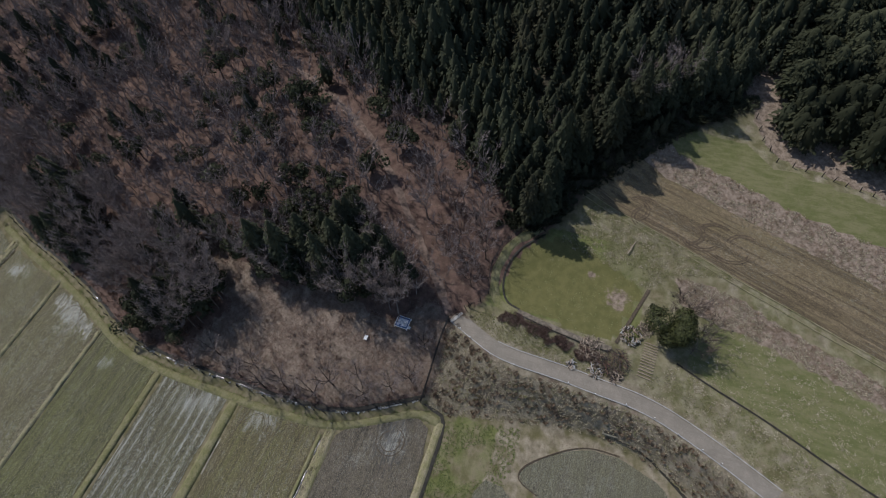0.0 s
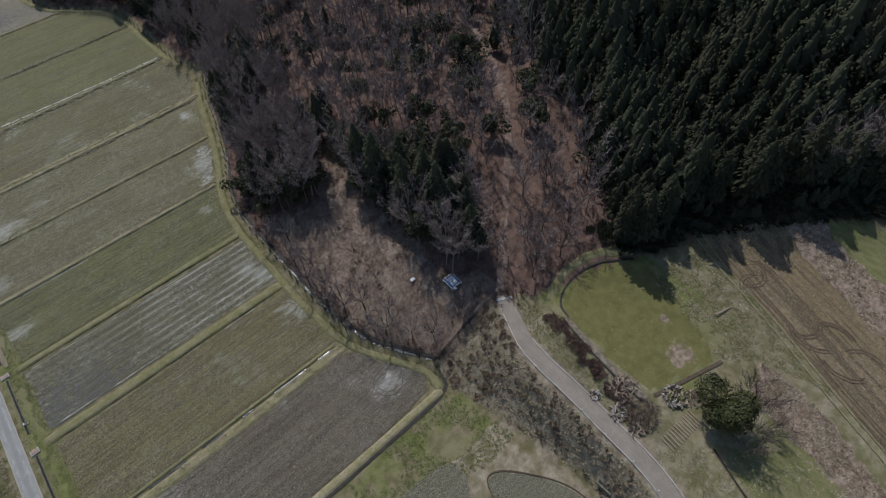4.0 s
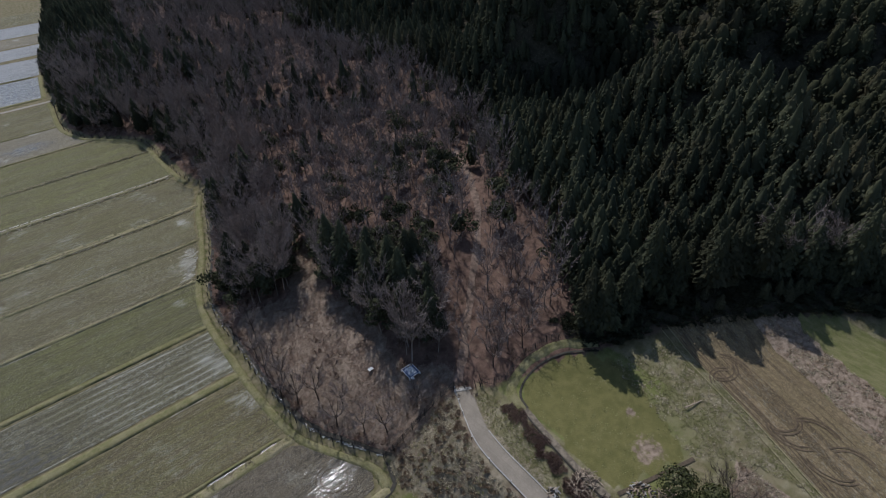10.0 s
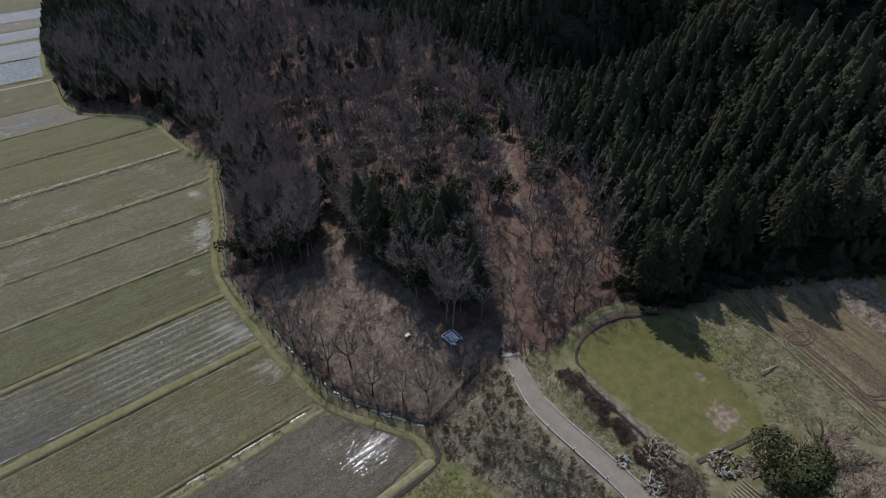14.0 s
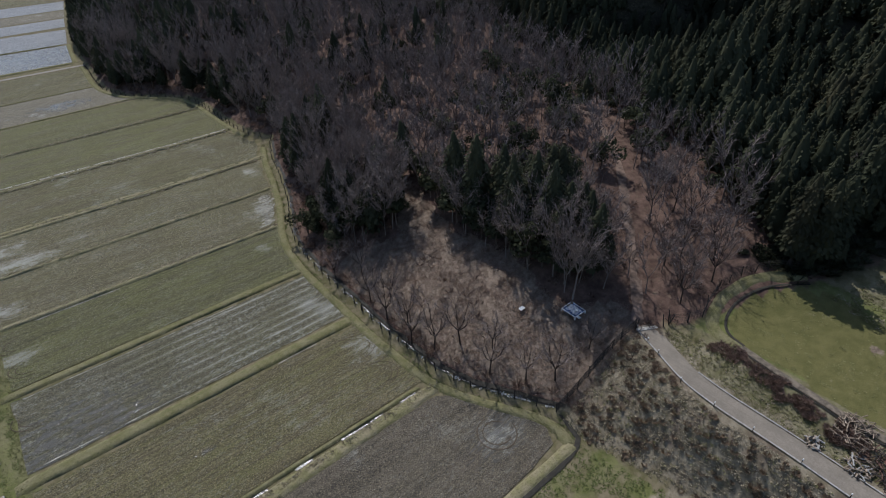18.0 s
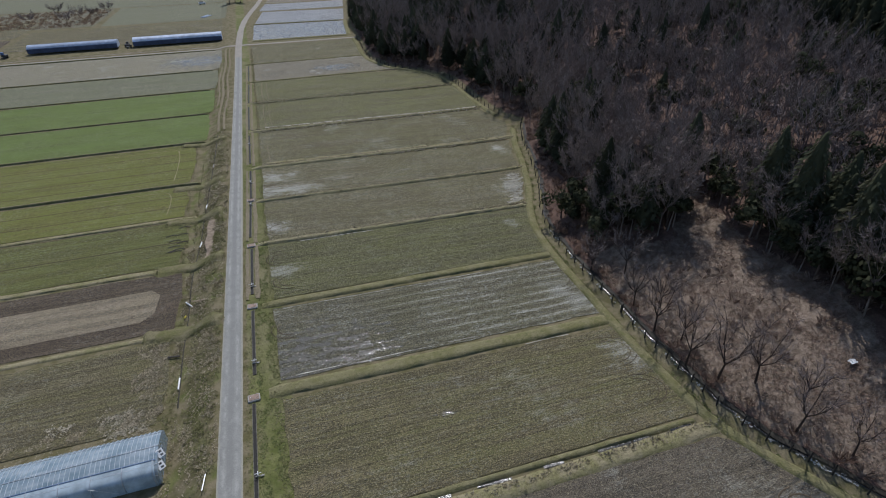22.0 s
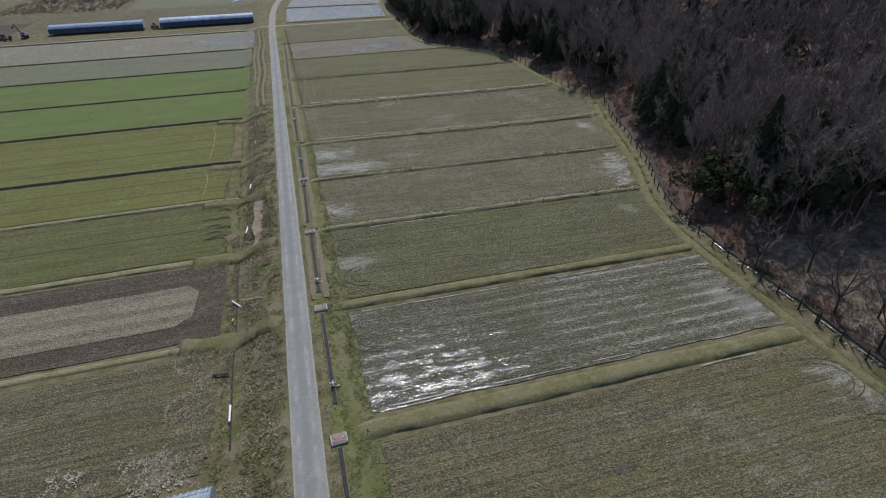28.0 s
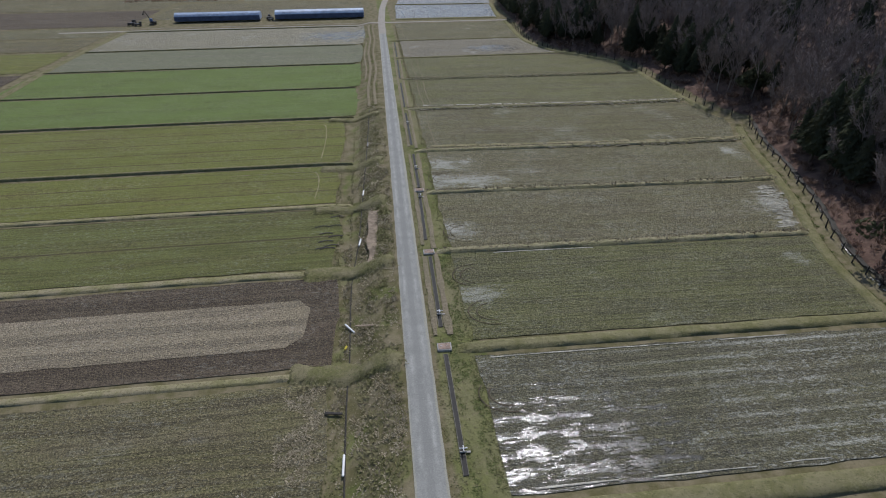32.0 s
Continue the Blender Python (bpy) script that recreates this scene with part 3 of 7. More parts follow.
CONIFERS = np.array([(99, 6), (108, 15), (117.5, 26), (124, 37), (129, 50), (139, 66), (150, 82), (160, 95), (163, 130), (160, 160), (165, 215), (190, 300), (300, 480)], float)
CLEAR = np.array([(65, 20), (83, 20), (85, 26), (78, 33), (81, 45), (79, 60), (84, 79), (80, 80), (72, 68), (63, 74), (55, 70), (55, 40)], float)


def inside(x, y, poly):
    hit = np.zeros(np.shape(x), bool)
    for (ax, ay), (bx, by) in zip(poly, np.roll(poly, -1, 0)):
        cross = ((ay > y) != (by > y)) & (x < (bx - ax) * (y - ay) / (by - ay + 1e-12) + ax)
        hit ^= cross
    return hit


def build_ground():
    xs = np.concatenate([[-2600, -1500, -800, -500, -350, -250, -180], np.arange(-140, -20, 5.0), np.arange(-20, 150, 1.4), np.arange(150, 340, 5.0), [360, 400, 460, 540, 700, 1000, 1600, 2600]])
    ys = np.concatenate([[-2600, -1200, -600, -350, -220, -150], np.arange(-110, -60, 5.0), np.arange(-60, 110, 1.4), np.arange(110, 300, 2.5), np.arange(300, 480, 6.0), [500, 540, 600, 700, 900, 1300, 2600]])
    gx, gy = np.meshgrid(xs, ys)
    x, y = gx.ravel(), gy.ravel()
    z = height(x, y)
    far = np.hypot(x - 60, y - 100)
    z = z - 0.02
    bump = np.array([noise.noise(Vector((a * 0.35, b * 0.35, 0))) + 0.5 * noise.noise(Vector((a * 0.9, b * 0.9, 4))) for a, b in zip(x, y)])
    rise = smooth(0.5, 6, x - edge_x(y))
    ld, _ = line_gap(x, y, LANE)
    wg, ws = line_gap(x, y, WOOD)
    wild = smooth(-2, 3, wg * np.where(ws > 0, 1, -1))
    z = z + bump * rise * (0.05 + 0.28 * wild) * np.where(ld < 3, 0.1, 1.0)
    v = np.stack([x, y, z], 1)
    nx = len(xs)
    i = (np.arange(len(ys) - 1)[:, None] * nx + np.arange(nx - 1)[None]).ravel()
    f = np.stack([i, i + 1, i + nx + 1, i + nx], 1)
    me = mesh_np("ground", v, f, M_GROUND)
    wg, ws = line_gap(x, y, WOOD)
    north = smooth(-3, 3, wg * np.where(ws > 0, 1, -1))
    d = x - edge_x(y)
    glade = inside(x, y, CLEAR) * 1.0
    litter = north * smooth(0, 3, d)
    se = (1 - north) * smooth(-1, 2, d)
    lane_x = np.interp(y, LANE[::-1, 1], LANE[::-1, 0])
    meadow = se * np.where(x > lane_x + 2, 1, 0)
    scrub = se * np.where(x <= lane_x + 2, 1, 0)
    lawn = meadow * np.where((x > 87) & (x < 106) & (y > -14), 1, 0)
    fresh = np.where((x < 66) & (y < 16.5) & (y > 4), 0.62, 0.0) * np.clip(0.8 + 0.9 * bump, 0.2, 1.3) + np.where((x < 7) & (x > 1.3) & (y > 36), 0.7, 0)
    fresh = fresh + np.where((x < -1.2) & (x > -9.5) & (y > 30) & (y < 290), 0.5 * np.clip(0.8 + 0.9 * bump, 0.1, 1.4), 0)
    col = np.zeros((len(x), 4), np.float32)
    col[:, 0] = np.clip(litter + 0.39 * scrub, 0, 1)
    col[:, 1] = np.clip(lawn + fresh + 0.5 * meadow, 0, 1)
    col[:, 2] = np.clip( 0.74 * scrub + 0.45 * meadow * (1 - lawn) + np.where((x < 72) & (y <= 6) & (d < 0), np.where(x > 46, 0.66, 0.35) * np.clip(0.9 + 0.8 * bump, 0.3, 1.4), 0), 0, 1)
    at = me.attributes.new("zone", "FLOAT_COLOR", "POINT")
    at.data.foreach_set("color", col.ravel())
    two = np.zeros((len(x), 4), np.float32)
    two[:, 0] = inside(x, y, np.array(LAWN, float))
    two[:, 1] = np.maximum(0.8 * glade * smooth(1.5, 3, d), np.maximum(inside(x, y, np.array(PALE_S + PALE_N[::-1], float)), inside(x, y, np.array(DRY_BANK, float))))
    two[:, 1] = np.maximum(two[:, 1], 0.62 * np.exp(-((x - 94.8) ** 2 + (y + 10.2) ** 2) / 20.0))
    two[:, 1] = np.maximum(two[:, 1], np.maximum(0.9 * np.exp(-((x - 98.7) ** 2 + (y + 4.4) ** 2) / 1.6), 0.95 * inside(x, y, np.array([(153, -29), (141, -33.5), (136, -37.5), (134, -46), (130.5, -59), (121, -92), (220, -92), (220, -29)], float))))
    two[:, 2] = np.maximum(inside(x, y, np.array(PALE_N + GREEN_N[::-1], float)), inside(x, y, np.array(CROP, float)))
    at = me.attributes.new("strip", "FLOAT_COLOR", "POINT")
    at.data.foreach_set("color", two.ravel())
    # mask of the painted shade and duff, on the conifer side only
    shaded_duff = np.zeros((len(x), 4), np.float32)
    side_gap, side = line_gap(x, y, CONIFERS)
    shaded_duff[:, 0] = smooth(2, 9, side_gap * np.where(side < 0, 1, -1)) * litter
    at = me.attributes.new("shaded_duff", "FLOAT_COLOR", "POINT")
    at.data.foreach_set("color", shaded_duff.ravel())
    me.polygons.foreach_set("use_smooth", np.ones(len(f), bool))
    return tagged(new("ground", me), "grassy valley floor and leaf-littered hillside", "ground", kind="structure")


build_ground()

# ---- roads ----
ribbon("road", [(x, y) for y, x in ROAD if y < 290], 1.38, M_ROAD, "narrow worn grey asphalt farm road between paddies", "road", lift=0.05, ragged=0.05)
ribbon("track", [(x, y) for y, x in ROAD if y > 260][0:], 1.5, M_GRAVEL, "pale gravel track with grass along its middle", "track", lift=0.04, ragged=0.2)
ribbon("lane", LANE[:12], 1.36, M_LANE, "pale concrete lane climbing past the terrace", "road", lift=0.05, ragged=0.06)
ribbon("crossing_track", [(-130, 291), (-60, 291.5), (0, 291.0), (30, 290), (60, 289.5)], 1.3, M_GRAVEL, "pale gravel track crossing the valley", "track", lift=0.10, ragged=0.15, fn=valley)
ribbon("verge_line", [(-104, 296.6), (-60, 297.0), (-6, 296.2)], 0.35, M_GRAVEL, "pale strip of trodden verge before the greenhouses", "track", lift=0.09, ragged=0.4, fn=valley)
ribbon("wood_track", [(82.8, 21.5), (87, 24.6), (92, 28.6), (102, 37.5), (113, 47), (122, 58), (130, 70), (140, 86)], 0.8, plain("bare_earth", (0.150, 0.108, 0.083), 0.95, 0.9, 0.45), "bare earth track leading up into the wood", "track", lift=0.16, ragged=0.7)

# ---- fields ----


def east_field(y0, y1, x0, mat, label, margin=2.0):
    east = [(float(edge_x(y)) - margin, y) for y in np.linspace(y0, y1, 7)]
    return sheet("paddy_field", [(x0, y0), *east, (x0, y1)], mat, label, "paddy field")


F1 = field_mat("paddy_brown_weeds", (0.130, 0.109, 0.062), (0.112, 0.110, 0.040), 0.7, pale=0.4, furrow=0.75, wet=(25, 49.5), wet_size=0.9, wet_flat=0.008, wet_gain=0.25, ends=((53, 52, 8, 1.0),))
F2 = field_mat("paddy_wet", (0.116, 0.106, 0.070), (0.108, 0.106, 0.050), 0.5, pale=0.34, wet=(11, 65), furrow=0.6, wet_size=15, wet_flat=0.34, wet_gain=0.31, ends=((51, 69, 7, 1.2), (52.5, 65, 6, 1.2)), stripe=1.9, fleck=0.62)
F3 = field_mat("paddy_olive", (0.113, 0.107, 0.062), (0.106, 0.109, 0.040), 0.75, pale=0.3, furrow=0.65, ends=((8, 88, 5, 0.3), (53, 92, 4, 1.2)))
F4 = field_mat("paddy_grey", (0.133, 0.118, 0.075), (0.117, 0.113, 0.050), 0.45, pale=0.6, fleck=0.3, ends=((61.8, 107, 12, 1.6), (67, 130, 7, 2.0), (9, 128, 8, 0.5), (8, 104, 6, 0.8), (10, 121, 8, 0.1)))
F5 = field_mat("paddy_brown", (0.125, 0.110, 0.068), (0.113, 0.110, 0.049), 0.65, pale=0.5, fleck=0.26)
F6 = field_mat("paddy_green_brown", (0.120, 0.110, 0.064), (0.119, 0.120, 0.047), 0.9)
F7 = field_mat("paddy_bleached", (0.160, 0.142, 0.105), (0.145, 0.130, 0.080), 0.3, pale=1.0, wet=(40, 232), wet_size=14)
F0 = field_mat("paddy_dark_tilled", (0.105, 0.088, 0.066), (0.105, 0.094, 0.062), 0.3, pale=0.5, wet=(57, 25.5), furrow=0.65, pitch=0.6, wet_size=8, ends=((57, 25, 7, 1.0),))
# pale blue-grey base colour stands for sky reflected in the water
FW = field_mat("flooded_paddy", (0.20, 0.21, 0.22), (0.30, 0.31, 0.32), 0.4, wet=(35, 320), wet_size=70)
east_field(40.0, 57.9, 6.0, F1, "harvested brown paddy with thin weeds and a wet row")
east_field(61.4, 77.3, 6.0, F2, "wet harvested paddy with bleached furrows and standing water")
east_field(80.0, 97.4, 6.2, F3, "olive harvested paddy with rows of stubble")
east_field(98.8, 115.8, 6.4, F4, "grey-brown harvested paddy with a bleached corner", 3.0)
east_field(117.2, 134.6, 6.6, F4, "grey-brown harvested paddy with bleached west end", 3.0)
east_field(136.4, 162.0, 7.0, F5, "brown harvested paddy with sparse weeds", 3.5)
east_field(164.2, 190.6, 7.4, F6, "greenish brown harvested paddy", 2.5)
east_field(192.0, 218.6, 7.8, F6, "greenish harvested paddy beside the wood", 2.5)
east_field(220.0, 248.5, 8.2, F7, "bleached damp harvested paddy", 2.0)
east_field(250.0, 287.0, 8.4, F5, "brown harvested paddy beside the crossing track", 2.0)
sheet("paddy_field", [(4.0, 19.2), (45, 18.4), (56.5, 18.6), (61.5, 19.4), (63.4, 22.5), (61.0, 27.0), (57.2, 34.2), (54.5, 36.4), (4.5, 36.6)], F0, "dark tilled paddy with tractor rings and a wet corner", "paddy field")
sheet("flooded_paddy", [(9.6, 300.5), (56.5, 299.0), (61.0, 340), (11.5, 343.5)], FW, "flooded paddy with shallow water coloured like the reflected sky", "paddy field")
for ya, yb, m, words in ((394, 424, FW, "flooded paddy with sky-coloured water far up the valley"), (428, 456, F7, "bleached damp paddy far up the valley"), (460, 500, FW, "flooded paddy far up the valley"), (504, 550, F5, "brown paddy far up the valley")):
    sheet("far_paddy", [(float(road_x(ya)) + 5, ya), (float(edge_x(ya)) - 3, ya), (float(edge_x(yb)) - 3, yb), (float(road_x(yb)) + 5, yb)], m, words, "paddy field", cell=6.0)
sheet("flooded_paddy", [(12.0, 347.5), (61.5, 344.0), (68, 385), (18, 390)], FW, "flooded paddy with sky-coloured water behind a bund", "paddy field")
FS = field_mat("south_brown_field", (0.128, 0.118, 0.088), (0.130, 0.126, 0.078), 0.6, pale=0.3, furrow=0.3)
sheet("dry_field", [(20, -12), (53.0, -8.0), (56.1, -3.6), (57.4, -0.4), (58.8, 0.3), (60.4, -0.5), (62.8, -3.2), (66.0, -8.2), (67.2, -11.8), (67.2, -16.3), (66.2, -20.7), (64.0, -25.0), (60.5, -28.1), (50, -36), (20, -40)], FS, "round-edged dry grey-green field below the lane", "field")
sheet("dry_field", [(20, 8.6), (49, 8.0), (53.5, 7.5), (56.0, 5.9), (55.6, 2.8), (53.2, -0.4), (49, -4.4), (20, -8)], FS, "small rounded dry plot beside a trodden track", "field")

W1 = field_mat("west_stubble", (0.132, 0.113, 0.070), (0.116, 0.110, 0.046), 0.6, pale=0.3, furrow=0.9, pitch=0.45)
W2 = field_mat("west_dark_tilled", (0.088, 0.068, 0.050), (0.10, 0.085, 0.055), 0.2, furrow=0.7, pitch=0.8)
W2B = field_mat("west_pale_plot", (0.215, 0.180, 0.130), (0.205, 0.175, 0.115), 0.4, furrow=0.75, pitch=1.1)
W3 = field_mat("west_dark_green", (0.100, 0.096, 0.036), (0.098, 0.108, 0.032), 0.9, furrow=0.5, lines=9.0, grain=0.6)
W4 = field_mat("west_yellow_green", (0.118, 0.112, 0.036), (0.120, 0.130, 0.030), 0.9, furrow=0.3, lines=5.4, grain=0.5)
W5 = field_mat("west_bright_green", (0.095, 0.118, 0.036), (0.104, 0.140, 0.036), 0.95, furrow=0.2, grain=0.4)
W6 = field_mat("west_grey_green", (0.145, 0.142, 0.096), (0.128, 0.134, 0.078), 0.7, furrow=0.25, grain=0.4)
W7 = field_mat("west_pale_tan", (0.190, 0.172, 0.125), (0.170, 0.160, 0.098), 0.5, pale=0.8, wet=(-12, 268), wet_size=26, furrow=0.2)
WX = -104.0


def west_field(y0, y1, x1, mat, label, x0=None):
    return sheet("paddy_field", [(x0 or WX, y0), (x1, y0), (x1 + 0.8, (y0 + y1) / 2), (x1, y1), (x0 or WX, y1)], mat, label, "paddy field", cell=4.0)


west_field(61.0, 77.6, -9.6, W1, "brown stubble field beside the vinyl greenhouse")
west_field(80.2, 97.0, -9.2, W2, "dark freshly tilled field")
sheet("pale_plot", [(WX, 83.4), (-14.5, 83.6), (-12.4, 85.2), (-12.0, 90.5), (-13.4, 92.2), (WX, 92.6)], W2B, "pale untilled plot inside a dark tilled field", "field plot", lift=0.11)
west_field(99.4, 117.0, -9.8, W3, "dark green grass field with cut lines")
west_field(119.2, 134.8, -10.5, W4, "yellow-green grass field with brown lines")
west_field(137.2, 163.0, -10.2, W4, "yellow-green grass field in long strips")
west_field(165.6, 189.6, -7.5, W5, "bright green winter crop field")
west_field(191.6, 218.2, -6.5, W5, "bright green winter crop field")
west_field(220.6, 248.2, -6.0, W6, "grey-green young crop field")
west_field(250.2, 288.0, -5.0, W7, "pale tan field with shallow water in its corner")
for k, (y0, y1, m) in enumerate([(40, 118, W1), (121, 190, W4), (193, 218, W2), (221, 250, W4), (253, 276, W1), (279, 300, F5), (304, 352, W2), (356, 420, W1)]):
    west_field(y0, y1, -108.0 - 0.0 * k, m, "distant field beyond the farm path", -330)
west_field(320, 374, -6.0, W1, "brown rough field behind the greenhouses", -104)
west_field(380, 452, -4.0, W6, "green field beyond the greenhouses", -72)
west_field(382, 452, -76.0, FS, "brown scrubby waste field", -140)
west_field(455, 540, 8.0, W6, "distant green field", -330)

# ---- bunds ----
def bund(line, half, rise, shoulder, label, fn=valley, mat=None):
    return ribbon("bund", line, half, mat or M_BUND, label, "earth bank", lift=0.02, step=1.6, rise=rise, shoulder=shoulder, ragged=0.22, fn=fn)


def bund_mat(name, a, b, c):
    k = Nodes(name, 0.95, 0.1)
    f, g, h = k.noise(0.45, 6, 0.72), k.noise(3.6, 5, 0.82), k.noise(1.4, 6, 0.8)
    col = k.mix(k.ramp(f, 0.38, 0.62), a, b)
    col = k.mix(k.ramp(h, 0.53, 0.64, 0, 0.6), col, tuple(v * 1.35 for v in b))
    col = k.mix(k.ramp(g, 0.52, 0.64, 0, 0.8), col, c)
    col = k.mix(k.ramp(g, 0.45, 0.34, 0, 0.6), col, tuple(v * 1.45 for v in b))
    k.bump(g, 1.0, 0.15)
    return k.done(col)


M_BUND = bund_mat("green_bund", (0.148, 0.142, 0.062), (0.200, 0.182, 0.100), (0.080, 0.082, 0.034))
M_VERGE = bund_mat("rough_verge", (0.130, 0.128, 0.052), (0.185, 0.165, 0.095), (0.07, 0.066, 0.032))
M_TANBUND = bund_mat("tan_bund", (0.290, 0.262, 0.160), (0.225, 0.210, 0.112), (0.10, 0.092, 0.048))
M_DRYBUND = bund_mat("dry_grass_bund", (0.275, 0.240, 0.150), (0.200, 0.186, 0.090), (0.10, 0.092, 0.048))
for y0, y1, half, rise, tan in [(59.6, 59.6, 0.85, 0.34, 0), (78.7, 79.0, 0.6, 0.32, 0), (98.1, 98.4, 0.42, 0.34, 1), (116.4, 117.0, 0.36, 0.32, 1),
                                (135.3, 136.2, 0.42, 0.34, 1), (162.8, 163.8, 0.42, 0.34, 1), (191.2, 192.0, 0.26, 0.3, 1), (219.2, 221, 0.3, 0.25, 0), (249.3, 249.0, 0.35, 0.3, 0)]:
    bund([(4.4, y0), (30, (y0 + y1) / 2), (float(edge_x(y1)) - 1.2, y1)], half, rise, 0.32, "grassy earth bund between paddies", mat=M_TANBUND if tan else M_BUND)
bund([(4.4, 37.6), (30, 37.5), (56.0, 37.7)], 0.8, 0.3, 0.5, "tan dry-grass bund with a water furrow", mat=M_DRYBUND)
bund([(4.4, 39.6), (54.0, 39.3)], 0.25, 0.3, 0.3, "low grassy bund beside a water furrow")
bund([(30, 17.6), (55, 17.4), (63.4, 17.4)], 0.55, 0.3, 0.5, "tan grassy bund beside a ditch", mat=M_DRYBUND)
bund([(float(edge_x(y)) - 1.6, y) for y in (17.5, 22.0, 28, 34.5, 40, 47, 54, 60, 66, 72, 78, 84, 89, 95, 101, 107, 114, 120, 126, 132, 138, 143)], 0.6, 0.26, 0.4, "grassy bank along the foot of the wood")
bund([(float(edge_x(y)) - 1.8, y) for y in (155, 160, 170, 180, 190, 200, 207, 212, 218, 224, 230, 240, 250, 262, 275, 287)], 0.6, 0.35, 0.6, "grassy bank along the foot of the wood")
for y0, half, rise, tan in [(79.0, 0.4, 0.16, 1), (98.2, 0.55, 0.2, 1), (118.0, 0.45, 0.22, 1), (136.0, 0.3, 0.4, 0), (164.4, 0.25, 0.38, 0), (190.6, 0.2, 0.3, 0), (219.4, 0.2, 0.3, 0), (249.2, 0.2, 0.3, 0), (288.8, 0.3, 0.35, 0)]:
    bund([(WX, y0 + 0.4), (-50, y0 + 0.2), (-12, y0), (-7.5, y0 - 0.6)], half, rise, 0.22, "narrow bund with a shaded drop between fields", mat=M_DRYBUND if tan else M_BUND)
for y0 in (79.0, 98.0, 116.5, 133.5, 162):
    ribbon("field_ramp", [(-13.5, y0 + 0.1), (-10, y0 - 0.1), (-7.5, y0 - 0.5), (-4.6, y0 - 1.0), (-1.6, y0 - 1.6)], 0.9, M_VERGE, "grassy ramp from the road down to the fields", "earth bank", lift=0.06, rise=0.3, shoulder=1.0, ragged=0.7, fn=valley, step=0.9)
bund([(8.6, 298.2), (30, 297.8), (56, 297)], 0.8, 0.4, 0.6, "grassy bund beside a flooded paddy")
bund([(10.5, 345.5), (59, 342)], 0.4, 0.35, 0.4, "grassy bund between flooded paddies")
bund([(56.4, 298), (61.5, 341)], 0.7, 0.4, 0.6, "grassy bund beside a flooded paddy")
ribbon("farm_path", [(-101, 190), (-104, 232), (-103, 291)], 1.2, M_VERGE, "rough grass farm path between fields", "path", lift=0.12, fn=valley)


# ---- trees ----
def cedar_arrays(seed, h, r, n, size=1.0, bend=1.5, rings=8, sides=9, blunt=0.9):
    """A conifer's crown: an inner lumpy hull, and drooping sprays laid over it like shingles."""
    g = np.random.RandomState(seed)
    p1, p2 = g.rand(2) * 6.28

    def radius(t, a):
        lump = 1 + 0.16 * np.sin(a * 3 + p1 + t * 7) + 0.13 * np.sin(a * 5 + p2 - t * 17) + 0.10 * np.sin(t * 38 + a * 2)
        return r * (1 - t ** bend) ** blunt * np.clip(0.45 + t * 5, 0, 1) * lump

    lt, la = np.meshgrid(np.linspace(0, 0.95, rings), np.arange(sides) * 6.2832 / sides, indexing="ij")
    hr = radius(lt, la) * 0.70
    hv = np.stack([np.cos(la) * hr, np.sin(la) * hr, h * (0.12 + 0.88 * lt)], 2).reshape(-1, 3)
    hv = np.concatenate([hv, [[0, 0, h * 0.985], [0, 0, h * 0.12]]], 0)
    k, j = np.meshgrid(np.arange(rings - 1), np.arange(sides), indexing="ij")
    a, b = (k * sides + j).ravel(), (k * sides + (j + 1) % sides).ravel()
    e = np.arange(sides)
    e2, last, tip = (e + 1) % sides, (rings - 1) * sides, rings * sides
    hf = np.concatenate([np.stack([a, b, b + sides], 1), np.stack([a, b + sides, a + sides], 1), np.stack([last + e, last + e2, np.full(sides, tip)], 1), np.stack([e2, e, np.full(sides, tip + 1)], 1)], 0)
    t = np.clip(1 - np.sqrt(g.rand(n)) ** 1.1, 0, 0.97)
    a = g.rand(n) * 6.2832
    rr = radius(t, a)
    ln = size * g.uniform(0.5, 1.1, n) * (0.5 + 0.5 * rr / r)
    w = ln * g.uniform(0.28, 0.5, n)
    z = h * (0.12 + 0.88 * t)
    ca, sa = np.cos(a), np.sin(a)
    out0, out1 = rr * g.uniform(0.60, 0.80, n), rr * g.uniform(0.84, 1.10, n) + 0.08
    p = np.stack([ca * out0, sa * out0, z + ln * g.uniform(0.3, 0.7, n)], 1)
    q = np.stack([ca * out1, sa * out1, z - ln * g.uniform(0.05, 0.45, n)], 1)
    m = p * 0.45 + q * 0.55 + np.stack([ca, sa, 0.8 + 0 * a], 1) * (0.10 * ln)[:, None]
    side = np.stack([-sa, ca, g.uniform(-0.9, 0.9, n)], 1) * w[:, None]
    v = np.concatenate([p, m + side, q, m - side], 0)
    i = np.arange(n) + len(hv)
    f = np.concatenate([np.stack([i, i + n, i + 2 * n], 1), np.stack([i, i + 2 * n, i + 3 * n], 1)], 0)
    return np.concatenate([hv, v], 0), np.concatenate([hf, f], 0)


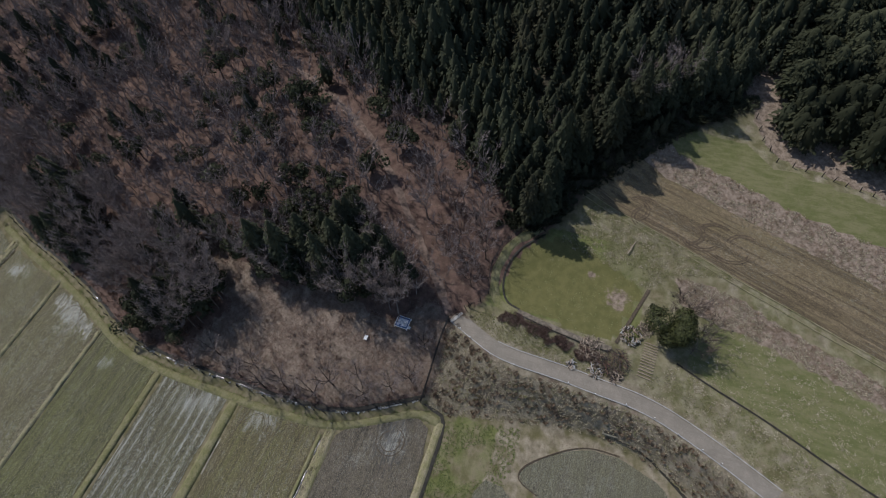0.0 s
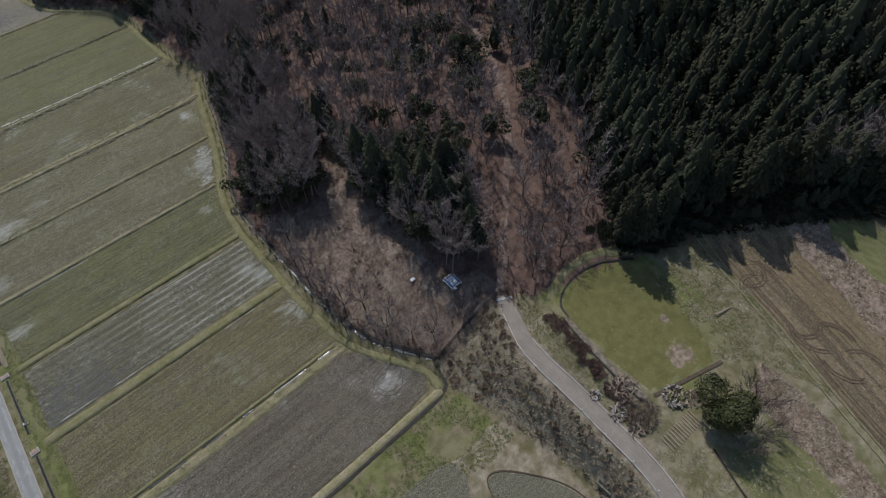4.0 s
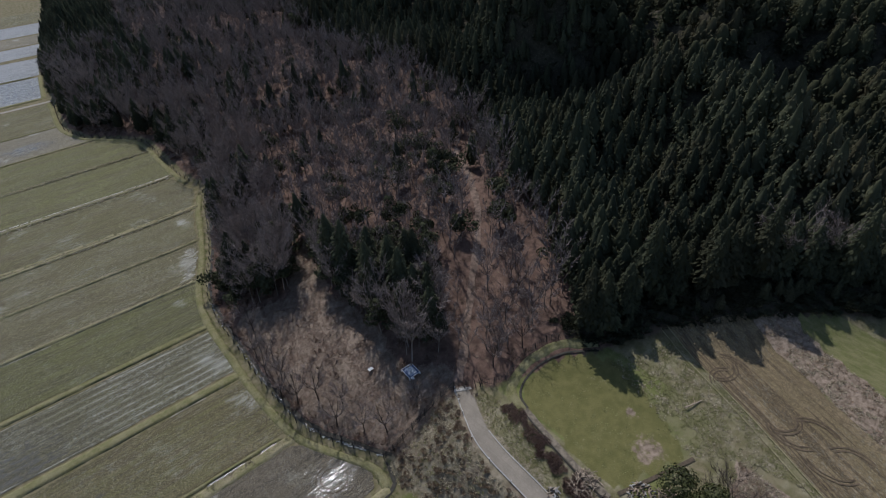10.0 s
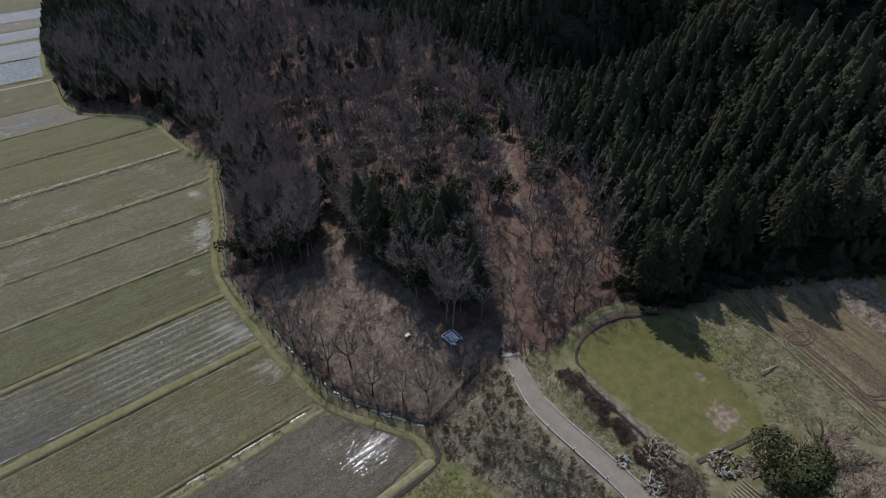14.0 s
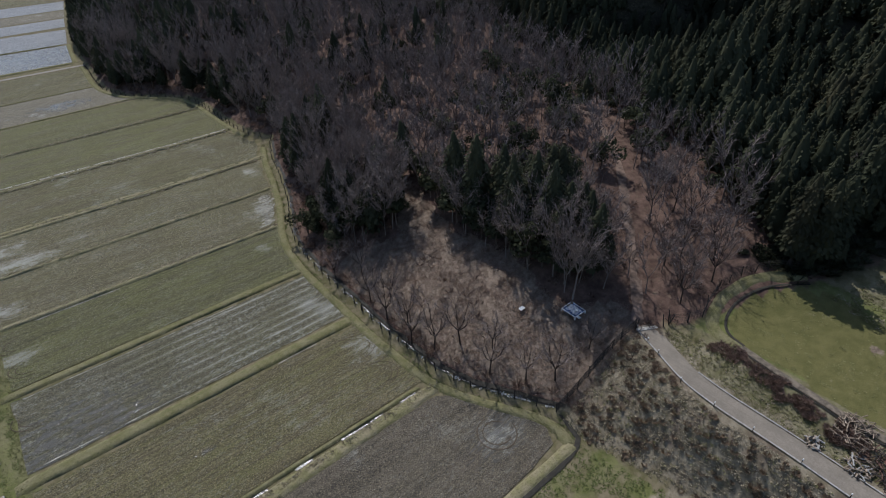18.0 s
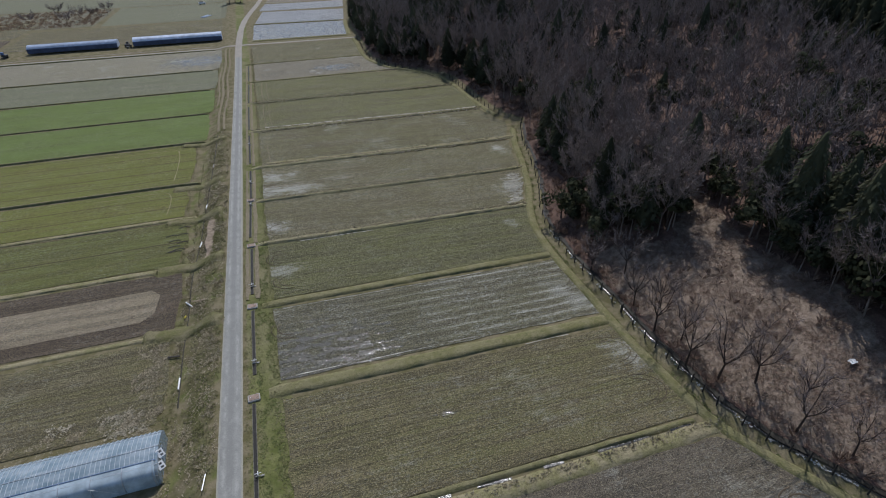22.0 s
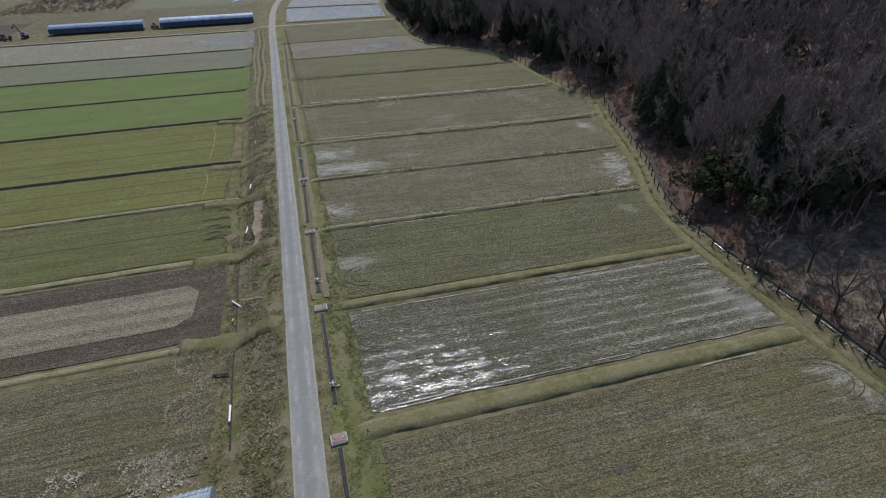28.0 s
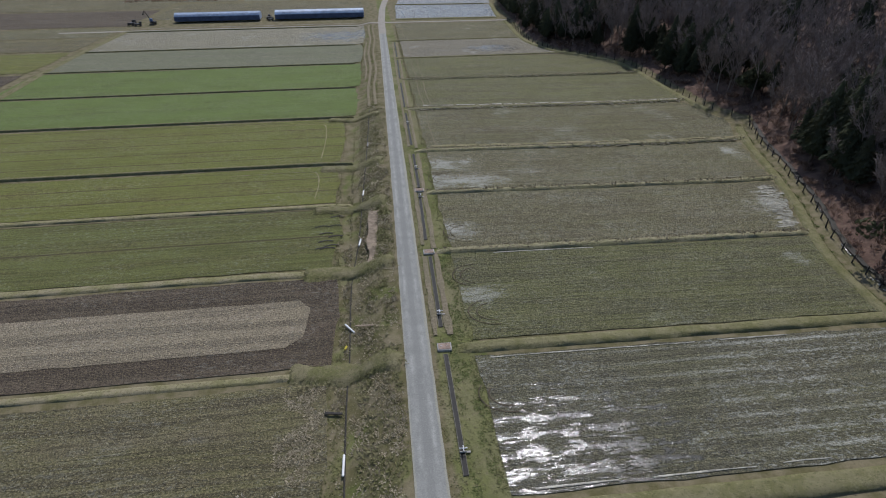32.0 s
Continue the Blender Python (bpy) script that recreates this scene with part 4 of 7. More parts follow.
def blob_arrays(seed, h, r, n, size=0.5, squash=0.8, low=0.25):
    """A broad crown of leaf clumps round several lobes."""
    g = np.random.RandomState(seed)
    lobes = 7
    lc = np.stack([g.normal(0, r * 0.38, lobes), g.normal(0, r * 0.38, lobes), h * g.uniform(low + 0.15, 0.82, lobes)], 1)
    lr = r * g.uniform(0.38, 0.62, lobes)
    pick = g.randint(0, lobes, n)
    d = g.normal(0, 1, (n, 3))
    d /= np.linalg.norm(d, axis=1)[:, None]
    c = lc[pick] + d * lr[pick][:, None] * g.uniform(0.72, 1.08, n)[:, None] * np.array([1, 1, squash])
    u = np.cross(d, g.normal(0, 1, (n, 3)))
    u /= np.linalg.norm(u, axis=1)[:, None] + 1e-6
    w = np.cross(d, u) + 0.5 * d * g.uniform(-1, 1, n)[:, None]
    s = size * g.uniform(0.5, 1.2, n)[:, None]
    v = np.concatenate([c + u * s, c + w * s * 0.7, c - u * s, c - w * s * 0.7], 0)
    i = np.arange(n)
    f = np.concatenate([np.stack([i, i + n, i + 2 * n], 1), np.stack([i, i + 2 * n, i + 3 * n], 1)], 0)
    return v, f


def tube_arrays(segs, sides=4):
    """Tapered tubes for rows of (start, end, r0, r1)."""
    v, f = [], []
    for a, b, r0, r1 in segs:
        d = b - a
        d = d / (np.linalg.norm(d) + 1e-9)
        u = np.cross(d, [0.3, 0.9, 0.2])
        u /= np.linalg.norm(u) + 1e-9
        w = np.cross(d, u)
        n = len(v)
        for p, r in ((a, r0), (b, r1)):
            for j in range(sides):
                t = 6.2832 * j / sides
                v.append(p + r * (math.cos(t) * u + math.sin(t) * w))
        for j in range(sides):
            k = (j + 1) % sides
            f += [(n + j, n + k, n + sides + k), (n + j, n + sides + k, n + sides + j)]
    return np.array(v), np.array(f)


def bare_arrays(seed, h, spread, limbs=4, subs=4, twigs=5, fine=3, thick=0.02, fork=0.32, width=0.022):
    """A leafless tree: trunk and limbs, then the twigs."""
    g = np.random.RandomState(seed)
    trunk = []
    lean = np.array([g.uniform(-0.1, 0.1), g.uniform(-0.1, 0.1), 1.0])
    top = lean * h * fork
    r0 = thick * h * 0.55
    trunk.append((np.zeros(3) - [0, 0, 0.4], top * 0.5, r0, r0 * 0.8))
    trunk.append((top * 0.5, top, r0 * 0.8, r0 * 0.66))
    tri = []
    for i in range(limbs):
        a = 6.2832 * (i + g.uniform(-0.3, 0.3)) / limbs
        out = spread * g.uniform(0.45, 0.8)
        e = top + np.array([math.cos(a) * out, math.sin(a) * out, h * (1 - fork) * g.uniform(0.55, 0.9)])
        m = (top + e) / 2 + np.array([math.cos(a) * out * 0.15, math.sin(a) * out * 0.15, -0.04 * h])
        trunk += [(top, m, r0 * 0.5, r0 * 0.34), (m, e, r0 * 0.34, r0 * 0.14)]
        for j in range(subs):
            k = g.uniform(0.15, 1.0)
            s = m + (e - m) * k if j % 2 else top + (m - top) * (0.4 + 0.6 * k)
            b = a + g.uniform(-1.3, 1.3)
            ln = spread * g.uniform(0.3, 0.6)
            q = s + np.array([math.cos(b) * ln, math.sin(b) * ln, h * g.uniform(0.10, 0.26)])
            trunk.append((s, q, r0 * 0.2, r0 * 0.06))
            for _ in range(twigs):
                s2 = s + (q - s) * g.uniform(0.25, 1.0)
                c = b + g.uniform(-1.5, 1.5)
                l2 = spread * g.uniform(0.14, 0.34)
                q2 = s2 + np.array([math.cos(c) * l2, math.sin(c) * l2, l2 * g.uniform(0.6, 2.1)])
                tri.append((s2, q2, width * 1.5))
                for _ in range(fine):
                    s3 = s2 + (q2 - s2) * g.uniform(0.2, 0.95)
                    q3 = s3 + (q2 - s2) * 0.45 + g.normal(0, 0.14 * spread, 3) * np.array([1, 1, 0.8])
                    tri.append((s3, q3, width))
    tv, tf = tube_arrays(trunk, 5)
    st, en, wd = np.array([x[0] for x in tri]), np.array([x[1] for x in tri]), np.array([x[2] for x in tri])[:, None]
    d = en - st
    u = np.cross(d, g.normal(0, 1, d.shape))
    u /= np.linalg.norm(u, axis=1)[:, None] + 1e-9
    n = len(tri)
    cv = np.concatenate([st + u * wd, st - u * wd, en], 0)
    i = np.arange(n)
    return (tv, tf), (cv, np.stack([i, i + n, i + 2 * n], 1))


def tree_thing(name, trunk, crown, trunk_mat, crown_mat, label, category, group):
    ob = new(name)
    ob.empty_display_size = 0.5
    under(new("trunk", mesh_np("trunk", *trunk, trunk_mat)), ob)
    under(new("crown", mesh_np("crown", *crown, crown_mat)), ob)
    return tagged(ob, label, category, group)


def pole_arrays(h, r):
    return tube_arrays([(np.array([0, 0, -0.5]), np.array([0, 0, h * 0.5]), r, r * 0.7), (np.array([0, 0, h * 0.5]), np.array([0, 0, h * 0.9]), r * 0.7, r * 0.2)], 6)


CEDARS = [(pole_arrays(h, 0.2), cedar_arrays(10 + i, h, r, 760, 0.62, 1.8, blunt=0.85)) for i, (h, r) in enumerate([(9.4, 2.1), (10.4, 2.3), (8.6, 2.1), (11.4, 2.4), (7.8, 2.0)])]
PINES = [(pole_arrays(h, 0.22), cedar_arrays(30 + i, h, r, 860, 0.75, 2.8, blunt=0.65)) for i, (h, r) in enumerate([(9.5, 2.9), (10.5, 2.8), (8.8, 3.1)])]
BROADS = [(pole_arrays(h, 0.18), blob_arrays(50 + i, h, r, 520, 0.36)) for i, (h, r) in enumerate([(7, 2.6), (6, 2.4), (8.5, 3.0)])]
BARES = [bare_arrays(70 + i, h, s, 5, 5, 8, 5, width=0.026) for i, (h, s) in enumerate([(11, 2.7), (12.5, 2.8), (9.5, 2.6), (13.5, 2.8), (8.5, 2.5)])]
THIN = [bare_arrays(90 + i, h, s, 3, 4, 5, 2, width=0.05) for i, (h, s) in enumerate([(11, 3.0), (12.5, 3.1), (9.5, 2.8)])]
THIN_CEDAR = [cedar_arrays(110 + i, h, r, 125, 0.95, 1.8, rings=5, sides=6, blunt=0.85) for i, (h, r) in enumerate([(9.4, 2.3), (10.4, 2.4), (8.6, 2.3), (11.4, 2.5)])]
THIN_PINE = [cedar_arrays(120 + i, h, r, 160, 0.95, 2.8, rings=5, sides=6, blunt=0.65) for i, (h, r) in enumerate([(9.5, 3.0), (10.5, 2.9), (8.8, 3.2)])]

DRIVE = np.array([(83, 20), (88, 25), (93, 29), (102, 37), (113, 47), (122, 58), (130, 70), (142, 88)], float)
DIVIDE = CONIFERS
COPSE = np.array([(153, -38), (160, -34), (176, -43), (190, -56), (180, -70), (158, -64), (150, -50)], float)
NE_FENCE = np.array([(152, -30), (141, -34), (136, -38), (134.5, -46), (131, -59), (120, -100), (100, -180)], float)


def scatter(cell, x0, x1, y0, y1, seed):
    g = np.random.RandomState(seed)
    gx, gy = np.meshgrid(np.arange(x0, x1, cell), np.arange(y0, y1, cell))
    x = (gx + g.uniform(-0.45, 0.45, gx.shape) * cell).ravel()
    y = (gy + g.uniform(-0.45, 0.45, gx.shape) * cell).ravel()
    return x, y, g.rand(len(x)), g


def zones(x, y):
    eg, _ = line_gap(x, y, EDGE_XY)
    d = np.where(x > edge_x(y), eg, -1)
    wg, ws = line_gap(x, y, WOOD)
    dv, dvs = line_gap(x, y, DIVIDE)
    ng, ns = line_gap(x, y, NE_FENCE)
    pg, _ = line_gap(x, y, DRIVE)
    wood = (d > 2.5) & (ws > 0) & (wg > np.where((x > 98) & (x < 147), 9.5, np.where(x > 83, 5.0, 1.5))) & ~inside(x, y, CLEAR)
    se = (ns > 0) & (ng > 3) & (ws <= 0) & (y > -160)
    cedar = wood & (dvs < 0)
    return d, wood, se, cedar, pg, dv


def plant_all():
    far = {"cedar": [], "pine": [], "bare": []}
    near = {"cedar": [], "pine": [], "bare": [], "broad": []}
    x, y, r, g = scatter(3.1, 45, 300, -120, 480, 5)
    d, wood, se, cedar, pg, dv = zones(x, y)
    north = wood & ~cedar & (y > 222) & (d < 45)
    deep = cedar & (dv > 45)
    z = height(x, y)
    keep = (wood | se) & ((y < 330) | ((x < 230) & (r < 0.4))) & ((x < 220 - 0.1 * np.clip(y, 0, 300)) | (r < 0.42))
    for i in np.nonzero(keep)[0]:
        if cedar[i] or north[i] or se[i]:
            if north[i] and r[i] > 0.45:
                if r[i] < 0.8:
                    near["bare"].append((d[i], x[i], y[i], z[i]))
                continue
            ok = r[i] < 0.9 if not deep[i] else r[i] < 0.8
            kind = "pine" if (deep[i] and np.sin(x[i] * 0.03 + y[i] * 0.021) > -0.1) or se[i] else "cedar"
            if se[i] and r[i] > 0.75:
                continue
        else:
            ok = r[i] < (0.46 if pg[i] < 14 and y[i] < 42 and x[i] > 86 else (0.80 if x[i] > 100 and y[i] < 95 else 0.82)) and (pg[i] > 2.4 or r[i] < 0.08) and (d[i] > 5 or r[i] < 0.2)
            kind = "bare"
            if r[i] < (0.09 if y[i] > 110 else 0.035) and y[i] > 55:
                kind = "cedar"
            elif r[i] < (0.13 if y[i] > 110 else (0.17 if x[i] > 92 else 0.10)) and (y[i] > 46 or r[i] < 0.03):
                kind = "broad"
        if ok:
            near[kind].append((d[i] if not se[i] else 30.0, x[i], y[i], z[i]))
    near["cedar"] += [(0.0, a, b, hz(a, b)) for a, b in [(88, 50), (93.5, 56), (86.5, 54), (96.5, 46), (92, 47), (88.2, 40), (83, 36.5), (82, 50), (80.8, 55), (86.4, 39), (84.6, 46.5), (84, 58),
                                                        (76, 113), (78, 117), (80, 112), (83, 118), (84, 186), (88, 192), (83, 196), (91, 186)]]
    near["bare"] += [(0.0, a, b, hz(a, b)) for a, b in [(93.2, 24.4), (101.2, 32), (108.5, 34), (79.8, 41), (79.6, 46), (79.4, 51), (79.6, 56.5), (80.2, 61), (81.4, 66), (82.6, 70.5), (87.4, 34), (90.6, 36.6), (92, 41), (95.4, 43), (76.6, 74), (73.6, 70.6), (70.6, 70.4), (77.6, 78), (67, 73)]]
    near["cedar"] += [(-1.0, a, b, hz(a, b)) for a, b in [(73.6, 110.5), (75.5, 114), (77.5, 110), (79.5, 114.5), (77, 118), (81, 119), (74.6, 118.5), (83, 113), (80, 108), (85, 117), (84, 38), (86, 42), (82.6, 47), (88, 36), (87, 47), (91, 39), (85, 53), (82.6, 57), (90, 50), (93.5, 46), (86.5, 32.5),
                                                         (83, 62), (66.5, 82.5), (69.5, 79.5), (86, 168), (88.5, 173), (91, 166), (84, 182), (81, 187), (87, 190), (90, 180), (79, 206), (83, 203), (108.2, 8.8), (106.6, 10.8), (113.9, 8.4), (111, 11), (119.7, 7.4), (122.2, 3.8), (126.4, -0.6), (130, 0.2), (135, -5.4), (140.7, -11), (146, -16.6)]]
    near["broad"] += [(0.0, a, b, hz(a, b)) for a, b in [(64.5, 78.5), (67, 76.5), (70, 73.5), (73, 71.5), (66, 81.5), (82, 43), (84, 40), (81.5, 47), (85.5, 36.5), (88, 39), (88.5, 43.5), (84, 52), (83, 58), (86, 64), (91, 42), (81.6, 39.5), (83.6, 35.2), (85.4, 34), (80.8, 44), (80.2, 49), (81, 55), (62.5, 76), (68, 79.5), (71, 77), (75, 74), (69, 74.8), (76.5, 79), (72, 82), (65, 84), (79, 84), (86, 76), (91, 53), (90, 57.5), (94, 51), (96.5, 54), (88, 60), (99, 49), (84.5, 47.5), (86, 37), (84.4, 45), (90, 45), (93, 42), (97, 58), (101, 53), (86, 42), (88, 47), (84, 55), (92, 60), (100, 62), (104, 58), (80.6, 60), (81.2, 64.4), (82.4, 68.6), (83.6, 73), (85.4, 78), (78.4, 77.6), (76, 73.4), (73.4, 72), (80, 82.6), (80.6, 41.6), (80, 52.6)]]
    for (ax, ay), (bx, by) in zip(WOOD[3:-2], WOOD[4:-1]):
        n = int(math.hypot(bx - ax, by - ay) / 0.95)
        for q in range(n):
            u = (q + g.uniform(-0.3, 0.3)) / n
            off = g.uniform(6.8, 11.0)
            ex, ey = ax + (bx - ax) * u + off * 0.55, ay + (by - ay) * u + off * 0.83
            if ex < 158:
                near["cedar"].append((1.0, ex, ey, hz(ex, ey)))
        for q in range(int(n * 0.8)):
            u, off = g.rand(), g.uniform(2.0, 7.0)
            ex, ey = ax + (bx - ax) * u + off * 0.55, ay + (by - ay) * u + off * 0.83
            if ex < 150:
                near["cedar"].append((0.5, ex, ey, hz(ex, ey)))
    ex, ey, _, _ = scatter(3.4, 150, 190, -72, -32, 17)
    k = inside(ex, ey, COPSE)
    near["pine"] += [(0.3, a, b, hz(a, b)) for a, b in zip(ex[k], ey[k])]
    ey, off = g.uniform(290, 540, 900), g.uniform(2.5, 16, 900)
    far["cedar"] += [(a, b, hz(a, b)) for a, b in zip(edge_x(ey) + off, ey)]
    base = {
        "cedar": [tree_thing("cedar_tree", *c, M_BARK, M_CEDAR, "tall dark green cedar with a narrow crown", "tree", "cedar wood") for c in CEDARS],
        "pine": [tree_thing("evergreen_tree", *c, M_BARK, M_PINE, "broad olive-green evergreen on the slope", "tree", "evergreen wood") for c in PINES],
        "broad": [tree_thing("evergreen_shrub_tree", *c, M_BARK, M_BROAD, "low dark broad-leaved evergreen among bare trees", "tree", "evergreens in the wood") for c in BROADS],
        "bare": [tree_thing("bare_tree", *c, M_SUNLITBARK, M_TWIG, "leafless grey-brown tree of the winter wood", "tree", "bare winter wood") for c in BARES]}
    limit = {"cedar": 298, "pine": 120, "bare": 290, "broad": 290}
    for kind, rows in near.items():
        rows.sort()
        first = True
        used = set()
        for j, (dd, a, b, c) in enumerate(rows):
            if j >= limit[kind]:
                far["bare" if kind == "broad" else kind].append((a, b, c))
                continue
            pick = g.randint(0, len(base[kind]))
            s = g.uniform(1.15, 1.35) if dd == -1.0 else g.uniform(0.75, 1.1) if dd == 1.0 else g.uniform(0.3, 0.5) if dd == 0.5 else g.uniform(0.68, 1.28)
            m = pose(a, b, c - 0.1, g.uniform(-3, 3), g.uniform(-3, 3), g.uniform(0, 360)) @ Matrix.Diagonal((s, s, s * g.uniform(0.9, 1.1) * (1.22 if dd == -1.0 else 1.0), 1))
            if pick not in used:
                used.add(pick)
                base[kind][pick].matrix_basis = m
            else:
                ob = copy_thing(base[kind][pick], m)
                ob.matrix_basis = m
        for p, ob in enumerate(base[kind]):
            if p not in used:
                ob.matrix_basis = pose(300 + p * 6, 300, hz(300 + p * 6, 300))
    src = {"cedar": (THIN_CEDAR, M_CEDAR, "far dark green cedar wood"), "pine": (THIN_PINE, M_PINE, "far olive-green evergreen wood"), "bare": ([(np.concatenate([t[0], c[0]]), np.concatenate([t[1], c[1] + len(t[0])])) for t, c in THIN], M_TWIG, "far leafless grey-brown wood")}
    for kind, rows in far.items():
        kinds, mat, label = src[kind]
        vs, fs, n = [], [], 0
        for a, b, c in rows:
            v, f = kinds[g.randint(0, len(kinds))]
            t, s = g.uniform(0, 6.283), g.uniform(0.75, 1.15) * (1 + 0.24 * math.sin(a * 0.16 + 1.5 * math.sin(b * 0.07)) * math.sin(b * 0.14 + a * 0.04))
            ct, st = math.cos(t) * s, math.sin(t) * s
            vs.append(np.stack([v[:, 0] * ct - v[:, 1] * st + a, v[:, 0] * st + v[:, 1] * ct + b, v[:, 2] * s * g.uniform(0.88, 1.12) + c - 0.2], 1))
            fs.append(f + n)
            n += len(v)
        if vs:
            wood_mesh = mesh_np(kind + "_woodland", np.concatenate(vs), np.concatenate(fs), mat)
            tagged(new(kind + "_woodland", wood_mesh), label, "woodland", kind="stuff")
    print("TREES", {k: len(v) for k, v in near.items()}, {k: len(v) for k, v in far.items()})


plant_all()


# ---- the upper terrace ----
M_TILLRUT = plain("turned_dark_soil", (0.098, 0.074, 0.048), 0.95, 2.0, 0.35)
M_RUT = plain("pressed_soil", (0.080, 0.062, 0.042), 0.9, 2.0, 0.3)
L2 = field_mat("terrace_tilled", (0.155, 0.118, 0.072), (0.134, 0.108, 0.056), 0.5, furrow=1.0, pitch=0.75, turn=-1.215, grain=0.6)
sheet("tilled_strip", TRACK + PALE_S[::-1], L2, "brown tilled strip with curved tyre tracks", "field", cell=2.2, lift=0.08, fn=height)
for a in (0.0, 1.15):
    ribbon("wheel_line", [(x - a, y + a * 0.3) for x, y in TRACK], 0.10, M_DRYBUND, "pale trodden wheel line along a tilled strip", "track", lift=0.14, ragged=0.6, step=1.0)
ribbon("bank_ditch", [(84.6, -22.4), (82, -28.2), (78.4, -38.0), (73, -49.4), (70, -57)], 0.17, M_DARK, "narrow dark field ditch", "ditch", lift=0.12, ragged=0.2)
ribbon("terrace_ditch", [(85.4, -11.2), (90, -12.8), (98.6, -15.6)], 0.32, M_RUT, "straight dark ditch beside the lawn", "ditch", lift=0.13, ragged=0.1)
ribbon("rim_ditch", [(87.1, 8.0), (87.9, 10.7), (90.5, 12.4), (94.9, 13.0), (98.6, 12.1), (101.6, 10.4), (105.0, 6.9)], 0.2, M_DARK, "curved dark ditch inside the terrace rim", "ditch", lift=0.12, ragged=0.25)
ribbon("terrace_rim", [(86.2, 8.2), (87.2, 12.2), (90.2, 14.2), (95, 14.8), (99.6, 13.7), (103, 11.6), (106.2, 8.0)], 0.6, M_BUND, "raised grassy rim round the terrace lawn", "earth bank", lift=0.05, rise=0.2, shoulder=0.5, ragged=0.2)
ribbon("terrace_path", [(86.9, 9.4), (86.0, 5.0), (85.1, 0), (84.3, -5.2), (84.0, -10.6)], 0.5, plain("trodden_earth", (0.150, 0.126, 0.094), 0.95, 1.4, 0.4), "narrow trodden earth path along the lawn", "path", lift=0.10, ragged=0.25)
ribbon("path_gutter", [(86.2, 9.0), (85.3, 4.8), (84.4, 0), (83.6, -5.2), (83.3, -10.2)], 0.13, M_DARK, "thin dark gutter beside the trodden path", "ditch", lift=0.12, ragged=0.5)
for cx, cy, r0, a0, a1 in ((116.0, -9.0, 2.6, 3.6, 5.6), (116.8, -11.5, 2.2, -1.0, 1.2), (114.4, -13.2, 2.4, 0.6, 2.4), (113.2, -20.4, 2.6, 3.4, 5.4), (112.6, -23.6, 2.6, 2.2, 4.2), (113.6, -26.4, 2.4, -0.8, 1.2), (111.4, -29.4, 2.8, 2.4, 4.4), (112.4, -32.0, 2.2, -0.6, 1.4)):
    for a in (0.0, 0.5):
        ribbon("tyre_rut", [(cx + (r0 + a) * math.cos(q), cy + (r0 + a) * 1.3 * math.sin(q)) for q in np.linspace(a0, a1, 7)], 0.13, M_TILLRUT, "dark crescent tyre rut in tilled soil", "rut", lift=0.14, step=0.5, ragged=0.9)
for a in (0.6, 1.5, 2.1):
    ribbon("tyre_rut", [(TRACK[i][0] + a * 1.1, TRACK[i][1] + a * 0.4) for i in (1, 2, 3, 4)], 0.09, M_TILLRUT, "long dark wheel rut along the tilled strip", "rut", lift=0.13, step=0.7, ragged=1.0)

# ---- water furrows and ditches ----
ribbon("plot_edge", [(56.2, -3.6), (57.5, 0.0), (58.8, 0.7), (60.6, -0.2), (63.1, -3.0), (66.4, -8.0), (67.6, -11.8), (67.5, -16.5)], 0.12, M_RUT, "dark earth edge round a dry plot", "bank", lift=0.12, ragged=0.6, fn=valley)
for xa, xb in ((7, 12), (15, 22), (25, 29), (33, 35.5), (40, 47), (50, 53)):
    ribbon("water_furrow", [(xa, 38.86), ((xa + xb) / 2, 38.78), (xb, 38.7)], 0.2, M_WATER, "narrow furrow of standing water along a bund", "water", lift=0.10, ragged=0.8, step=0.7, fn=valley)
M_PALESTREAK = plain("pale_streak", (0.31, 0.295, 0.24), 0.6, 1.2, 0.5)
# thin pale broken lines along the bunds
for yf, xa, xb in ((61.75, 8, 15), (61.7, 18, 27), (61.8, 29.5, 34), (77.0, 7.5, 30), (77.1, 33, 41), (97.1, 12, 26), (58.1, 40, 47)):
    ribbon("straw_line", [(xa, yf), ((xa + xb) / 2, yf + 0.06), (xb, yf + 0.02)], 0.07, M_PALESTREAK, "thin pale broken line along a bund", "straw", lift=0.13, ragged=0.9, step=0.7, fn=valley)
g = np.random.RandomState(27)
for yf, tilt, xa, xb, half, mat, words in ((165.3, -0.004, 9, 72, 0.28, M_PALESTREAK, "pale raked straw row beside a bund"), (137.7, -0.004, 8, 72, 0.42, M_DRYBUND, "thin dry straw row beside a bund")):
    x = xa
    while x < xb:
        ln = g.uniform(2.0, 5.0)
        yr = yf + tilt * (x - xa) + g.normal(0, 0.12)
        ribbon("straw_row", [(x, yr), (x + ln / 2, yr + g.normal(0, 0.15)), (x + ln, yr + tilt * ln)], half, mat, words, "straw", lift=0.14, ragged=1.0, step=0.45, fn=valley)
        x += ln + g.uniform(0.2, 1.0)
M_BLEACHED = plain("bleached_straw", (0.265, 0.255, 0.205), 0.8, 1.6, 0.5)
for q in np.arange(100.4, 114.6, 0.42):
    xm, ln = 61.0 + (q - 107.2) * 0.4 + g.normal(0, 0.5), g.uniform(0.6, 1.9)
    ribbon("bleached_strip", [(xm - ln, q), (xm, q + g.normal(0, 0.12)), (xm + ln, q + 0.05)], g.uniform(0.10, 0.2), M_BLEACHED, "bleached straw wisp at a paddy's end", "straw", lift=0.12, ragged=1.1, step=0.4, fn=valley)
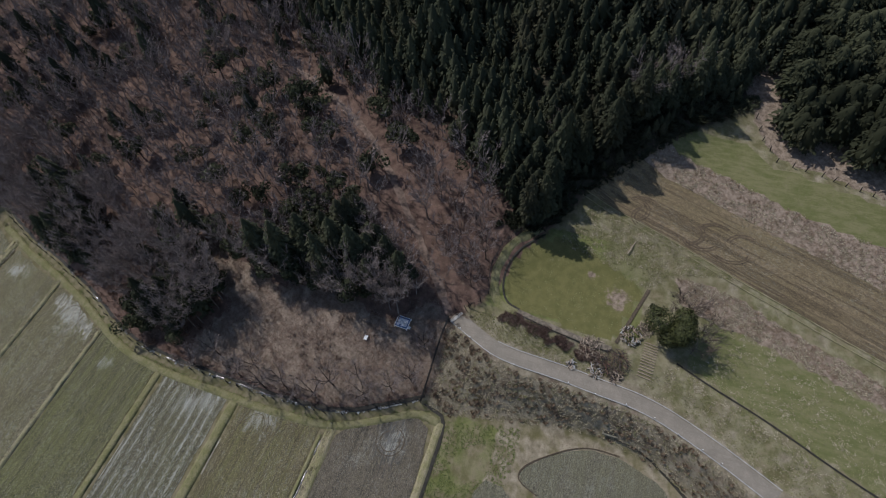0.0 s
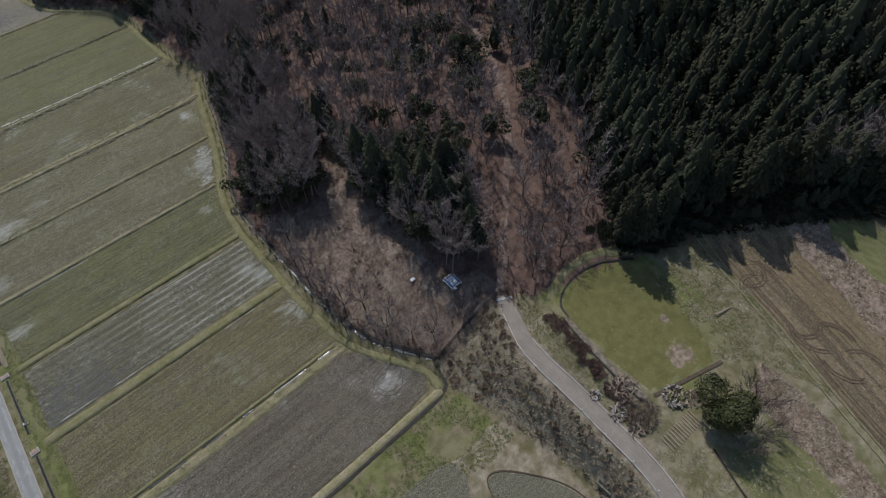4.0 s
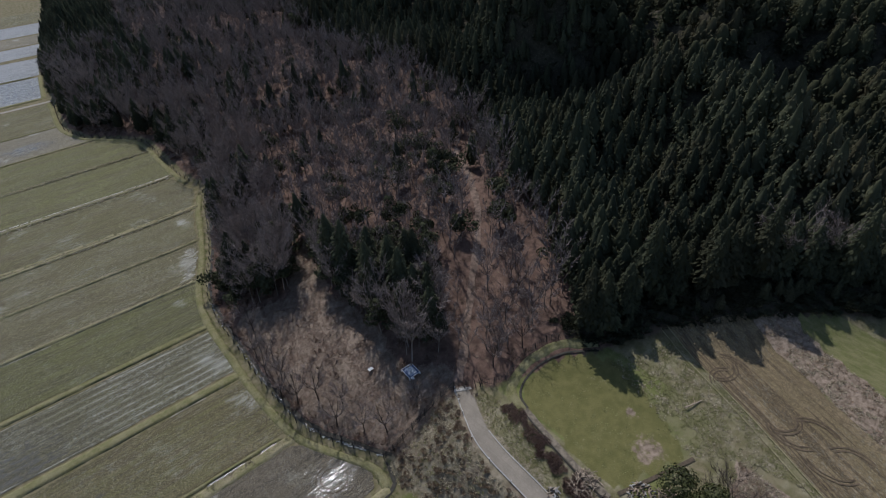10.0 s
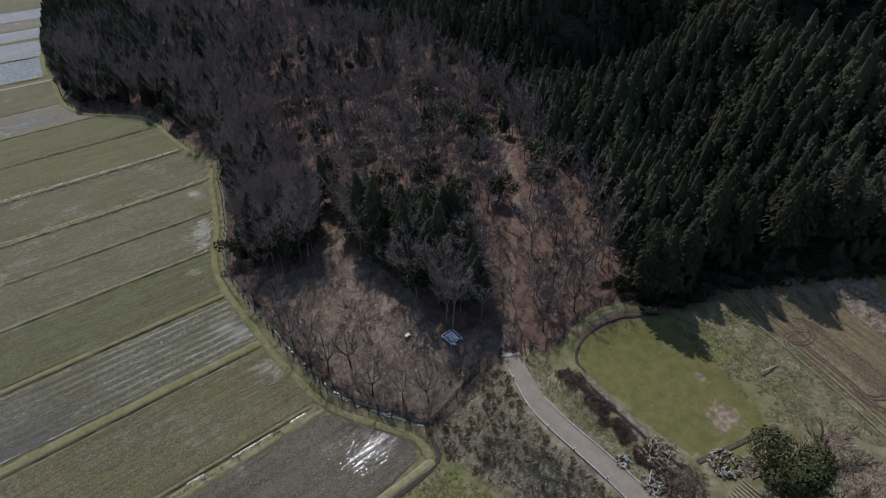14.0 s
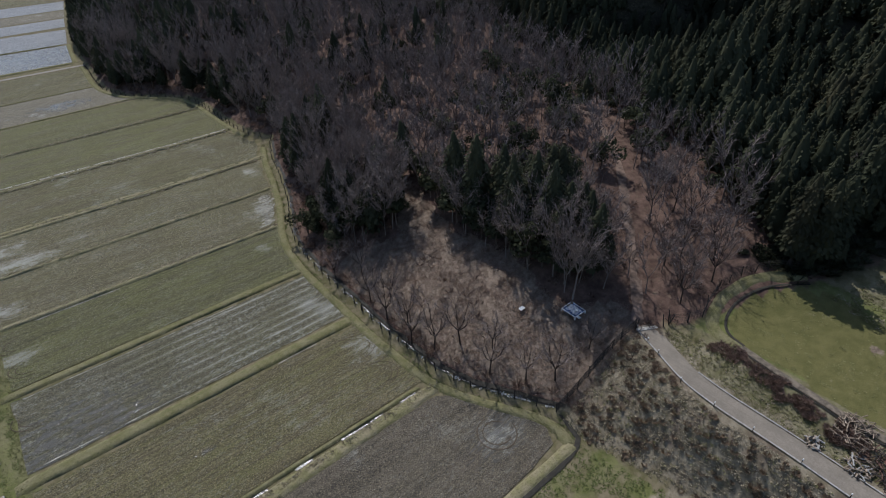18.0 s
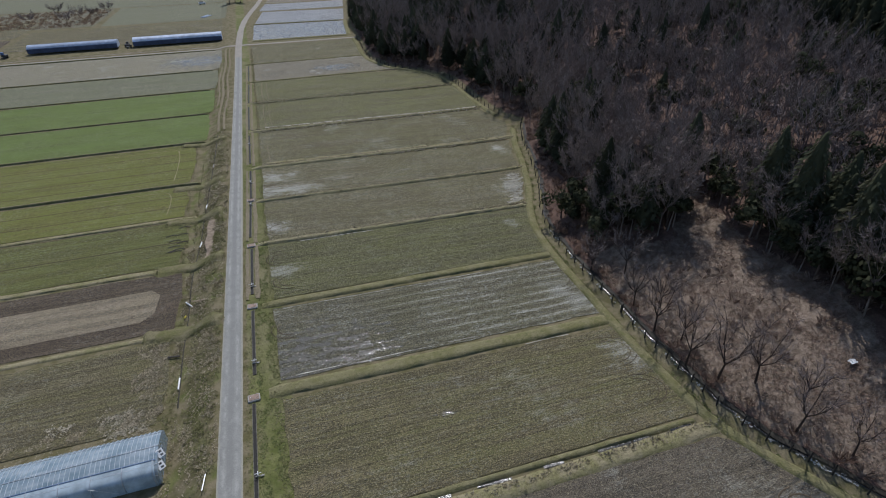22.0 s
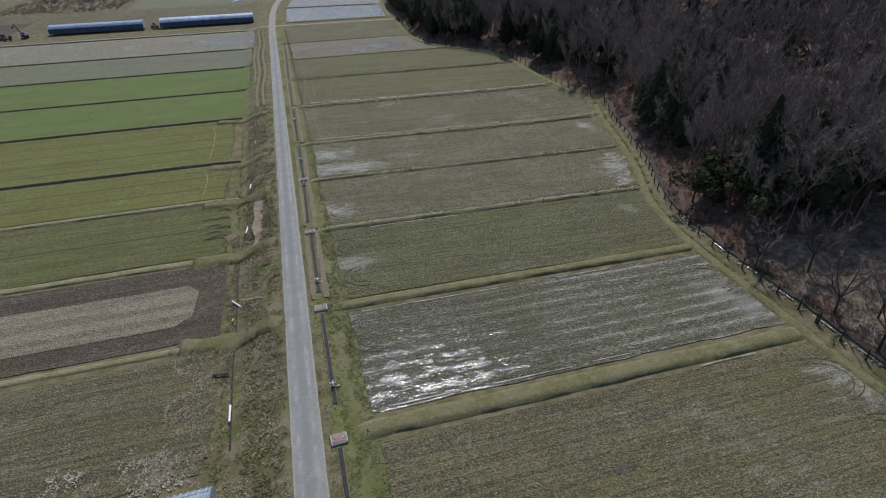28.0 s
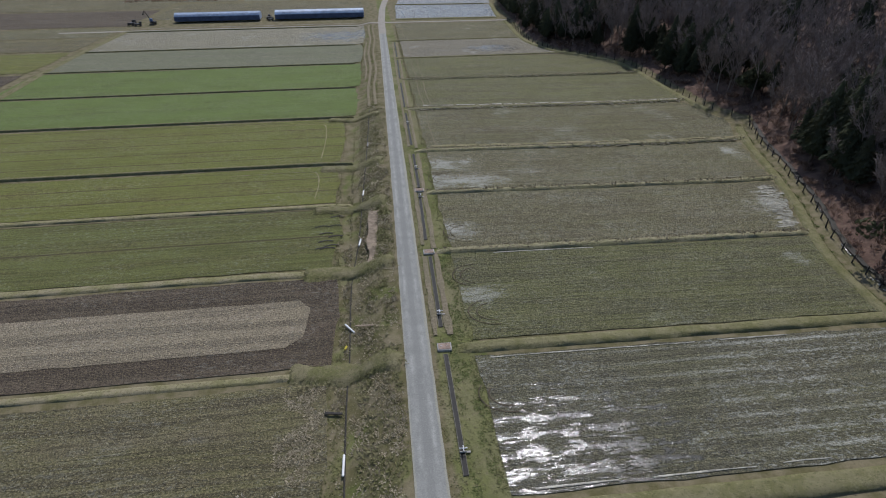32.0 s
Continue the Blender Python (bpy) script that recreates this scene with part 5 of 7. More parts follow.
ribbon("field_ditch", [(30, 16.6), (50, 16.5), (64.3, 16.3), (65.3, 19.6), (66.2, 22.0)], 0.38, M_DARK, "dark ditch beside a grassy bund", "ditch", lift=0.10, ragged=0.15, fn=valley)
ribbon("south_ditch", [(70.2, -15.0), (69.2, -20.6), (66.0, -26), (62, -31)], 0.3, M_DARK, "narrow dark ditch round a dry field", "ditch", lift=0.1, ragged=0.2)
for y0, y1 in ((23, 29), (30.5, 36), (38, 42.5), (44.5, 49), (51.5, 55), (57, 61), (64, 66.5), (70, 71.6), (76, 79), (84, 85.6), (91, 94), (103, 106), (114, 116), (126, 130)):
    ribbon("stream", [(float(edge_x(y)) + 1.25, y) for y in np.linspace(y0, y1, 4)], 0.15, M_WATER, "narrow stream glinting along the foot of the wood", "water", lift=0.10, ragged=0.7, fn=height, step=0.8)
ribbon("stream_bank", [(float(edge_x(y)) + 1.75, y) for y in np.arange(22, 146, 2.0)], 0.34, M_DARK, "dark band beside the stream", "bank", lift=0.10, ragged=0.9, step=1.2)
ribbon("field_drain", [(-7.3, 63), (-7.4, 75), (-7.1, 80), (-7.3, 95), (-6.2, 104), (-5.6, 120), (-4.6, 142), (-4.0, 165)], 0.09, M_DARK, "thin dark drain along the field edge", "ditch", lift=0.1, ragged=0.3, fn=valley)
ribbon("bare_bank", [(-4.2, 97.6), (-3.8, 104), (-3.4, 111.5)], 1.0, plain("bare_tan_soil", (0.225, 0.18, 0.13), 0.95, 1.5, 0.4), "bare tan soil bank beside the road", "bank", lift=0.08, ragged=0.9, fn=valley)
for k in range(9):
    rx = random.uniform(-14, -10.5)
    ry = random.uniform(101, 114)
    ribbon("tyre_rut", [(rx, ry), (rx + 1.2, ry + 0.5), (rx + 2.2, ry + 0.1)], 0.12, M_DARK, "dark tyre rut at a field end", "rut", lift=0.14, step=0.6, ragged=0.4, fn=valley)
for k in range(2):
    ribbon("tyre_ring", [(57.0 + (2.0 + k * 0.8) * math.cos(t), 25.6 + (2.0 + k * 0.8) * math.sin(t)) for t in np.linspace(0.4 + k, 5.2 + k, 16)], 0.09, M_RUT, "curved tyre ring in tilled mud", "rut", lift=0.10, step=0.8, ragged=0.4, fn=valley)

for cx, cy, r0, a0, a1 in ((9.5, 84.5, 1.6, 1.8, 4.8), (9.0, 92.0, 1.8, 1.6, 4.4), (51.0, 53.0, 2.2, -1.6, 1.7), (50.5, 45.5, 2.0, -1.5, 1.5), (51.5, 71.5, 2.4, -1.4, 1.6), (9.5, 103.0, 2.0, 1.6, 4.7), (9.5, 122.0, 2.2, 1.5, 4.7), (60.0, 108.0, 2.4, -1.5, 1.5), (8.4, 72.0, 1.6, 2.6, 4.8)):
    for k in range(2):
        arc = [(cx + (r0 + k * 0.75) * 1.3 * math.cos(t), cy + (r0 + k * 0.75) * math.sin(t)) for t in np.linspace(a0, a1, 12)]
        ribbon("turning_mark", arc, 0.05, M_RUT, "faint curved tractor turning mark in a paddy", "tyre mark", lift=0.11, step=0.6, ragged=0.9, fn=valley)


# ---- worn strips beside the road ----
M_WORN = bund_mat("worn_dry_turf", (0.215, 0.180, 0.125), (0.180, 0.158, 0.100), (0.095, 0.085, 0.050))
for off, ya, yb, half in ((-0.75, 81, 97, 0.3), (0.8, 81, 98, 0.38), (-0.7, 100, 134, 0.28), (0.8, 99, 134, 0.36), (-0.65, 138, 247, 0.22), (0.8, 137, 247, 0.3)):
    ribbon("worn_strip", [(float(np.interp(q, [63, 97, 134, 188, 247], [2.75, 3.3, 4.1, 4.9, 6.2])) + off, q) for q in np.linspace(ya, yb, 9)], half, M_WORN, "worn tan strip of dry turf beside the channel", "verge", lift=0.09, ragged=0.6, step=1.0, fn=valley)
for off, ya, yb, half in ((-5.2, 168, 286, 0.35), (-3.6, 168, 284, 0.3), (-6.6, 195, 250, 0.25)):
    ribbon("worn_strip", [(float(road_x(q)) + off + 0.4 * math.sin(q * 0.13), q) for q in np.linspace(ya, yb, 14)], half, M_WORN, "worn tan strip of dry turf along the road bank", "verge", lift=0.08, ragged=0.7, step=1.2, fn=valley)
for x0, ya, yb in ((9.0, 137.5, 161), (9.3, 165, 190), (11.0, 166, 189), (9.8, 193, 218), (11.6, 194, 217), (10.4, 222, 246), (10.6, 251, 286)):
    ribbon("wheel_line", [(x0, ya), (x0 - 0.3, (ya + yb) / 2), (x0 + 0.2, yb)], 0.08, M_WORN, "pale wheel line at a paddy's end", "tyre mark", lift=0.12, ragged=0.9, step=0.9, fn=valley)
for ya, yb in ((138.4, 160.5), (120.4, 133)):
    ribbon("wheel_line", [(-30, yb - 0.5), (-15.5, yb - 0.2), (-13.8, yb - 1.5), (-13.4, (ya + yb) / 2), (-13.8, ya + 0.6)], 0.08, M_DRYBUND, "pale wheel line round a grass field", "tyre mark", lift=0.12, ragged=0.8, step=0.9, fn=valley)

# ---- concrete canal with lids and valves ----
M_OLDCONC = plain("mossy_concrete", (0.145, 0.138, 0.105), 0.9, 2.0, 0.35)


def canal(x0, y0, x1, y1):
    n = max(2, int((y1 - y0) / 3))
    ob = thing("canal_channel", x0, y0, float(valley(x0, y0)), "grey concrete irrigation channel with a dark bed", "channel", "irrigation channels")
    for name, off, w, up, mat in (("side_wall", -0.22, 0.06, 0.10, M_OLDCONC), ("side_wall", 0.22, 0.06, 0.10, M_OLDCONC), ("bed", 0.0, 0.39, 0.06, M_WETBED)):
        bm = bmesh.new()
        rows = []
        for i in range(n + 1):
            k = i / n
            px, py = (x1 - x0) * k, (y1 - y0) * k
            z = float(valley(x0 + px, y0 + py) - valley(x0, y0))
            rows.append([bm.verts.new((px + off + s * w / 2, py, z + q)) for s, q in ((-1, -0.1), (-1, up), (1, up), (1, -0.1))])
        for a, b in zip(rows[:-1], rows[1:]):
            for j in range(4):
                bm.faces.new((a[j], b[j], b[(j + 1) % 4], a[(j + 1) % 4]))
        bm.faces.new(rows[0]), bm.faces.new(rows[-1][::-1])
        bmesh.ops.recalc_face_normals(bm, faces=bm.faces[:])
        part(name, bm, mat, ob)
    return ob


for x0, y0, x1, y1 in [(2.1, 26, 2.5, 58.4), (2.75, 63.6, 2.95, 78.0), (3.0, 82.4, 3.35, 97.0), (3.2, 101.4, 3.7, 116.4), (3.8, 118.6, 4.1, 134), (4.15, 139, 4.4, 160), (4.5, 165, 4.9, 188), (5.0, 193, 5.6, 217), (5.7, 222, 6.2, 247)]:
    canal(x0, y0, x1, y1)


def lid_box():
    ob = thing("canal_box", 0, 0, 0, "square concrete canal box with a rusty pink lid", "canal box", "canal boxes")
    part("box", box_bm((1.5, 1.15, 0.35), (0, 0, 0.0), bevel=0.03), M_CONC, ob)
    lid = part("lid", box_bm((1.25, 0.9, 0.05), (0, 0, 0.20), bevel=0.01), M_PINK, ob, "rusty pink lid")
    for s in (-1, 1):
        part("handle", tube_bm([(0.35 * s - 0.12, 0, 0.225), (0.35 * s - 0.12, 0, 0.29), (0.35 * s + 0.12, 0, 0.29), (0.35 * s + 0.12, 0, 0.225)], 0.015, 5), M_STEEL, lid)
    return ob


def valve():
    ob = thing("sluice_valve", 0, 0, 0, "small steel sluice valve with a white cross handle", "valve", "sluice valves")
    part("frame", box_bm((0.6, 0.08, 0.16), (0, 0, 0.12), bevel=0.01), M_CONC, ob)
    stem = part("stem", tube_bm([(0, 0, 0.1), (0, 0, 0.6)], 0.025, 6), M_STEEL, ob)
    part("wheel", tube_bm([(-0.35, 0, 0.6), (0.35, 0, 0.6)], 0.04, 6, tube_bm([(0, -0.28, 0.6), (0, 0.28, 0.6)], 0.04, 6)), M_WHITE, stem, "white cross handle")
    part("outlet", box_bm((0.35, 0.2, 0.06), (0.45, 0, 0.08), bevel=0.01), M_CONC, ob)
    return ob


def repeat(make, spots):
    first = make()
    for i, (x, y, z, a) in enumerate(spots):
        m = pose(x, y, z, 0, 0, a)
        if i == 0:
            first.matrix_basis = m
        else:
            copy_thing(first, m)


repeat(lid_box, [(x, y, float(valley(x, y)) + 0.05, a) for x, y, a in [(2.55, 59.3, 2), (2.95, 79.0, -2), (3.3, 98.0, 1), (3.75, 117.4, 0)]])
repeat(valve, [(x, y, float(valley(x, y)) + 0.05, a) for x, y, a in [(2.65, 47.4, 3), (2.85, 65.8, -2), (3.1, 84.5, 0), (3.7, 114.9, 2), (4.0, 126.5, 0), (4.3, 152, 0)]])

# ---- loose pipes and planks along the west drain ----
def bar(name, a, b, r, mat, label, category, flat=False):
    ca = ((a[0] + b[0]) / 2, (a[1] + b[1]) / 2)
    ob = thing(name, ca[0], ca[1], float(valley(*ca)) + 0.14, label, category)
    d = Vector((b[0] - a[0], b[1] - a[1], 0))
    if flat:
        part("board", box_bm((d.length, r * 2.4, r), (0, 0, r), turn=math.atan2(d.y, d.x), bevel=0.01), mat, ob)
    else:
        part("pipe", tube_bm([-d / 2 + Vector((0, 0, r)), d / 2 + Vector((0, 0, r * 1.6))], r, 8), mat, ob)
    return ob


bar("white_pipe", (-7.45, 66.3), (-7.4, 68.4), 0.11, M_WHITE, "white plastic pipe lying on rough grass", "pipe")
bar("white_pipe", (-7.75, 86.6), (-6.65, 84.9), 0.11, M_WHITE, "white plastic pipe dropped across a drain", "pipe")
bar("plank", (-6.5, 84.8), (-3.2, 84.6), 0.09, M_WOOD, "grey weathered plank lying on the bank", "plank", True)
bar("plank", (-9.4, 73.5), (-7.7, 73.2), 0.11, M_POST, "dark wet plank lying in grass", "plank", True)
bar("white_pipe", (-6.2, 103.4), (-5.9, 105.2), 0.12, M_WHITE, "white pipe standing out of the drain", "pipe")
bar("white_pipe", (-6.3, 106.0), (-5.2, 103.8), 0.07, M_WOOD, "pale broken pole beside the drain", "pole")
bar("white_pipe", (-5.6, 119.2), (-5.45, 120.9), 0.11, M_WHITE, "white pipe beside the drain", "pipe")
bar("white_pipe", (-4.6, 140.8), (-4.5, 142.6), 0.12, M_CONC, "grey pipe beside the drain", "pipe")
bar("yellow_tube", (-7.7, 82.3), (-7.5, 82.7), 0.12, M_YELLOW, "short yellow plastic tube on grass", "tube")
bar("white_pipe", (-3.2, 47.5), (-2.9, 49.5), 0.07, M_STEEL, "thin steel pole lying by the road", "pole")


# ---- greenhouses ----
def film_mat():
    k = Nodes("greenhouse_film", 0.25, 0.5)
    k.b.inputs["Alpha"].default_value = 0.6
    f = k.noise(0.8, 5, 0.65, stretch=(0.6, 1.5, 1))
    return k.done(k.mix(k.ramp(f, 0.3, 0.7), (0.20, 0.30, 0.37), (0.44, 0.53, 0.59)))


M_FILM = film_mat()
M_TIN = plain("blue_grey_film", (0.34, 0.40, 0.50), 0.35, 0.8, 0.2)


M_HOOP = plain("pale_hoop_steel", (0.46, 0.51, 0.55), 0.45, 4.0, 0.1)


def arch(y, width, h, side):
    """Height of the tunnel's skin at y from its middle."""
    k = min(1, abs(y) / (width / 2))
    return side + (h - side) * math.sqrt(max(0, 1 - k * k))


def greenhouse(x0, x1, y, width, h, film, label, ribs=0.9, opened=True, base=None, side=1.1):
    z = base if base is not None else float(valley(x0, y))
    ob = thing("vinyl_greenhouse", x0, y, z, label, "greenhouse", "greenhouses")
    ln = x1 - x0
    ys = [width * 0.5 * -math.cos(math.pi * i / 14) for i in range(15)]
    sec = [(-width / 2, 0.0)] + [(q, arch(q, width, h, side)) for q in ys] + [(width / 2, 0.0)]
    n = max(4, int(ln / 2.5))
    v = [(ln * i / n, q, w + 0.012 * math.sin(i * 2.1 + j)) for i in range(n + 1) for j, (q, w) in enumerate(sec)]
    k = len(sec)
    f = [(i * k + j, i * k + j + 1, (i + 1) * k + j + 1, (i + 1) * k + j) for i in range(n) for j in range(k - 1)]
    under(new("film_cover", mesh_np("film_cover", v, f, film)), ob)
    for xe in (0.0, ln):
        bm = bmesh.new()
        bm.faces.new([bm.verts.new((xe, q, w)) for q, w in sec])
        part("end_panel", bm, film, ob)
    rib = bpy.data.meshes.new("hoop")
    hoop_bm = tube_bm([(0, q * 1.012, w * 1.012) for q, w in sec], 0.028, 4)
    hoop_bm.to_mesh(rib)
    hoop_bm.free()
    rib.materials.append(M_HOOP)
    for i in range(int(ln / ribs) + 1):
        o = under(new("hoop", rib), ob)
        o.location.x = min(i * ribs, ln)
    for q in (-width / 2, -width * 0.36, 0, width * 0.36, width / 2):
        w = arch(q, width, h, side) * 1.02
        part("rail", tube_bm([(0, q, w), (ln, q, w)], 0.035, 5), M_STEEL, ob)
    if opened:
        for s in (-0.75, 0.75):
            part("door_post", box_bm((0.06, 0.06, 2.0), (ln + 0.03, s, 1.0)), M_STEEL, ob)
        part("door_panel", box_bm((0.05, 1.4, 1.95), (ln + 0.04, 0, 1.0), bevel=0.01), film, ob)
    return ob


near_house = greenhouse(-46, -8.1, 55.0, 6.4, 2.8, M_FILM, "long vinyl tunnel greenhouse with steel hoops", 0.5, base=-0.75, side=1.6)
for y, up in ((54.1, 1.75), (52.9, 1.1)):
    b = thing("vent_board", -7.95, y, up, "white vent board with dark blots on the greenhouse end", "board", "vent boards", turn=-50)
    b.matrix_basis = pose(-7.9, y, up, 0, -48, -55)
    part("panel", box_bm((0.06, 0.75, 0.95), (0, 0, 0), bevel=0.01), M_WHITE, b)
    for dz in (-0.22, 0.18):
        part("blot", box_bm((0.02, 0.3, 0.22), (0.035, 0.05, dz)), M_MACH, b, "dark blot")
M_SLATE = plain("slate_blue_sheet", (0.13, 0.19, 0.29), 0.5, 1.5, 0.2)
lip = [(-3.2 * 1.025, 0.0)] + [(q * 1.025, arch(q, 6.4, 2.8, 1.6) * 1.02) for q in np.linspace(-3.2, -1.75, 8)]
part("roll_bar", tube_bm([(0, *lip[-1]), (37.7, *lip[-1])], 0.075, 8), M_SLATE, near_house, "blue rolled side curtain")
M_SHEET = plain("grey_side_film", (0.36, 0.43, 0.46), 0.4, 0.7, 0.25)
sheet_v = [(37.6 * i / 16, q + 0.03 * math.sin(i * 2.3), w) for i in range(17) for q, w in lip]
sheet_f = [(i * 9 + j, i * 9 + j + 1, i * 9 + j + 10, i * 9 + j + 9) for i in range(16) for j in range(8)]
under(new("side_sheet", mesh_np("side_sheet", sheet_v, sheet_f, M_SHEET)), near_house)
for k in range(13):
    part("side_pole", tube_bm([(k * 3.1 + 0.2, q * 1.015, w * 1.015) for q, w in lip], 0.035, 5), M_STEEL, near_house)
for k in (2, 5, 8, 10):
    part("brace", tube_bm([(k * 3.1, -3.2, 2.2), (k * 3.1 + 2.6, -3.36, 0.5)], 0.03, 5), M_WHITE, near_house, "pale diagonal brace")
M_NAVY = plain("dark_blue_side_film", (0.055, 0.075, 0.135), 0.45, 0.6, 0.3)
M_PALEFILM = plain("pale_roof_film", (0.52, 0.58, 0.68), 0.4, 0.5, 0.2)
for far_house, ln in ((greenhouse(-89, -51.8, 312.2, 6.2, 3.2, M_TIN, "distant blue-grey tunnel greenhouse", 2.4, False, base=0.2), 37.2), (greenhouse(-45, -4.8, 312.4, 6.2, 3.4, M_PALEFILM, "distant pale tunnel greenhouse", 1.8, False, base=0.2), 40.2)):
    part("side_sheet", box_bm((ln, 0.05, 1.9), (ln / 2, -3.18, 0.95)), M_NAVY, far_house, "dark blue side film")
van = thing("parked_van", -20, 448, float(valley(-20, 448)) + 0.1, "small white van parked on distant grass", "van", turn=20)
part("body", box_bm((4.2, 1.8, 1.2), (0, 0, 0.95), bevel=0.15), M_WHITE, van)
part("cabin", box_bm((2.4, 1.6, 0.6), (-0.4, 0, 1.75), bevel=0.15), M_MACH, van, "dark glazed cabin")
for wx in (-1.3, 1.3):
    for wy in (-0.8, 0.8):
        part("wheel", tube_bm([(wx, wy - 0.1, 0.35), (wx, wy + 0.1, 0.35)], 0.35, 12), M_MACH, van)
rack = thing("ground_rack", -15.3, 392.6, float(valley(-15.3, 392.6)) + 0.1, "low blue-grey slatted rack lying on grass", "rack", turn=62)
for k in range(8):
    part("slat", box_bm((0.7, 3.0, 0.25), (k * 1.1 - 4, 0, 0.2), bevel=0.03), M_TIN, rack)


# ---- farm machines far off ----
def digger(x, y, a):
    ob = thing("excavator", x, y, float(valley(x, y)) + 0.1, "small dark excavator with a raised boom", "excavator", turn=a)
    for s in (-0.8, 0.8):
        part("crawler", box_bm((2.6, 0.45, 0.6), (0, s, 0.3), bevel=0.15), M_MACH, ob)
    part("body", box_bm((2.2, 1.8, 0.9), (-0.3, 0, 1.15), bevel=0.12), M_MACH, ob)
    part("cab", box_bm((1.1, 0.9, 1.2), (0.2, 0.4, 2.1), bevel=0.1), M_BLUE, ob)
    part("boom", tube_bm([(0.6, -0.2, 1.2), (1.8, -0.2, 3.6), (3.0, -0.2, 5.8)], [0.22, 0.2, 0.14], 5), M_MACH, ob)
    arm = part("arm", tube_bm([(3.0, -0.2, 5.8), (3.9, -0.2, 4.6)], 0.12, 5), M_MACH, ob)
    part("bucket", box_bm((0.6, 0.8, 0.6), (3.9, -0.2, 4.3), tilt=0.4, bevel=0.08), M_MACH, arm)
    return ob


digger(-97.5, 306.5, 160)


def implement(x, y, a, s):
    ob = thing("farm_implement", x, y, float(valley(x, y)) + 0.1, "dark heap of parked farm machinery", "machinery", "parked machinery", turn=a)
    part("bed", box_bm((2.8 * s, 1.5 * s, 0.6 * s), (0, 0, 0.8 * s), bevel=0.06), M_MACH, ob)
    part("hood", box_bm((1.1 * s, 0.9 * s, 0.8 * s), (1.1 * s, 0, 1.4 * s), bevel=0.1), M_MACH, ob)
    for q in (-1, 1):
        for w in (-0.9, 0.9):
            bm = bmesh.new()
            bmesh.ops.create_cone(bm, cap_ends=True, segments=14, radius1=0.55 * s, radius2=0.55 * s, depth=0.3, matrix=Matrix.Translation((w * s, q * 0.8 * s, 0.55 * s)) @ Matrix.Rotation(math.pi / 2, 4, "X"))
            part("wheel", bm, M_MACH, ob)
    return ob


for x, y, a, s in [(-103, 304, 20, 1.0), (-106, 306, 70, 1.2), (-48.3, 313.5, 90, 1.1), (-47, 309.5, 10, 0.8)]:
    implement(x, y, a, s)


# ---- fences ----
def fence(name, spots, label, post_h=1.6, wires=4, mat=M_POST, r=0.11, mesh_step=0.0, fn=hz, lean=4, wire=0.007):
    x0, y0 = spots[0]
    ob = thing(name, x0, y0, fn(x0, y0), label, "fence")
    z0 = fn(x0, y0)
    tops = []
    post = mesh_np("post", *tube_arrays([(np.array([0, 0, -0.4]), np.array([0, 0, post_h * 0.6]), r, r * 0.95), (np.array([0, 0, post_h * 0.6]), np.array([0, 0, post_h]), r * 0.95, r * 0.7)], 6), mat)
    for x, y in spots:
        o = under(new("post", post), ob)
        o.matrix_basis = pose(x - x0, y - y0, fn(x, y) - z0, random.uniform(-lean, lean), random.uniform(-lean, lean), random.uniform(0, 90)) @ Matrix.Diagonal((1, 1, random.uniform(0.85, 1.15), 1))
        tops.append(np.array([x - x0, y - y0, fn(x, y) - z0]))
    for w in range(wires):
        hgt = post_h * (0.2 + 0.75 * w / max(1, wires - 1))
        part("wire", tube_bm([p + np.array([0, 0, hgt]) for p in tops], wire, 3), M_POST, ob)
    if mesh_step:
        segs = []
        for a, b in zip(tops[:-1], tops[1:]):
            n = max(1, int(np.linalg.norm(b - a) / mesh_step))
            for i in range(n):
                p = a + (b - a) * i / n
                segs.append((p + [0, 0, 0.05], p + [0, 0, post_h * 0.95], wire * 0.7, wire * 0.7))
        under(new("netting", mesh_np("netting", *tube_arrays(segs, 3), M_POST)), ob)
    return ob


def along(line, step, seed):
    g = random.Random(seed)
    out = []
    for (ax, ay), (bx, by) in zip(line[:-1], line[1:]):
        n = max(1, round(math.hypot(bx - ax, by - ay) / step))
        out += [(ax + (bx - ax) * (i + g.uniform(-0.1, 0.1)) / n, ay + (by - ay) * (i + g.uniform(-0.1, 0.1)) / n) for i in range(n)]
    return out + [line[-1]]


def low(x, y):
    return float(valley(x, y)) + 0.1


fence("boar_fence", along([(float(edge_x(y)) + 0.75, y) for y in (22.3, 28, 34, 40, 47, 54, 60)], 2.7, 1), "dark post-and-wire fence along the wood edge", fn=low)
fence("boar_fence", along([(float(edge_x(y)) + 0.75, y) for y in (60, 66, 72, 78, 84, 90, 96, 102, 107)], 2.7, 2), "dark post-and-wire fence along the wood edge", fn=low)
fence("boar_fence", along([(float(edge_x(y)) + 0.75, y) for y in (107, 114, 120, 126, 132, 138, 143, 147)], 3.0, 3), "dark post-and-wire fence along the wood edge", fn=low)
fence("boar_fence", along([(float(edge_x(y)) - 0.3, y) for y in (151, 156, 165, 178, 190, 200, 208, 218, 226, 242, 260, 275, 287)], 3.6, 4), "far post-and-wire fence along the wood edge", fn=low)
fence("net_fence", along([(65.8, 22.4), (70, 22.2), (75, 21.9), (79, 21.6), (82.0, 21.3)], 2.1, 5), "dark netting fence climbing from the field to the gate", 1.9, 7, r=0.09, mesh_step=0.16, wire=0.03)
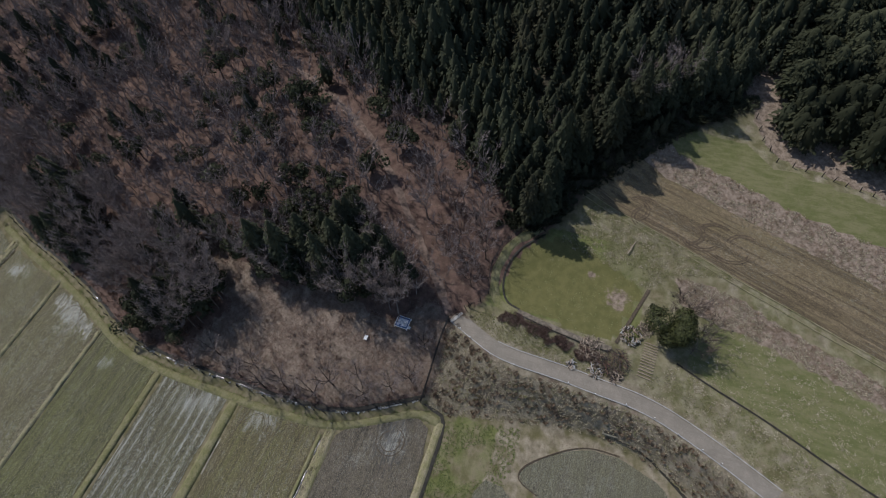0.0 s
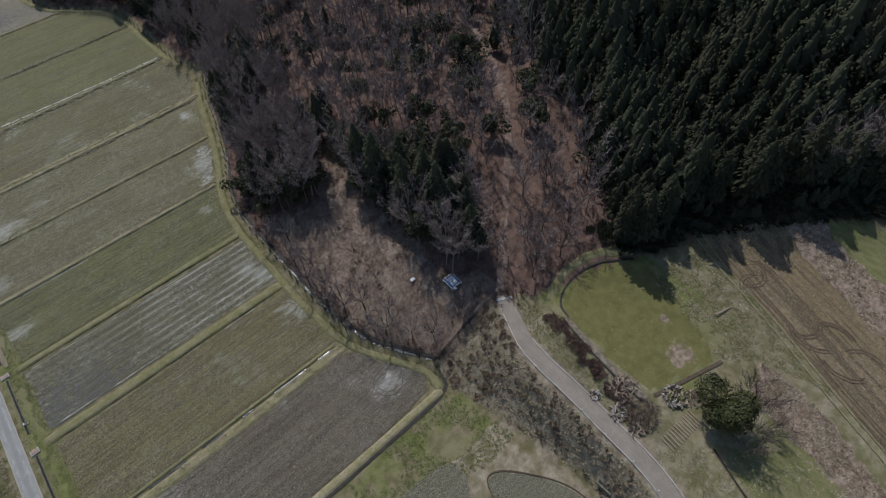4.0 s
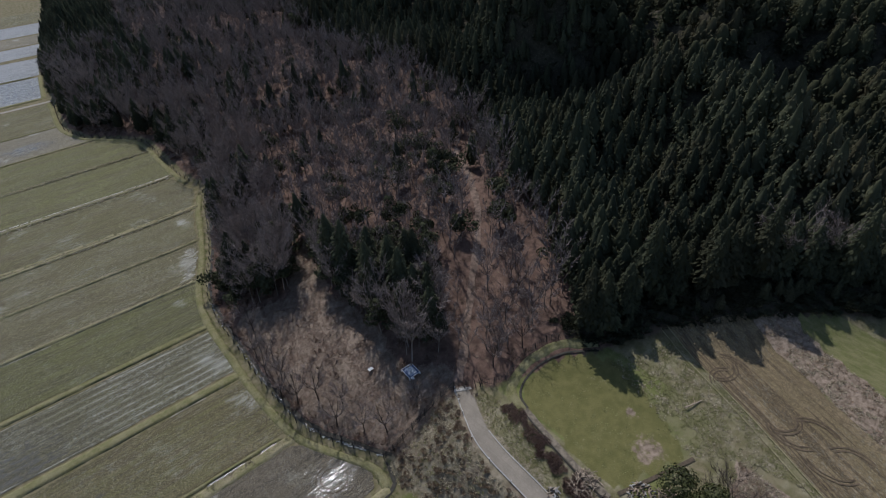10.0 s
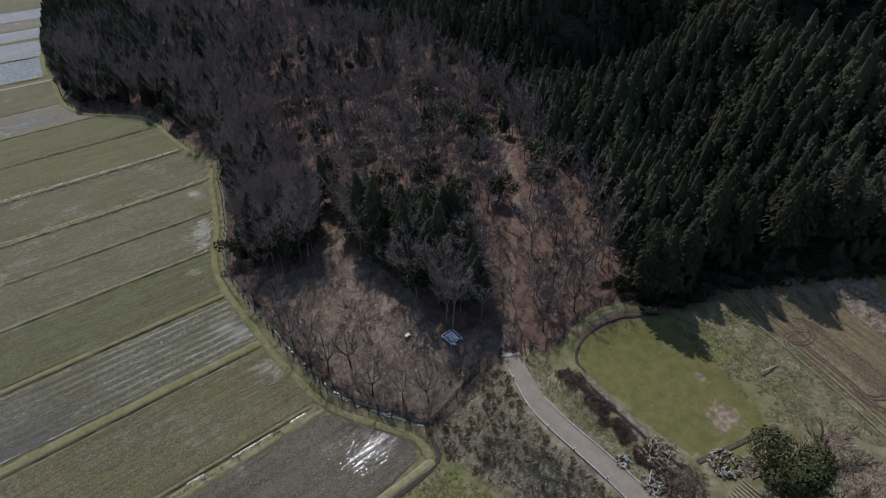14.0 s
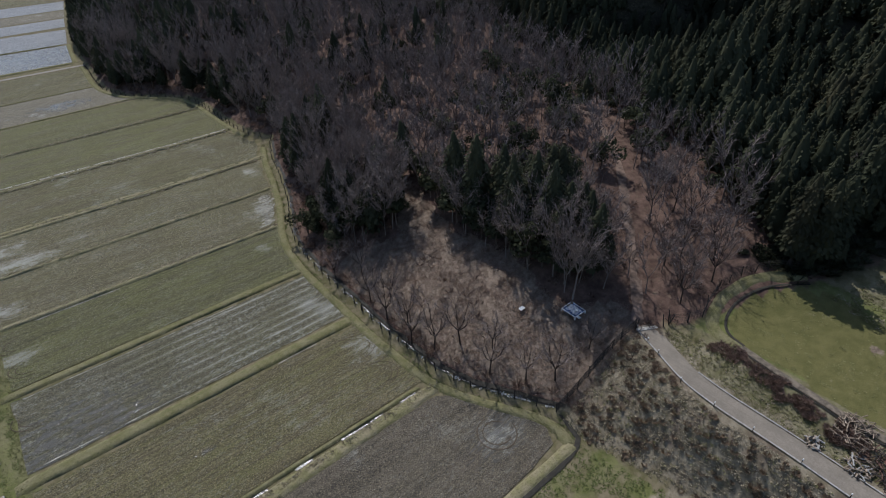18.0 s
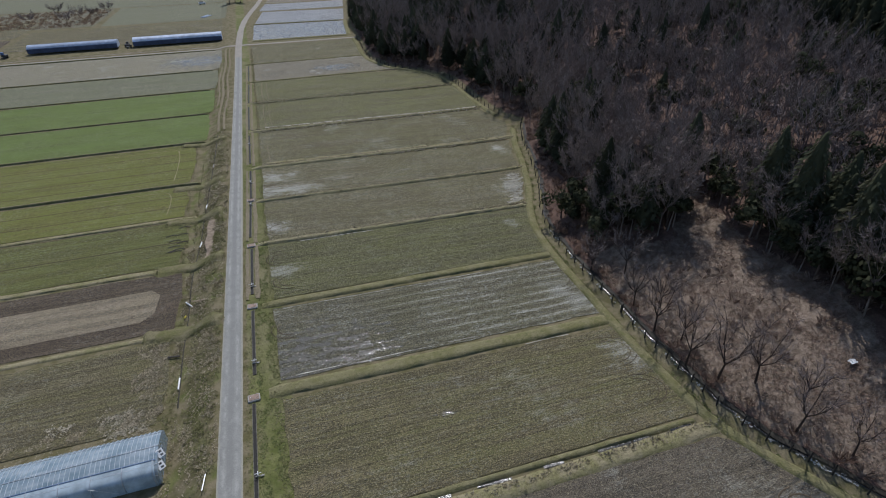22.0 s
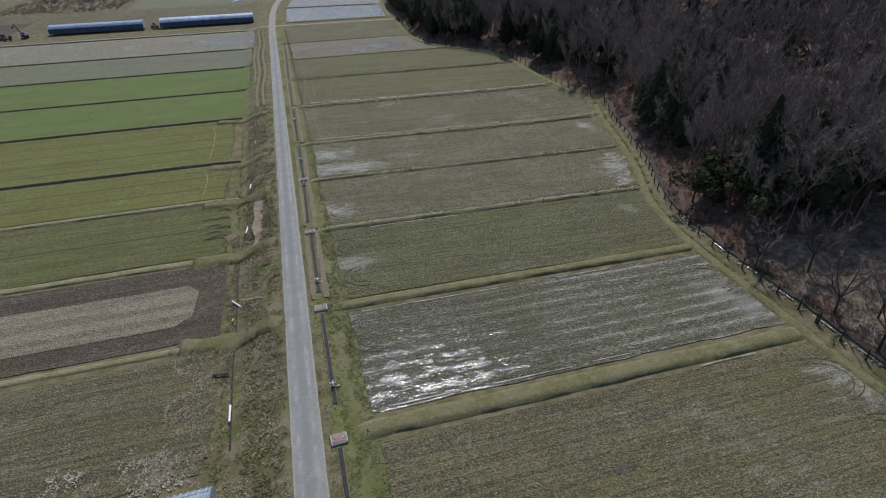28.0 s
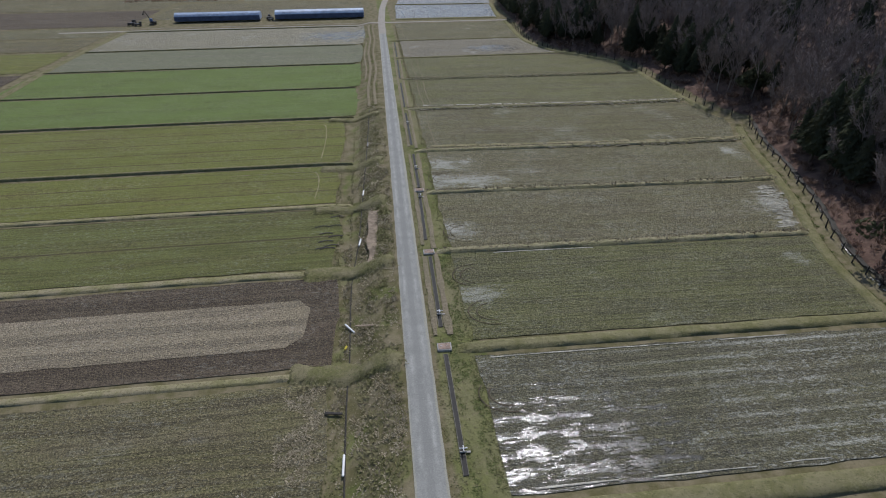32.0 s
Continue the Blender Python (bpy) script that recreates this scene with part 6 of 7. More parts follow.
fence("net_fence", along([(85.4, 18.2), (87.0, 16.0), (89.2, 14.9), (91.6, 15.6), (95, 16.0), (99.8, 14.9), (103.6, 12.6), (107, 9)], 2.3, 6), "dark wire fence round the head of the terrace", 1.8, 5, r=0.08, mesh_step=0.4, lean=9, wire=0.025)
fence("bank_fence", along([(149.5, -31.0), (140.3, -33.6), (135.2, -37.0), (133.6, -45.5), (130.2, -58.0), (120, -92)], 2.8, 7), "dark wire fence below the eastern wood", 1.4, 4, lean=8)


def gate():
    ob = thing("gate", 82.95, 19.75, hz(82.95, 19.75), "dark leaning gate posts at the head of the lane", "gate")
    for dx, dy, tilt in ((-1.5, 1.25, 6), (1.75, -1.35, -8), (2.35, -1.8, 12), (3.0, -1.7, -14)):
        o = part("gate_post", tube_bm([(0, 0, -0.3), (0, 0, 2.3)], [0.09, 0.07], 7), M_POST, ob)
        o.matrix_basis = pose(dx, dy, hz(82.95 + dx, 19.75 + dy) - hz(82.95, 19.75), tilt, tilt * 0.5, 0)
    part("sill", box_bm((3.7, 0.6, 0.16), (0.0, 0.0, 0.08), turn=-0.53, bevel=0.02), M_CONC, ob, "pale concrete sill")
    part("brace", tube_bm([(1.75, -1.35, 1.9), (3.0, -1.7, 0.4)], 0.05, 6), M_POST, ob)
    part("brace", tube_bm([(2.35, -1.8, 2.0), (4.3, -2.8, 0.5)], 0.05, 6), M_POST, ob)
    return ob


gate()

# ---- lane edge: kerb and marker posts ----
_side = []
for (ax, ay), (bx, by) in zip(LANE[:12], LANE[1:13]):
    d = Vector((bx - ax, by - ay)).normalized()
    _side.append(((ax + d.y * 1.55, ay - d.x * 1.55), (ax - d.y * 1.55, ay + d.x * 1.55)))
ribbon("kerb", [s[0] for s in _side], 0.10, M_CONC, "pale concrete kerb along the lane", "kerb", lift=0.16, step=1.0)
ribbon("kerb", [s[1] for s in _side[2:]], 0.09, M_CONC, "pale broken kerb along the lane bank", "kerb", lift=0.13, step=1.0, ragged=0.3)


def marker():
    ob = thing("marker_post", 0, 0, 0, "short white-topped marker post beside the lane", "marker post", "lane markers")
    post = part("post", tube_bm([(0, 0, -0.2), (0, 0, 0.62)], 0.05, 7), M_POST, ob)
    part("cap", tube_bm([(0, 0, 0.62), (0, 0, 0.82)], 0.07, 7), M_WHITE, post, "white cap")
    return ob


repeat(marker, [(x, y, hz(x, y) + 0.05, 0) for x, y in along([(s[0][0] - 0.1, s[0][1]) for s in _side], 4.0, 8)][:13])

# ---- things in the clearing ----
M_PALEBLUE = plain("faded_sheet", (0.50, 0.53, 0.58), 0.5, 1.5, 0.3)
tray = thing("collapsed_canopy", 78.7, 30.3, hz(78.7, 30.3) + 0.1, "collapsed white square frame with crumpled blue sheet on the ground", "canopy frame", turn=-3)
for a, b in (((-1.2, -1.4), (1.2, -1.4)), ((1.2, -1.4), (1.2, 1.4)), ((1.2, 1.4), (-1.2, 1.4)), ((-1.2, 1.4), (-1.2, -1.4))):
    part("frame_bar", box_bm((math.hypot(b[0] - a[0], b[1] - a[1]), 0.11, 0.11), ((a[0] + b[0]) / 2, (a[1] + b[1]) / 2, 0.45), turn=math.atan2(b[1] - a[1], b[0] - a[0]), bevel=0.03), M_WHITE, tray)
for sx in (-1.2, 1.2):
    for sy in (-1.4, 1.4):
        part("leg", box_bm((0.14, 0.14, 0.6), (sx, sy, 0.15)), M_WHITE, tray)


def crumple(w, d, n, lift, seed, rough):
    bm = bmesh.new()
    bmesh.ops.create_grid(bm, x_segments=n, y_segments=n, size=0.5)
    for v in bm.verts:
        v.co = Vector((v.co.x * w, v.co.y * d, lift + rough * noise.noise(Vector((v.co.x * 4 + seed, v.co.y * 4, seed))) + 0.5 * rough * noise.noise(Vector((v.co.x * 11, v.co.y * 11, seed)))))
    bmesh.ops.solidify(bm, geom=bm.faces[:], thickness=0.02)
    return bm


part("sheet", crumple(2.3, 2.7, 14, 0.30, 3.0, 0.35), M_BLUE, tray, "crumpled blue sheet")
part("sheet", crumple(1.7, 2.2, 12, 0.44, 21.0, 0.35), M_PALEBLUE, tray, "faded pale sheet")
part("sheet", crumple(1.2, 1.5, 12, 0.56, 8.0, 0.6), M_WHITE, tray, "crumpled white sheet")
part("sheet", crumple(0.7, 1.6, 10, 0.62, 14.0, 0.4), M_STEEL, tray, "grey folded sheet")
part("flap", box_bm((0.7, 0.6, 0.08), (-0.7, -1.7, 0.35), tilt=0.3, bevel=0.02), M_WHITE, tray)
bag = thing("white_bag", 73.6, 36.6, hz(73.6, 36.6) + 0.1, "crumpled white plastic bag on dry grass", "bag")
part("sheet", crumple(1.0, 0.7, 9, 0.22, 5.0, 0.22), M_WHITE, bag)
part("fold", crumple(0.5, 0.7, 7, 0.28, 9.0, 0.2), M_WHITE, bag)


# ---- wood heaps by the lane ----
def log_heap(name, x, y, n, rad, ln, thick, label, mats, seed, high=1.0):
    g = random.Random(seed)
    ob = thing(name, x, y, hz(x, y), label, "wood heap")
    for i in range(n):
        a, q = g.uniform(0, 6.28), rad * math.sqrt(g.random())
        l, t = g.uniform(0.6, 1.2) * ln, g.uniform(0.6, 1.3) * thick
        cx, cy = q * math.cos(a), q * math.sin(a)
        cz = hz(x + cx, y + cy) - hz(x, y) + g.uniform(0.1, 1.0) * high * (1 - 0.7 * q / rad) + 0.1
        b = g.uniform(0, 3.14)
        dx, dy, dz = math.cos(b) * l / 2, math.sin(b) * l / 2, g.uniform(-0.2, 0.2) * l
        bend = (cx + g.uniform(-0.1, 0.1) * l, cy + g.uniform(-0.1, 0.1) * l, cz + 0.05)
        part("log", tube_bm([(cx - dx, cy - dy, cz - dz / 2), bend, (cx + dx, cy + dy, cz + dz / 2)], [t, t * 0.9, t * 0.7], 6), g.choice(mats), ob)
    return ob


log_heap("log_pile", 87.6, -13.6, 130, 2.1, 0.6, 0.09, "round heap of short grey split logs", [M_LOG, M_CONC, M_POST, M_WOOD], 1, 1.3)
log_heap("brush_pile", 83.2, -7.0, 110, 2.2, 1.3, 0.06, "heap of pale felled branches on the bank", [M_LOG, M_WOOD, M_LOG, M_BARK], 2, 0.7)
log_heap("brush_pile", 81.6, -11.6, 170, 2.6, 1.4, 0.05, "heap of dark brushwood and sticks by the lane", [M_BARK, M_POST, M_BARK, M_REDWOOD], 3, 1.1)
log_heap("log_pile", 79.5, -4.2, 40, 0.9, 0.8, 0.09, "small heap of grey cut wood by the lane", [M_CONC, M_LOG, M_POST], 4, 0.6)
log_heap("log_pile", 79.6, -8.8, 70, 1.5, 0.9, 0.08, "row of cut logs lying by the lane", [M_LOG, M_WOOD, M_POST, M_CONC], 6, 0.6)
log_heap("log_pile", 79.4, -12.4, 50, 1.3, 0.9, 0.08, "cut logs stacked beside the lane", [M_LOG, M_WOOD, M_POST], 7, 0.5)
log_heap("brush_pile", 90.0, -16.2, 40, 1.6, 1.6, 0.07, "tangle of dry branches beside the tree", [M_WOOD, M_BARK], 5, 0.8)
fallen = thing("fallen_log", 106.7, -10.8, hz(106.7, -10.8) + 0.2, "pale fallen log lying in short grass", "log")
part("trunk", tube_bm([(-1.6, 0.6, 0.1), (0, 0, 0.14), (1.7, -0.5, 0.1)], [0.13, 0.12, 0.07], 8), M_LOG, fallen)
part("branch", tube_bm([(0.2, 0, 0.14), (0.9, 0.7, 0.3)], [0.06, 0.02], 6), M_LOG, fallen)
for k in range(13):
    k2 = k / 12
    px, py = 80.6 + 6.4 * k2, -17.2 - 0.4 * k2
    st = thing("ramp_rib", px, py, hz(px, py) + 0.06, "low pale timber rib across a grassy ramp", "timber rib", "ramp ribs", turn=-8)
    part("rib", box_bm((0.16, 2.6, 0.12), (0, 0, 0.05), bevel=0.02), M_WOOD, st)
culvert = thing("culvert_head", 70.6, -14.0, hz(70.6, -14.0) + 0.1, "dark concrete culvert head in dry grass", "culvert")
part("slab", box_bm((0.9, 2.8, 0.35), (0, 0, 0.2), bevel=0.03), M_OLDCONC, culvert)
part("opening", box_bm((0.5, 2.3, 0.06), (0.1, 0, 0.40), bevel=0.01), M_DARK, culvert)

# ---- single trees ----
lone = tree_thing("lone_evergreen", pole_arrays(7.5, 0.28), blob_arrays(201, 8.2, 4.5, 11000, 0.2), M_BARK, M_LONE, "round bushy evergreen tree standing beside the lane bank", "tree", "")
lone.matrix_basis = pose(88.6, -20.4, hz(88.6, -20.4))
stump = tree_thing("ivy_stump", pole_arrays(4.6, 0.3), blob_arrays(202, 5.2, 1.5, 900, 0.2), M_BARK, M_BROAD, "ivy-covered dead stump beside the evergreen", "tree", "")
stump.matrix_basis = pose(92.6, -17.2, hz(92.6, -17.2))
for i, (x, y, h, s) in enumerate([(91.5, -24.5, 7.0, 3.2), (95, -22.5, 6.0, 2.8), (88, -25, 5.0, 2.6)]):
    t = tree_thing("bare_sapling", *bare_arrays(210 + i, h, s * 1.3, 5, 5, 6, 4, width=0.03), M_BARK, M_BARK, "leafless spreading sapling beside the evergreen", "tree", "bare saplings")
    t.matrix_basis = pose(x, y, hz(x, y))
for i, (x, y, h, s, a) in enumerate([(59.4, 60.0, 7.0, 2.2, 10), (58.8, 54.0, 8.0, 2.4, 60), (58.5, 46.8, 8.5, 2.4, 120), (60.0, 42.8, 9.0, 2.6, 200), (63.2, 40.0, 8.5, 2.5, 260), (63.0, 33.2, 8.0, 2.4, 320), (69.0, 25.4, 7.5, 2.4, 30),
                                     (66.0, 28.5, 6.5, 2.0, 80), (60.5, 50.5, 6.5, 2.0, 140), (61.8, 57.0, 6.0, 2.0, 190), (62.0, 66.5, 7.5, 2.6, 240), (58.6, 71, 6.0, 2.0, 300), (75.5, 24.6, 5.5, 1.9, 15), (66.0, 35.6, 6.0, 1.9, 95)]):
    t = tree_thing("clearing_tree", *bare_arrays(230 + i, h * 1.1, s * 1.15, 5, 5, 6, 4, 0.034, 0.3, 0.018), M_DARKBARK, M_TWIG, "leafless forked tree in the dry clearing by the fence", "tree", "trees by the fence")
    t.matrix_basis = pose(x, y, hz(x, y), 0, 0, a)
for i, (x, y, h, s) in enumerate([(140, -7.0, 12, 5.0), (147.5, -13, 11, 4.6), (123.5, 9.5, 10, 2.8), (89.6, 18.8, 8, 2.6), (92.4, 20.6, 7, 2.4), (94.6, 24.8, 8, 2.8), (107, 31, 8, 2.8), (96, 17.5, 9, 3.0), (100, 19.5, 8, 3.0), (98, 24, 9, 3.0), (103, 21.5, 8, 2.8), (105, 27, 9, 3.2)]):
    t = tree_thing("bare_tree", *(bare_arrays(260 + i, h, s, 5, 5, 8, 5, width=0.026) if i < 2 else bare_arrays(260 + i, h, s, 5, 5, 5, 3, 0.03, 0.3, 0.02)), M_SUNLITBARK if i < 2 else M_DARKBARK, M_TWIG, "large leafless pale tree at the edge of the cedars" if i < 2 else "leafless tree on the brown bank above the gate", "tree", "bare edge trees")
    t.matrix_basis = pose(x, y, hz(x, y))
for i, (x, y, h, s) in enumerate([(-88, 408, 7, 4.5), (-80, 411, 6, 4), (-104, 430, 7, 4.5), (-92, 396, 6, 4), (-76, 428, 7, 4.5), (-112, 400, 6, 4)]):
    t = tree_thing("far_bare_tree", *bare_arrays(280 + i, h, s, 5, 4, 6, 4, width=0.06), M_BARK, M_TWIG, "distant leafless tree among fields", "tree", "far field trees")
    t.matrix_basis = pose(x, y, float(valley(x, y)))


for i, (x, y, h) in enumerate([(-1.5, 436, 9), (5.5, 440, 8), (2.0, 444, 9.5)]):
    t = tree_thing("far_evergreen", pole_arrays(h, 0.25), blob_arrays(300 + i, h, 4.2, 500, 0.6), M_BARK, M_BROAD, "dark evergreen tree beside the far track", "tree", "far evergreens")
    t.matrix_basis = pose(x, y, float(valley(x, y)))


# ---- undergrowth and grass ----
def clumps(name, x, y, z, n, rad, hgt, wid, mat, label, category, seed, droop=0.6):
    """Tufts of thin blades or twigs at the given spots, in one mesh."""
    g = np.random.RandomState(seed)
    c = len(x)
    bx = np.repeat(np.asarray(x), n)
    by = np.repeat(np.asarray(y), n)
    bz = np.repeat(np.asarray(z), n)
    s = np.repeat(g.uniform(0.55, 1.25, c), n)
    a = g.uniform(0, 6.283, c * n)
    r0, r1 = g.uniform(0, 0.35, c * n) * rad * s, g.uniform(0.5, 1.0, c * n) * rad * s
    h = hgt * s * g.uniform(0.45, 1.0, c * n) * (1 - droop * 0.5 * (r1 / (rad * s)))
    p = np.stack([bx + np.cos(a) * r0, by + np.sin(a) * r0, bz - 0.05], 1)
    q = np.stack([bx + np.cos(a) * r1, by + np.sin(a) * r1, bz + h], 1)
    u = np.stack([-np.sin(a + g.uniform(-1, 1, c * n)), np.cos(a), 0 * a], 1) * wid * g.uniform(0.6, 1.4, c * n)[:, None]
    m = p * 0.45 + q * 0.55 + np.stack([0 * a, 0 * a, h * 0.15], 1)
    v = np.concatenate([p, m + u, q, m - u], 0)
    k = np.arange(c * n)
    t = c * n
    f = np.concatenate([np.stack([k, k + t, k + 2 * t], 1), np.stack([k, k + 2 * t, k + 3 * t], 1)], 0)
    return tagged(new(name, mesh_np(name, v, f, mat)), label, category, kind="stuff")


def spots(n, x0, x1, y0, y1, test, seed):
    g = np.random.RandomState(seed)
    x, y = g.uniform(x0, x1, n * 6), g.uniform(y0, y1, n * 6)
    k = test(x, y)
    return x[k][:n], y[k][:n]


def scrub_zone(x, y):
    lx = np.interp(y, LANE[::-1, 1], LANE[::-1, 0])
    return (x > edge_x(y) + 0.6) & (x < lx - 2.4) & (y < 21)


HEDGE = np.array([(85.2, 10.4), (84.2, 5), (83.2, 0), (82.3, -4.5), (81.6, -8)], float)


def lane_bank(x, y):
    return (line_gap(x, y, HEDGE)[0] < 0.95 + 0.5 * np.sin(y * 1.3) * np.sin(y * 0.57 + 1)) & (np.sin(x * 1.7 + y * 0.9) + np.sin(y * 1.9 - x) > -1.3)


x, y = spots(270, 60, 84, -40, 21, scrub_zone, 1)
clumps("withered_shrubs", x, y, height(x, y), 110, 0.66, 0.5, 0.028, M_SHRUB, "withered brown shrubs covering the steep bank", "shrubs", 2)
x, y = spots(3600, 60, 84, -40, 21, scrub_zone, 3)
clumps("bank_grass", x, y, height(x, y), 11, 0.5, 0.22, 0.036, M_LITTERDRY, "dry tufts of grass on the steep bank", "grass", 4)
x, y = spots(520, 60, 84, -40, 21, scrub_zone, 23)
clumps("bank_weeds", x, y, height(x, y), 12, 0.5, 0.18, 0.04, M_GRASS, "green weeds on the steep bank", "weeds", 24)
x, y = spots(1500, 40, 69, 2, 17, lambda x, y: (x < edge_x(y) - 0.5) & (np.sin(x * 0.5 + 1) + np.sin(y * 0.6 + x * 0.2) > -0.5), 61)
clumps("meadow_tufts", x, y, valley(x, y), 9, 0.35, 0.16, 0.05, M_MEADOW, "fresh green grass tufts below the bank", "grass", 63)
LANESIDE = np.array([(78.5, -16), (84.2, -22.4), (81.6, -28.2), (78.0, -38), (72.6, -49.4), (69.6, -57), (61, -56), (69.2, -40), (74.4, -28.6)], float)
for n, mat, words in ((1700, M_LITTERDRY, "flattened dry grass beside the lane"), (1900, M_GRASS, "short uneven grass beside the lane")):
    x, y = spots(n, 60, 86, -58, -15, lambda x, y: inside(x, y, LANESIDE), n)
    k = np.array([noise.noise(Vector((a * 0.4, b * 0.4, n))) for a, b in zip(x, y)]) > -0.1
    clumps("laneside_grass", x[k], y[k], height(x[k], y[k]), 8, 0.4, 0.09, 0.045, mat, words, "grass", n + 3, droop=0.8)
MARGIN = lambda x, y: (x > np.interp(y, LANE[::-1, 1], LANE[::-1, 0]) + 1.7) & (line_gap(x, y, HEDGE)[0] > 0.7) & (x < np.interp(y, HEDGE[::-1, 1], HEDGE[::-1, 0]))
x, y = spots(900, 77, 88, -9, 17, MARGIN, 65)
clumps("margin_grass", x, y, height(x, y), 9, 0.35, 0.14, 0.045, M_GRASS, "uneven green grass between lane and hedge", "grass", 66)
x, y = spots(420, 77, 88, -9, 17, MARGIN, 67)
clumps("margin_straw", x, y, height(x, y), 9, 0.35, 0.12, 0.045, M_LITTERDRY, "dry grass between lane and hedge", "grass", 68)
x, y = spots(260, 78, 86, -12, 12, lane_bank, 5)
clumps("bramble_hedge", x, y, height(x, y), 44, 0.75, 0.6, 0.03, M_BRUSH, "red-brown bramble hedge below the terrace rim", "brambles", 6)
CL = lambda x, y: inside(x, y, CLEAR) & (x > edge_x(y) + 2.2)
x, y = spots(14000, 55, 86, 20, 82, CL, 7)
clumps("clearing_grass", x, y, height(x, y), 6, 0.5, 0.26, 0.028, M_CLEARGRASS, "tall dry grass over the clearing", "grass", 8)
x, y = spots(110, 55, 86, 20, 82, lambda x, y: CL(x, y) & (np.hypot(x - 73, (y - 36) * 0.7) > 4.5), 9)
clumps("clearing_brush", x, y, height(x, y), 22, 1.1, 1.5, 0.018, M_REDTWIG, "grey-brown brush in the clearing", "brush", 10)
EB = lambda x, y: (x > edge_x(y) + 1.8) & (x < edge_x(y) + 9) & ~(inside(x, y, CLEAR) & (x > edge_x(y) + 3.2))
x, y = spots(520, 55, 92, 20, 290, EB, 11)
clumps("edge_brush", x, y, height(x, y), 36, 1.0, 1.5, 0.03, M_BRUSH, "red-brown brush along the wood edge", "brush", 12)
WB = lambda x, y: (x > edge_x(y) + 7) & ~inside(x, y, CLEAR) & ((y - 12) * 1.0 > -(x - 96) * 0.2)
x, y = spots(1300, 62, 150, 14, 230, WB, 13)
clumps("wood_undergrowth", x, y, height(x, y), 22, 0.9, 1.2, 0.035, M_UNDER, "brown undergrowth on the wood floor", "undergrowth", 14)


def strip_spots(lines, n, wide, seed):
    g = np.random.RandomState(seed)
    seg = [(a, b) for line in lines for a, b in zip(line[:-1], line[1:])]
    ln = np.array([math.hypot(b[0] - a[0], b[1] - a[1]) for a, b in seg])
    k = g.choice(len(seg), n, p=ln / ln.sum())
    t = g.rand(n)
    a, b = np.array([s[0] for s in seg])[k], np.array([s[1] for s in seg])[k]
    p = a + (b - a) * t[:, None] + g.normal(0, wide, (n, 2))
    return p[:, 0], p[:, 1]


WEEDY = np.array([(104.5, 4), (116, -2), (110, -19.5), (105, -31), (103.2, -20.6), (98.5, -15), (101, -9)], float)
STRAWY = np.array(PALE_S[:5] + PALE_N[:5][::-1], float)
BANKY = np.array(DRY_BANK, float)
for poly, n, mat, hgt, label in ((WEEDY, 2600, M_GRASS, 0.16, "low green weeds on the terrace"), (WEEDY, 1500, M_LITTERDRY, 0.16, "dry weed tufts on the terrace"), (STRAWY, 2600, M_LITTERDRY, 0.22, "flattened straw along the tilled strip"), (STRAWY, 1200, M_SHRUB, 0.25, "brown dead weeds along the tilled strip"), (BANKY, 2200, M_LITTERDRY, 0.22, "dry grass on the terrace bank"), (BANKY, 1200, M_SHRUB, 0.25, "brown dead weeds on the terrace bank"), (np.array(LAWN), 420, M_GRASS, 0.07, "short uneven lawn grass"), (np.array(CROP), 2400, M_LITTERDRY, 0.07, "pale straw bits among the young crop"), (np.array(CROP), 2600, M_GRASS, 0.08, "low tufts of young crop")):
    x, y = spots(n, poly[:, 0].min(), poly[:, 0].max(), poly[:, 1].min(), poly[:, 1].max(), lambda x, y: inside(x, y, poly), n)
    k = np.array([noise.noise(Vector((a * 0.35, b * 0.35, n))) + 0.5 * noise.noise(Vector((a * 1.1, b * 1.1, n))) for a, b in zip(x, y)]) > -0.12
    clumps("terrace_weeds", x[k], y[k], height(x[k], y[k]), 7, 0.42, hgt, 0.05, mat, label, "weeds", n + 1, droop=0.8)
x, y = spots(2600, 112, 235, -20, 130, lambda x, y: zones(x, y)[3], 45)
clumps("cedar_floor_shrubs", x, y, height(x, y), 9, 1.9, 1.6, 0.32, M_CEDAR, "dark evergreen shrubs on the cedar floor", "shrubs", 46)
SHADE = lambda x, y: line_gap(x, y, WOOD)[0] < 9
x, y = spots(900, 104, 152, -32, 18, SHADE, 41)
k = line_gap(x, y, WOOD)[1] > 0
clumps("edge_shrubs", x[k], y[k], height(x[k], y[k]), 34, 1.6, 1.1, 0.13, M_CEDAR, "dark evergreen shrubs under the cedar edge", "shrubs", 42)
# pale flecks: sun glints and foam on the stream, modelled as light-coloured bits
g = np.random.RandomState(77)
y = np.concatenate([g.uniform(23, 38, 150), g.uniform(42, 86, 130)])
y = y[np.sin(y * 0.7) + np.sin(y * 1.9 + 1) > -0.6]
x = edge_x(y) + 1.0 + g.normal(0, 0.12, len(y))
clumps("stream_stones", x, y, height(x, y) + 0.12, 6, 0.16, 0.07, 0.09, plain("pale_glint_fleck", (0.56, 0.56, 0.54), 0.6, 2.0, 0.25), "pale flecks standing for sun glints and foam along the stream", "stones", 43, droop=0.9)
x, y = np.random.RandomState(91).uniform((-138, 384), (-77, 450), (620, 2)).T
clumps("far_scrub", x, y, valley(x, y), 16, 1.3, 1.5, 0.09, M_SHRUB, "brown scrub on a distant waste field", "scrub", 92)
x, y = np.concatenate([np.random.RandomState(93).uniform((-60, 61.6), (-11, 63.0), (1200, 2)), np.random.RandomState(94).uniform((-13.5, 61.6), (-9.2, 77), (800, 2))]).T
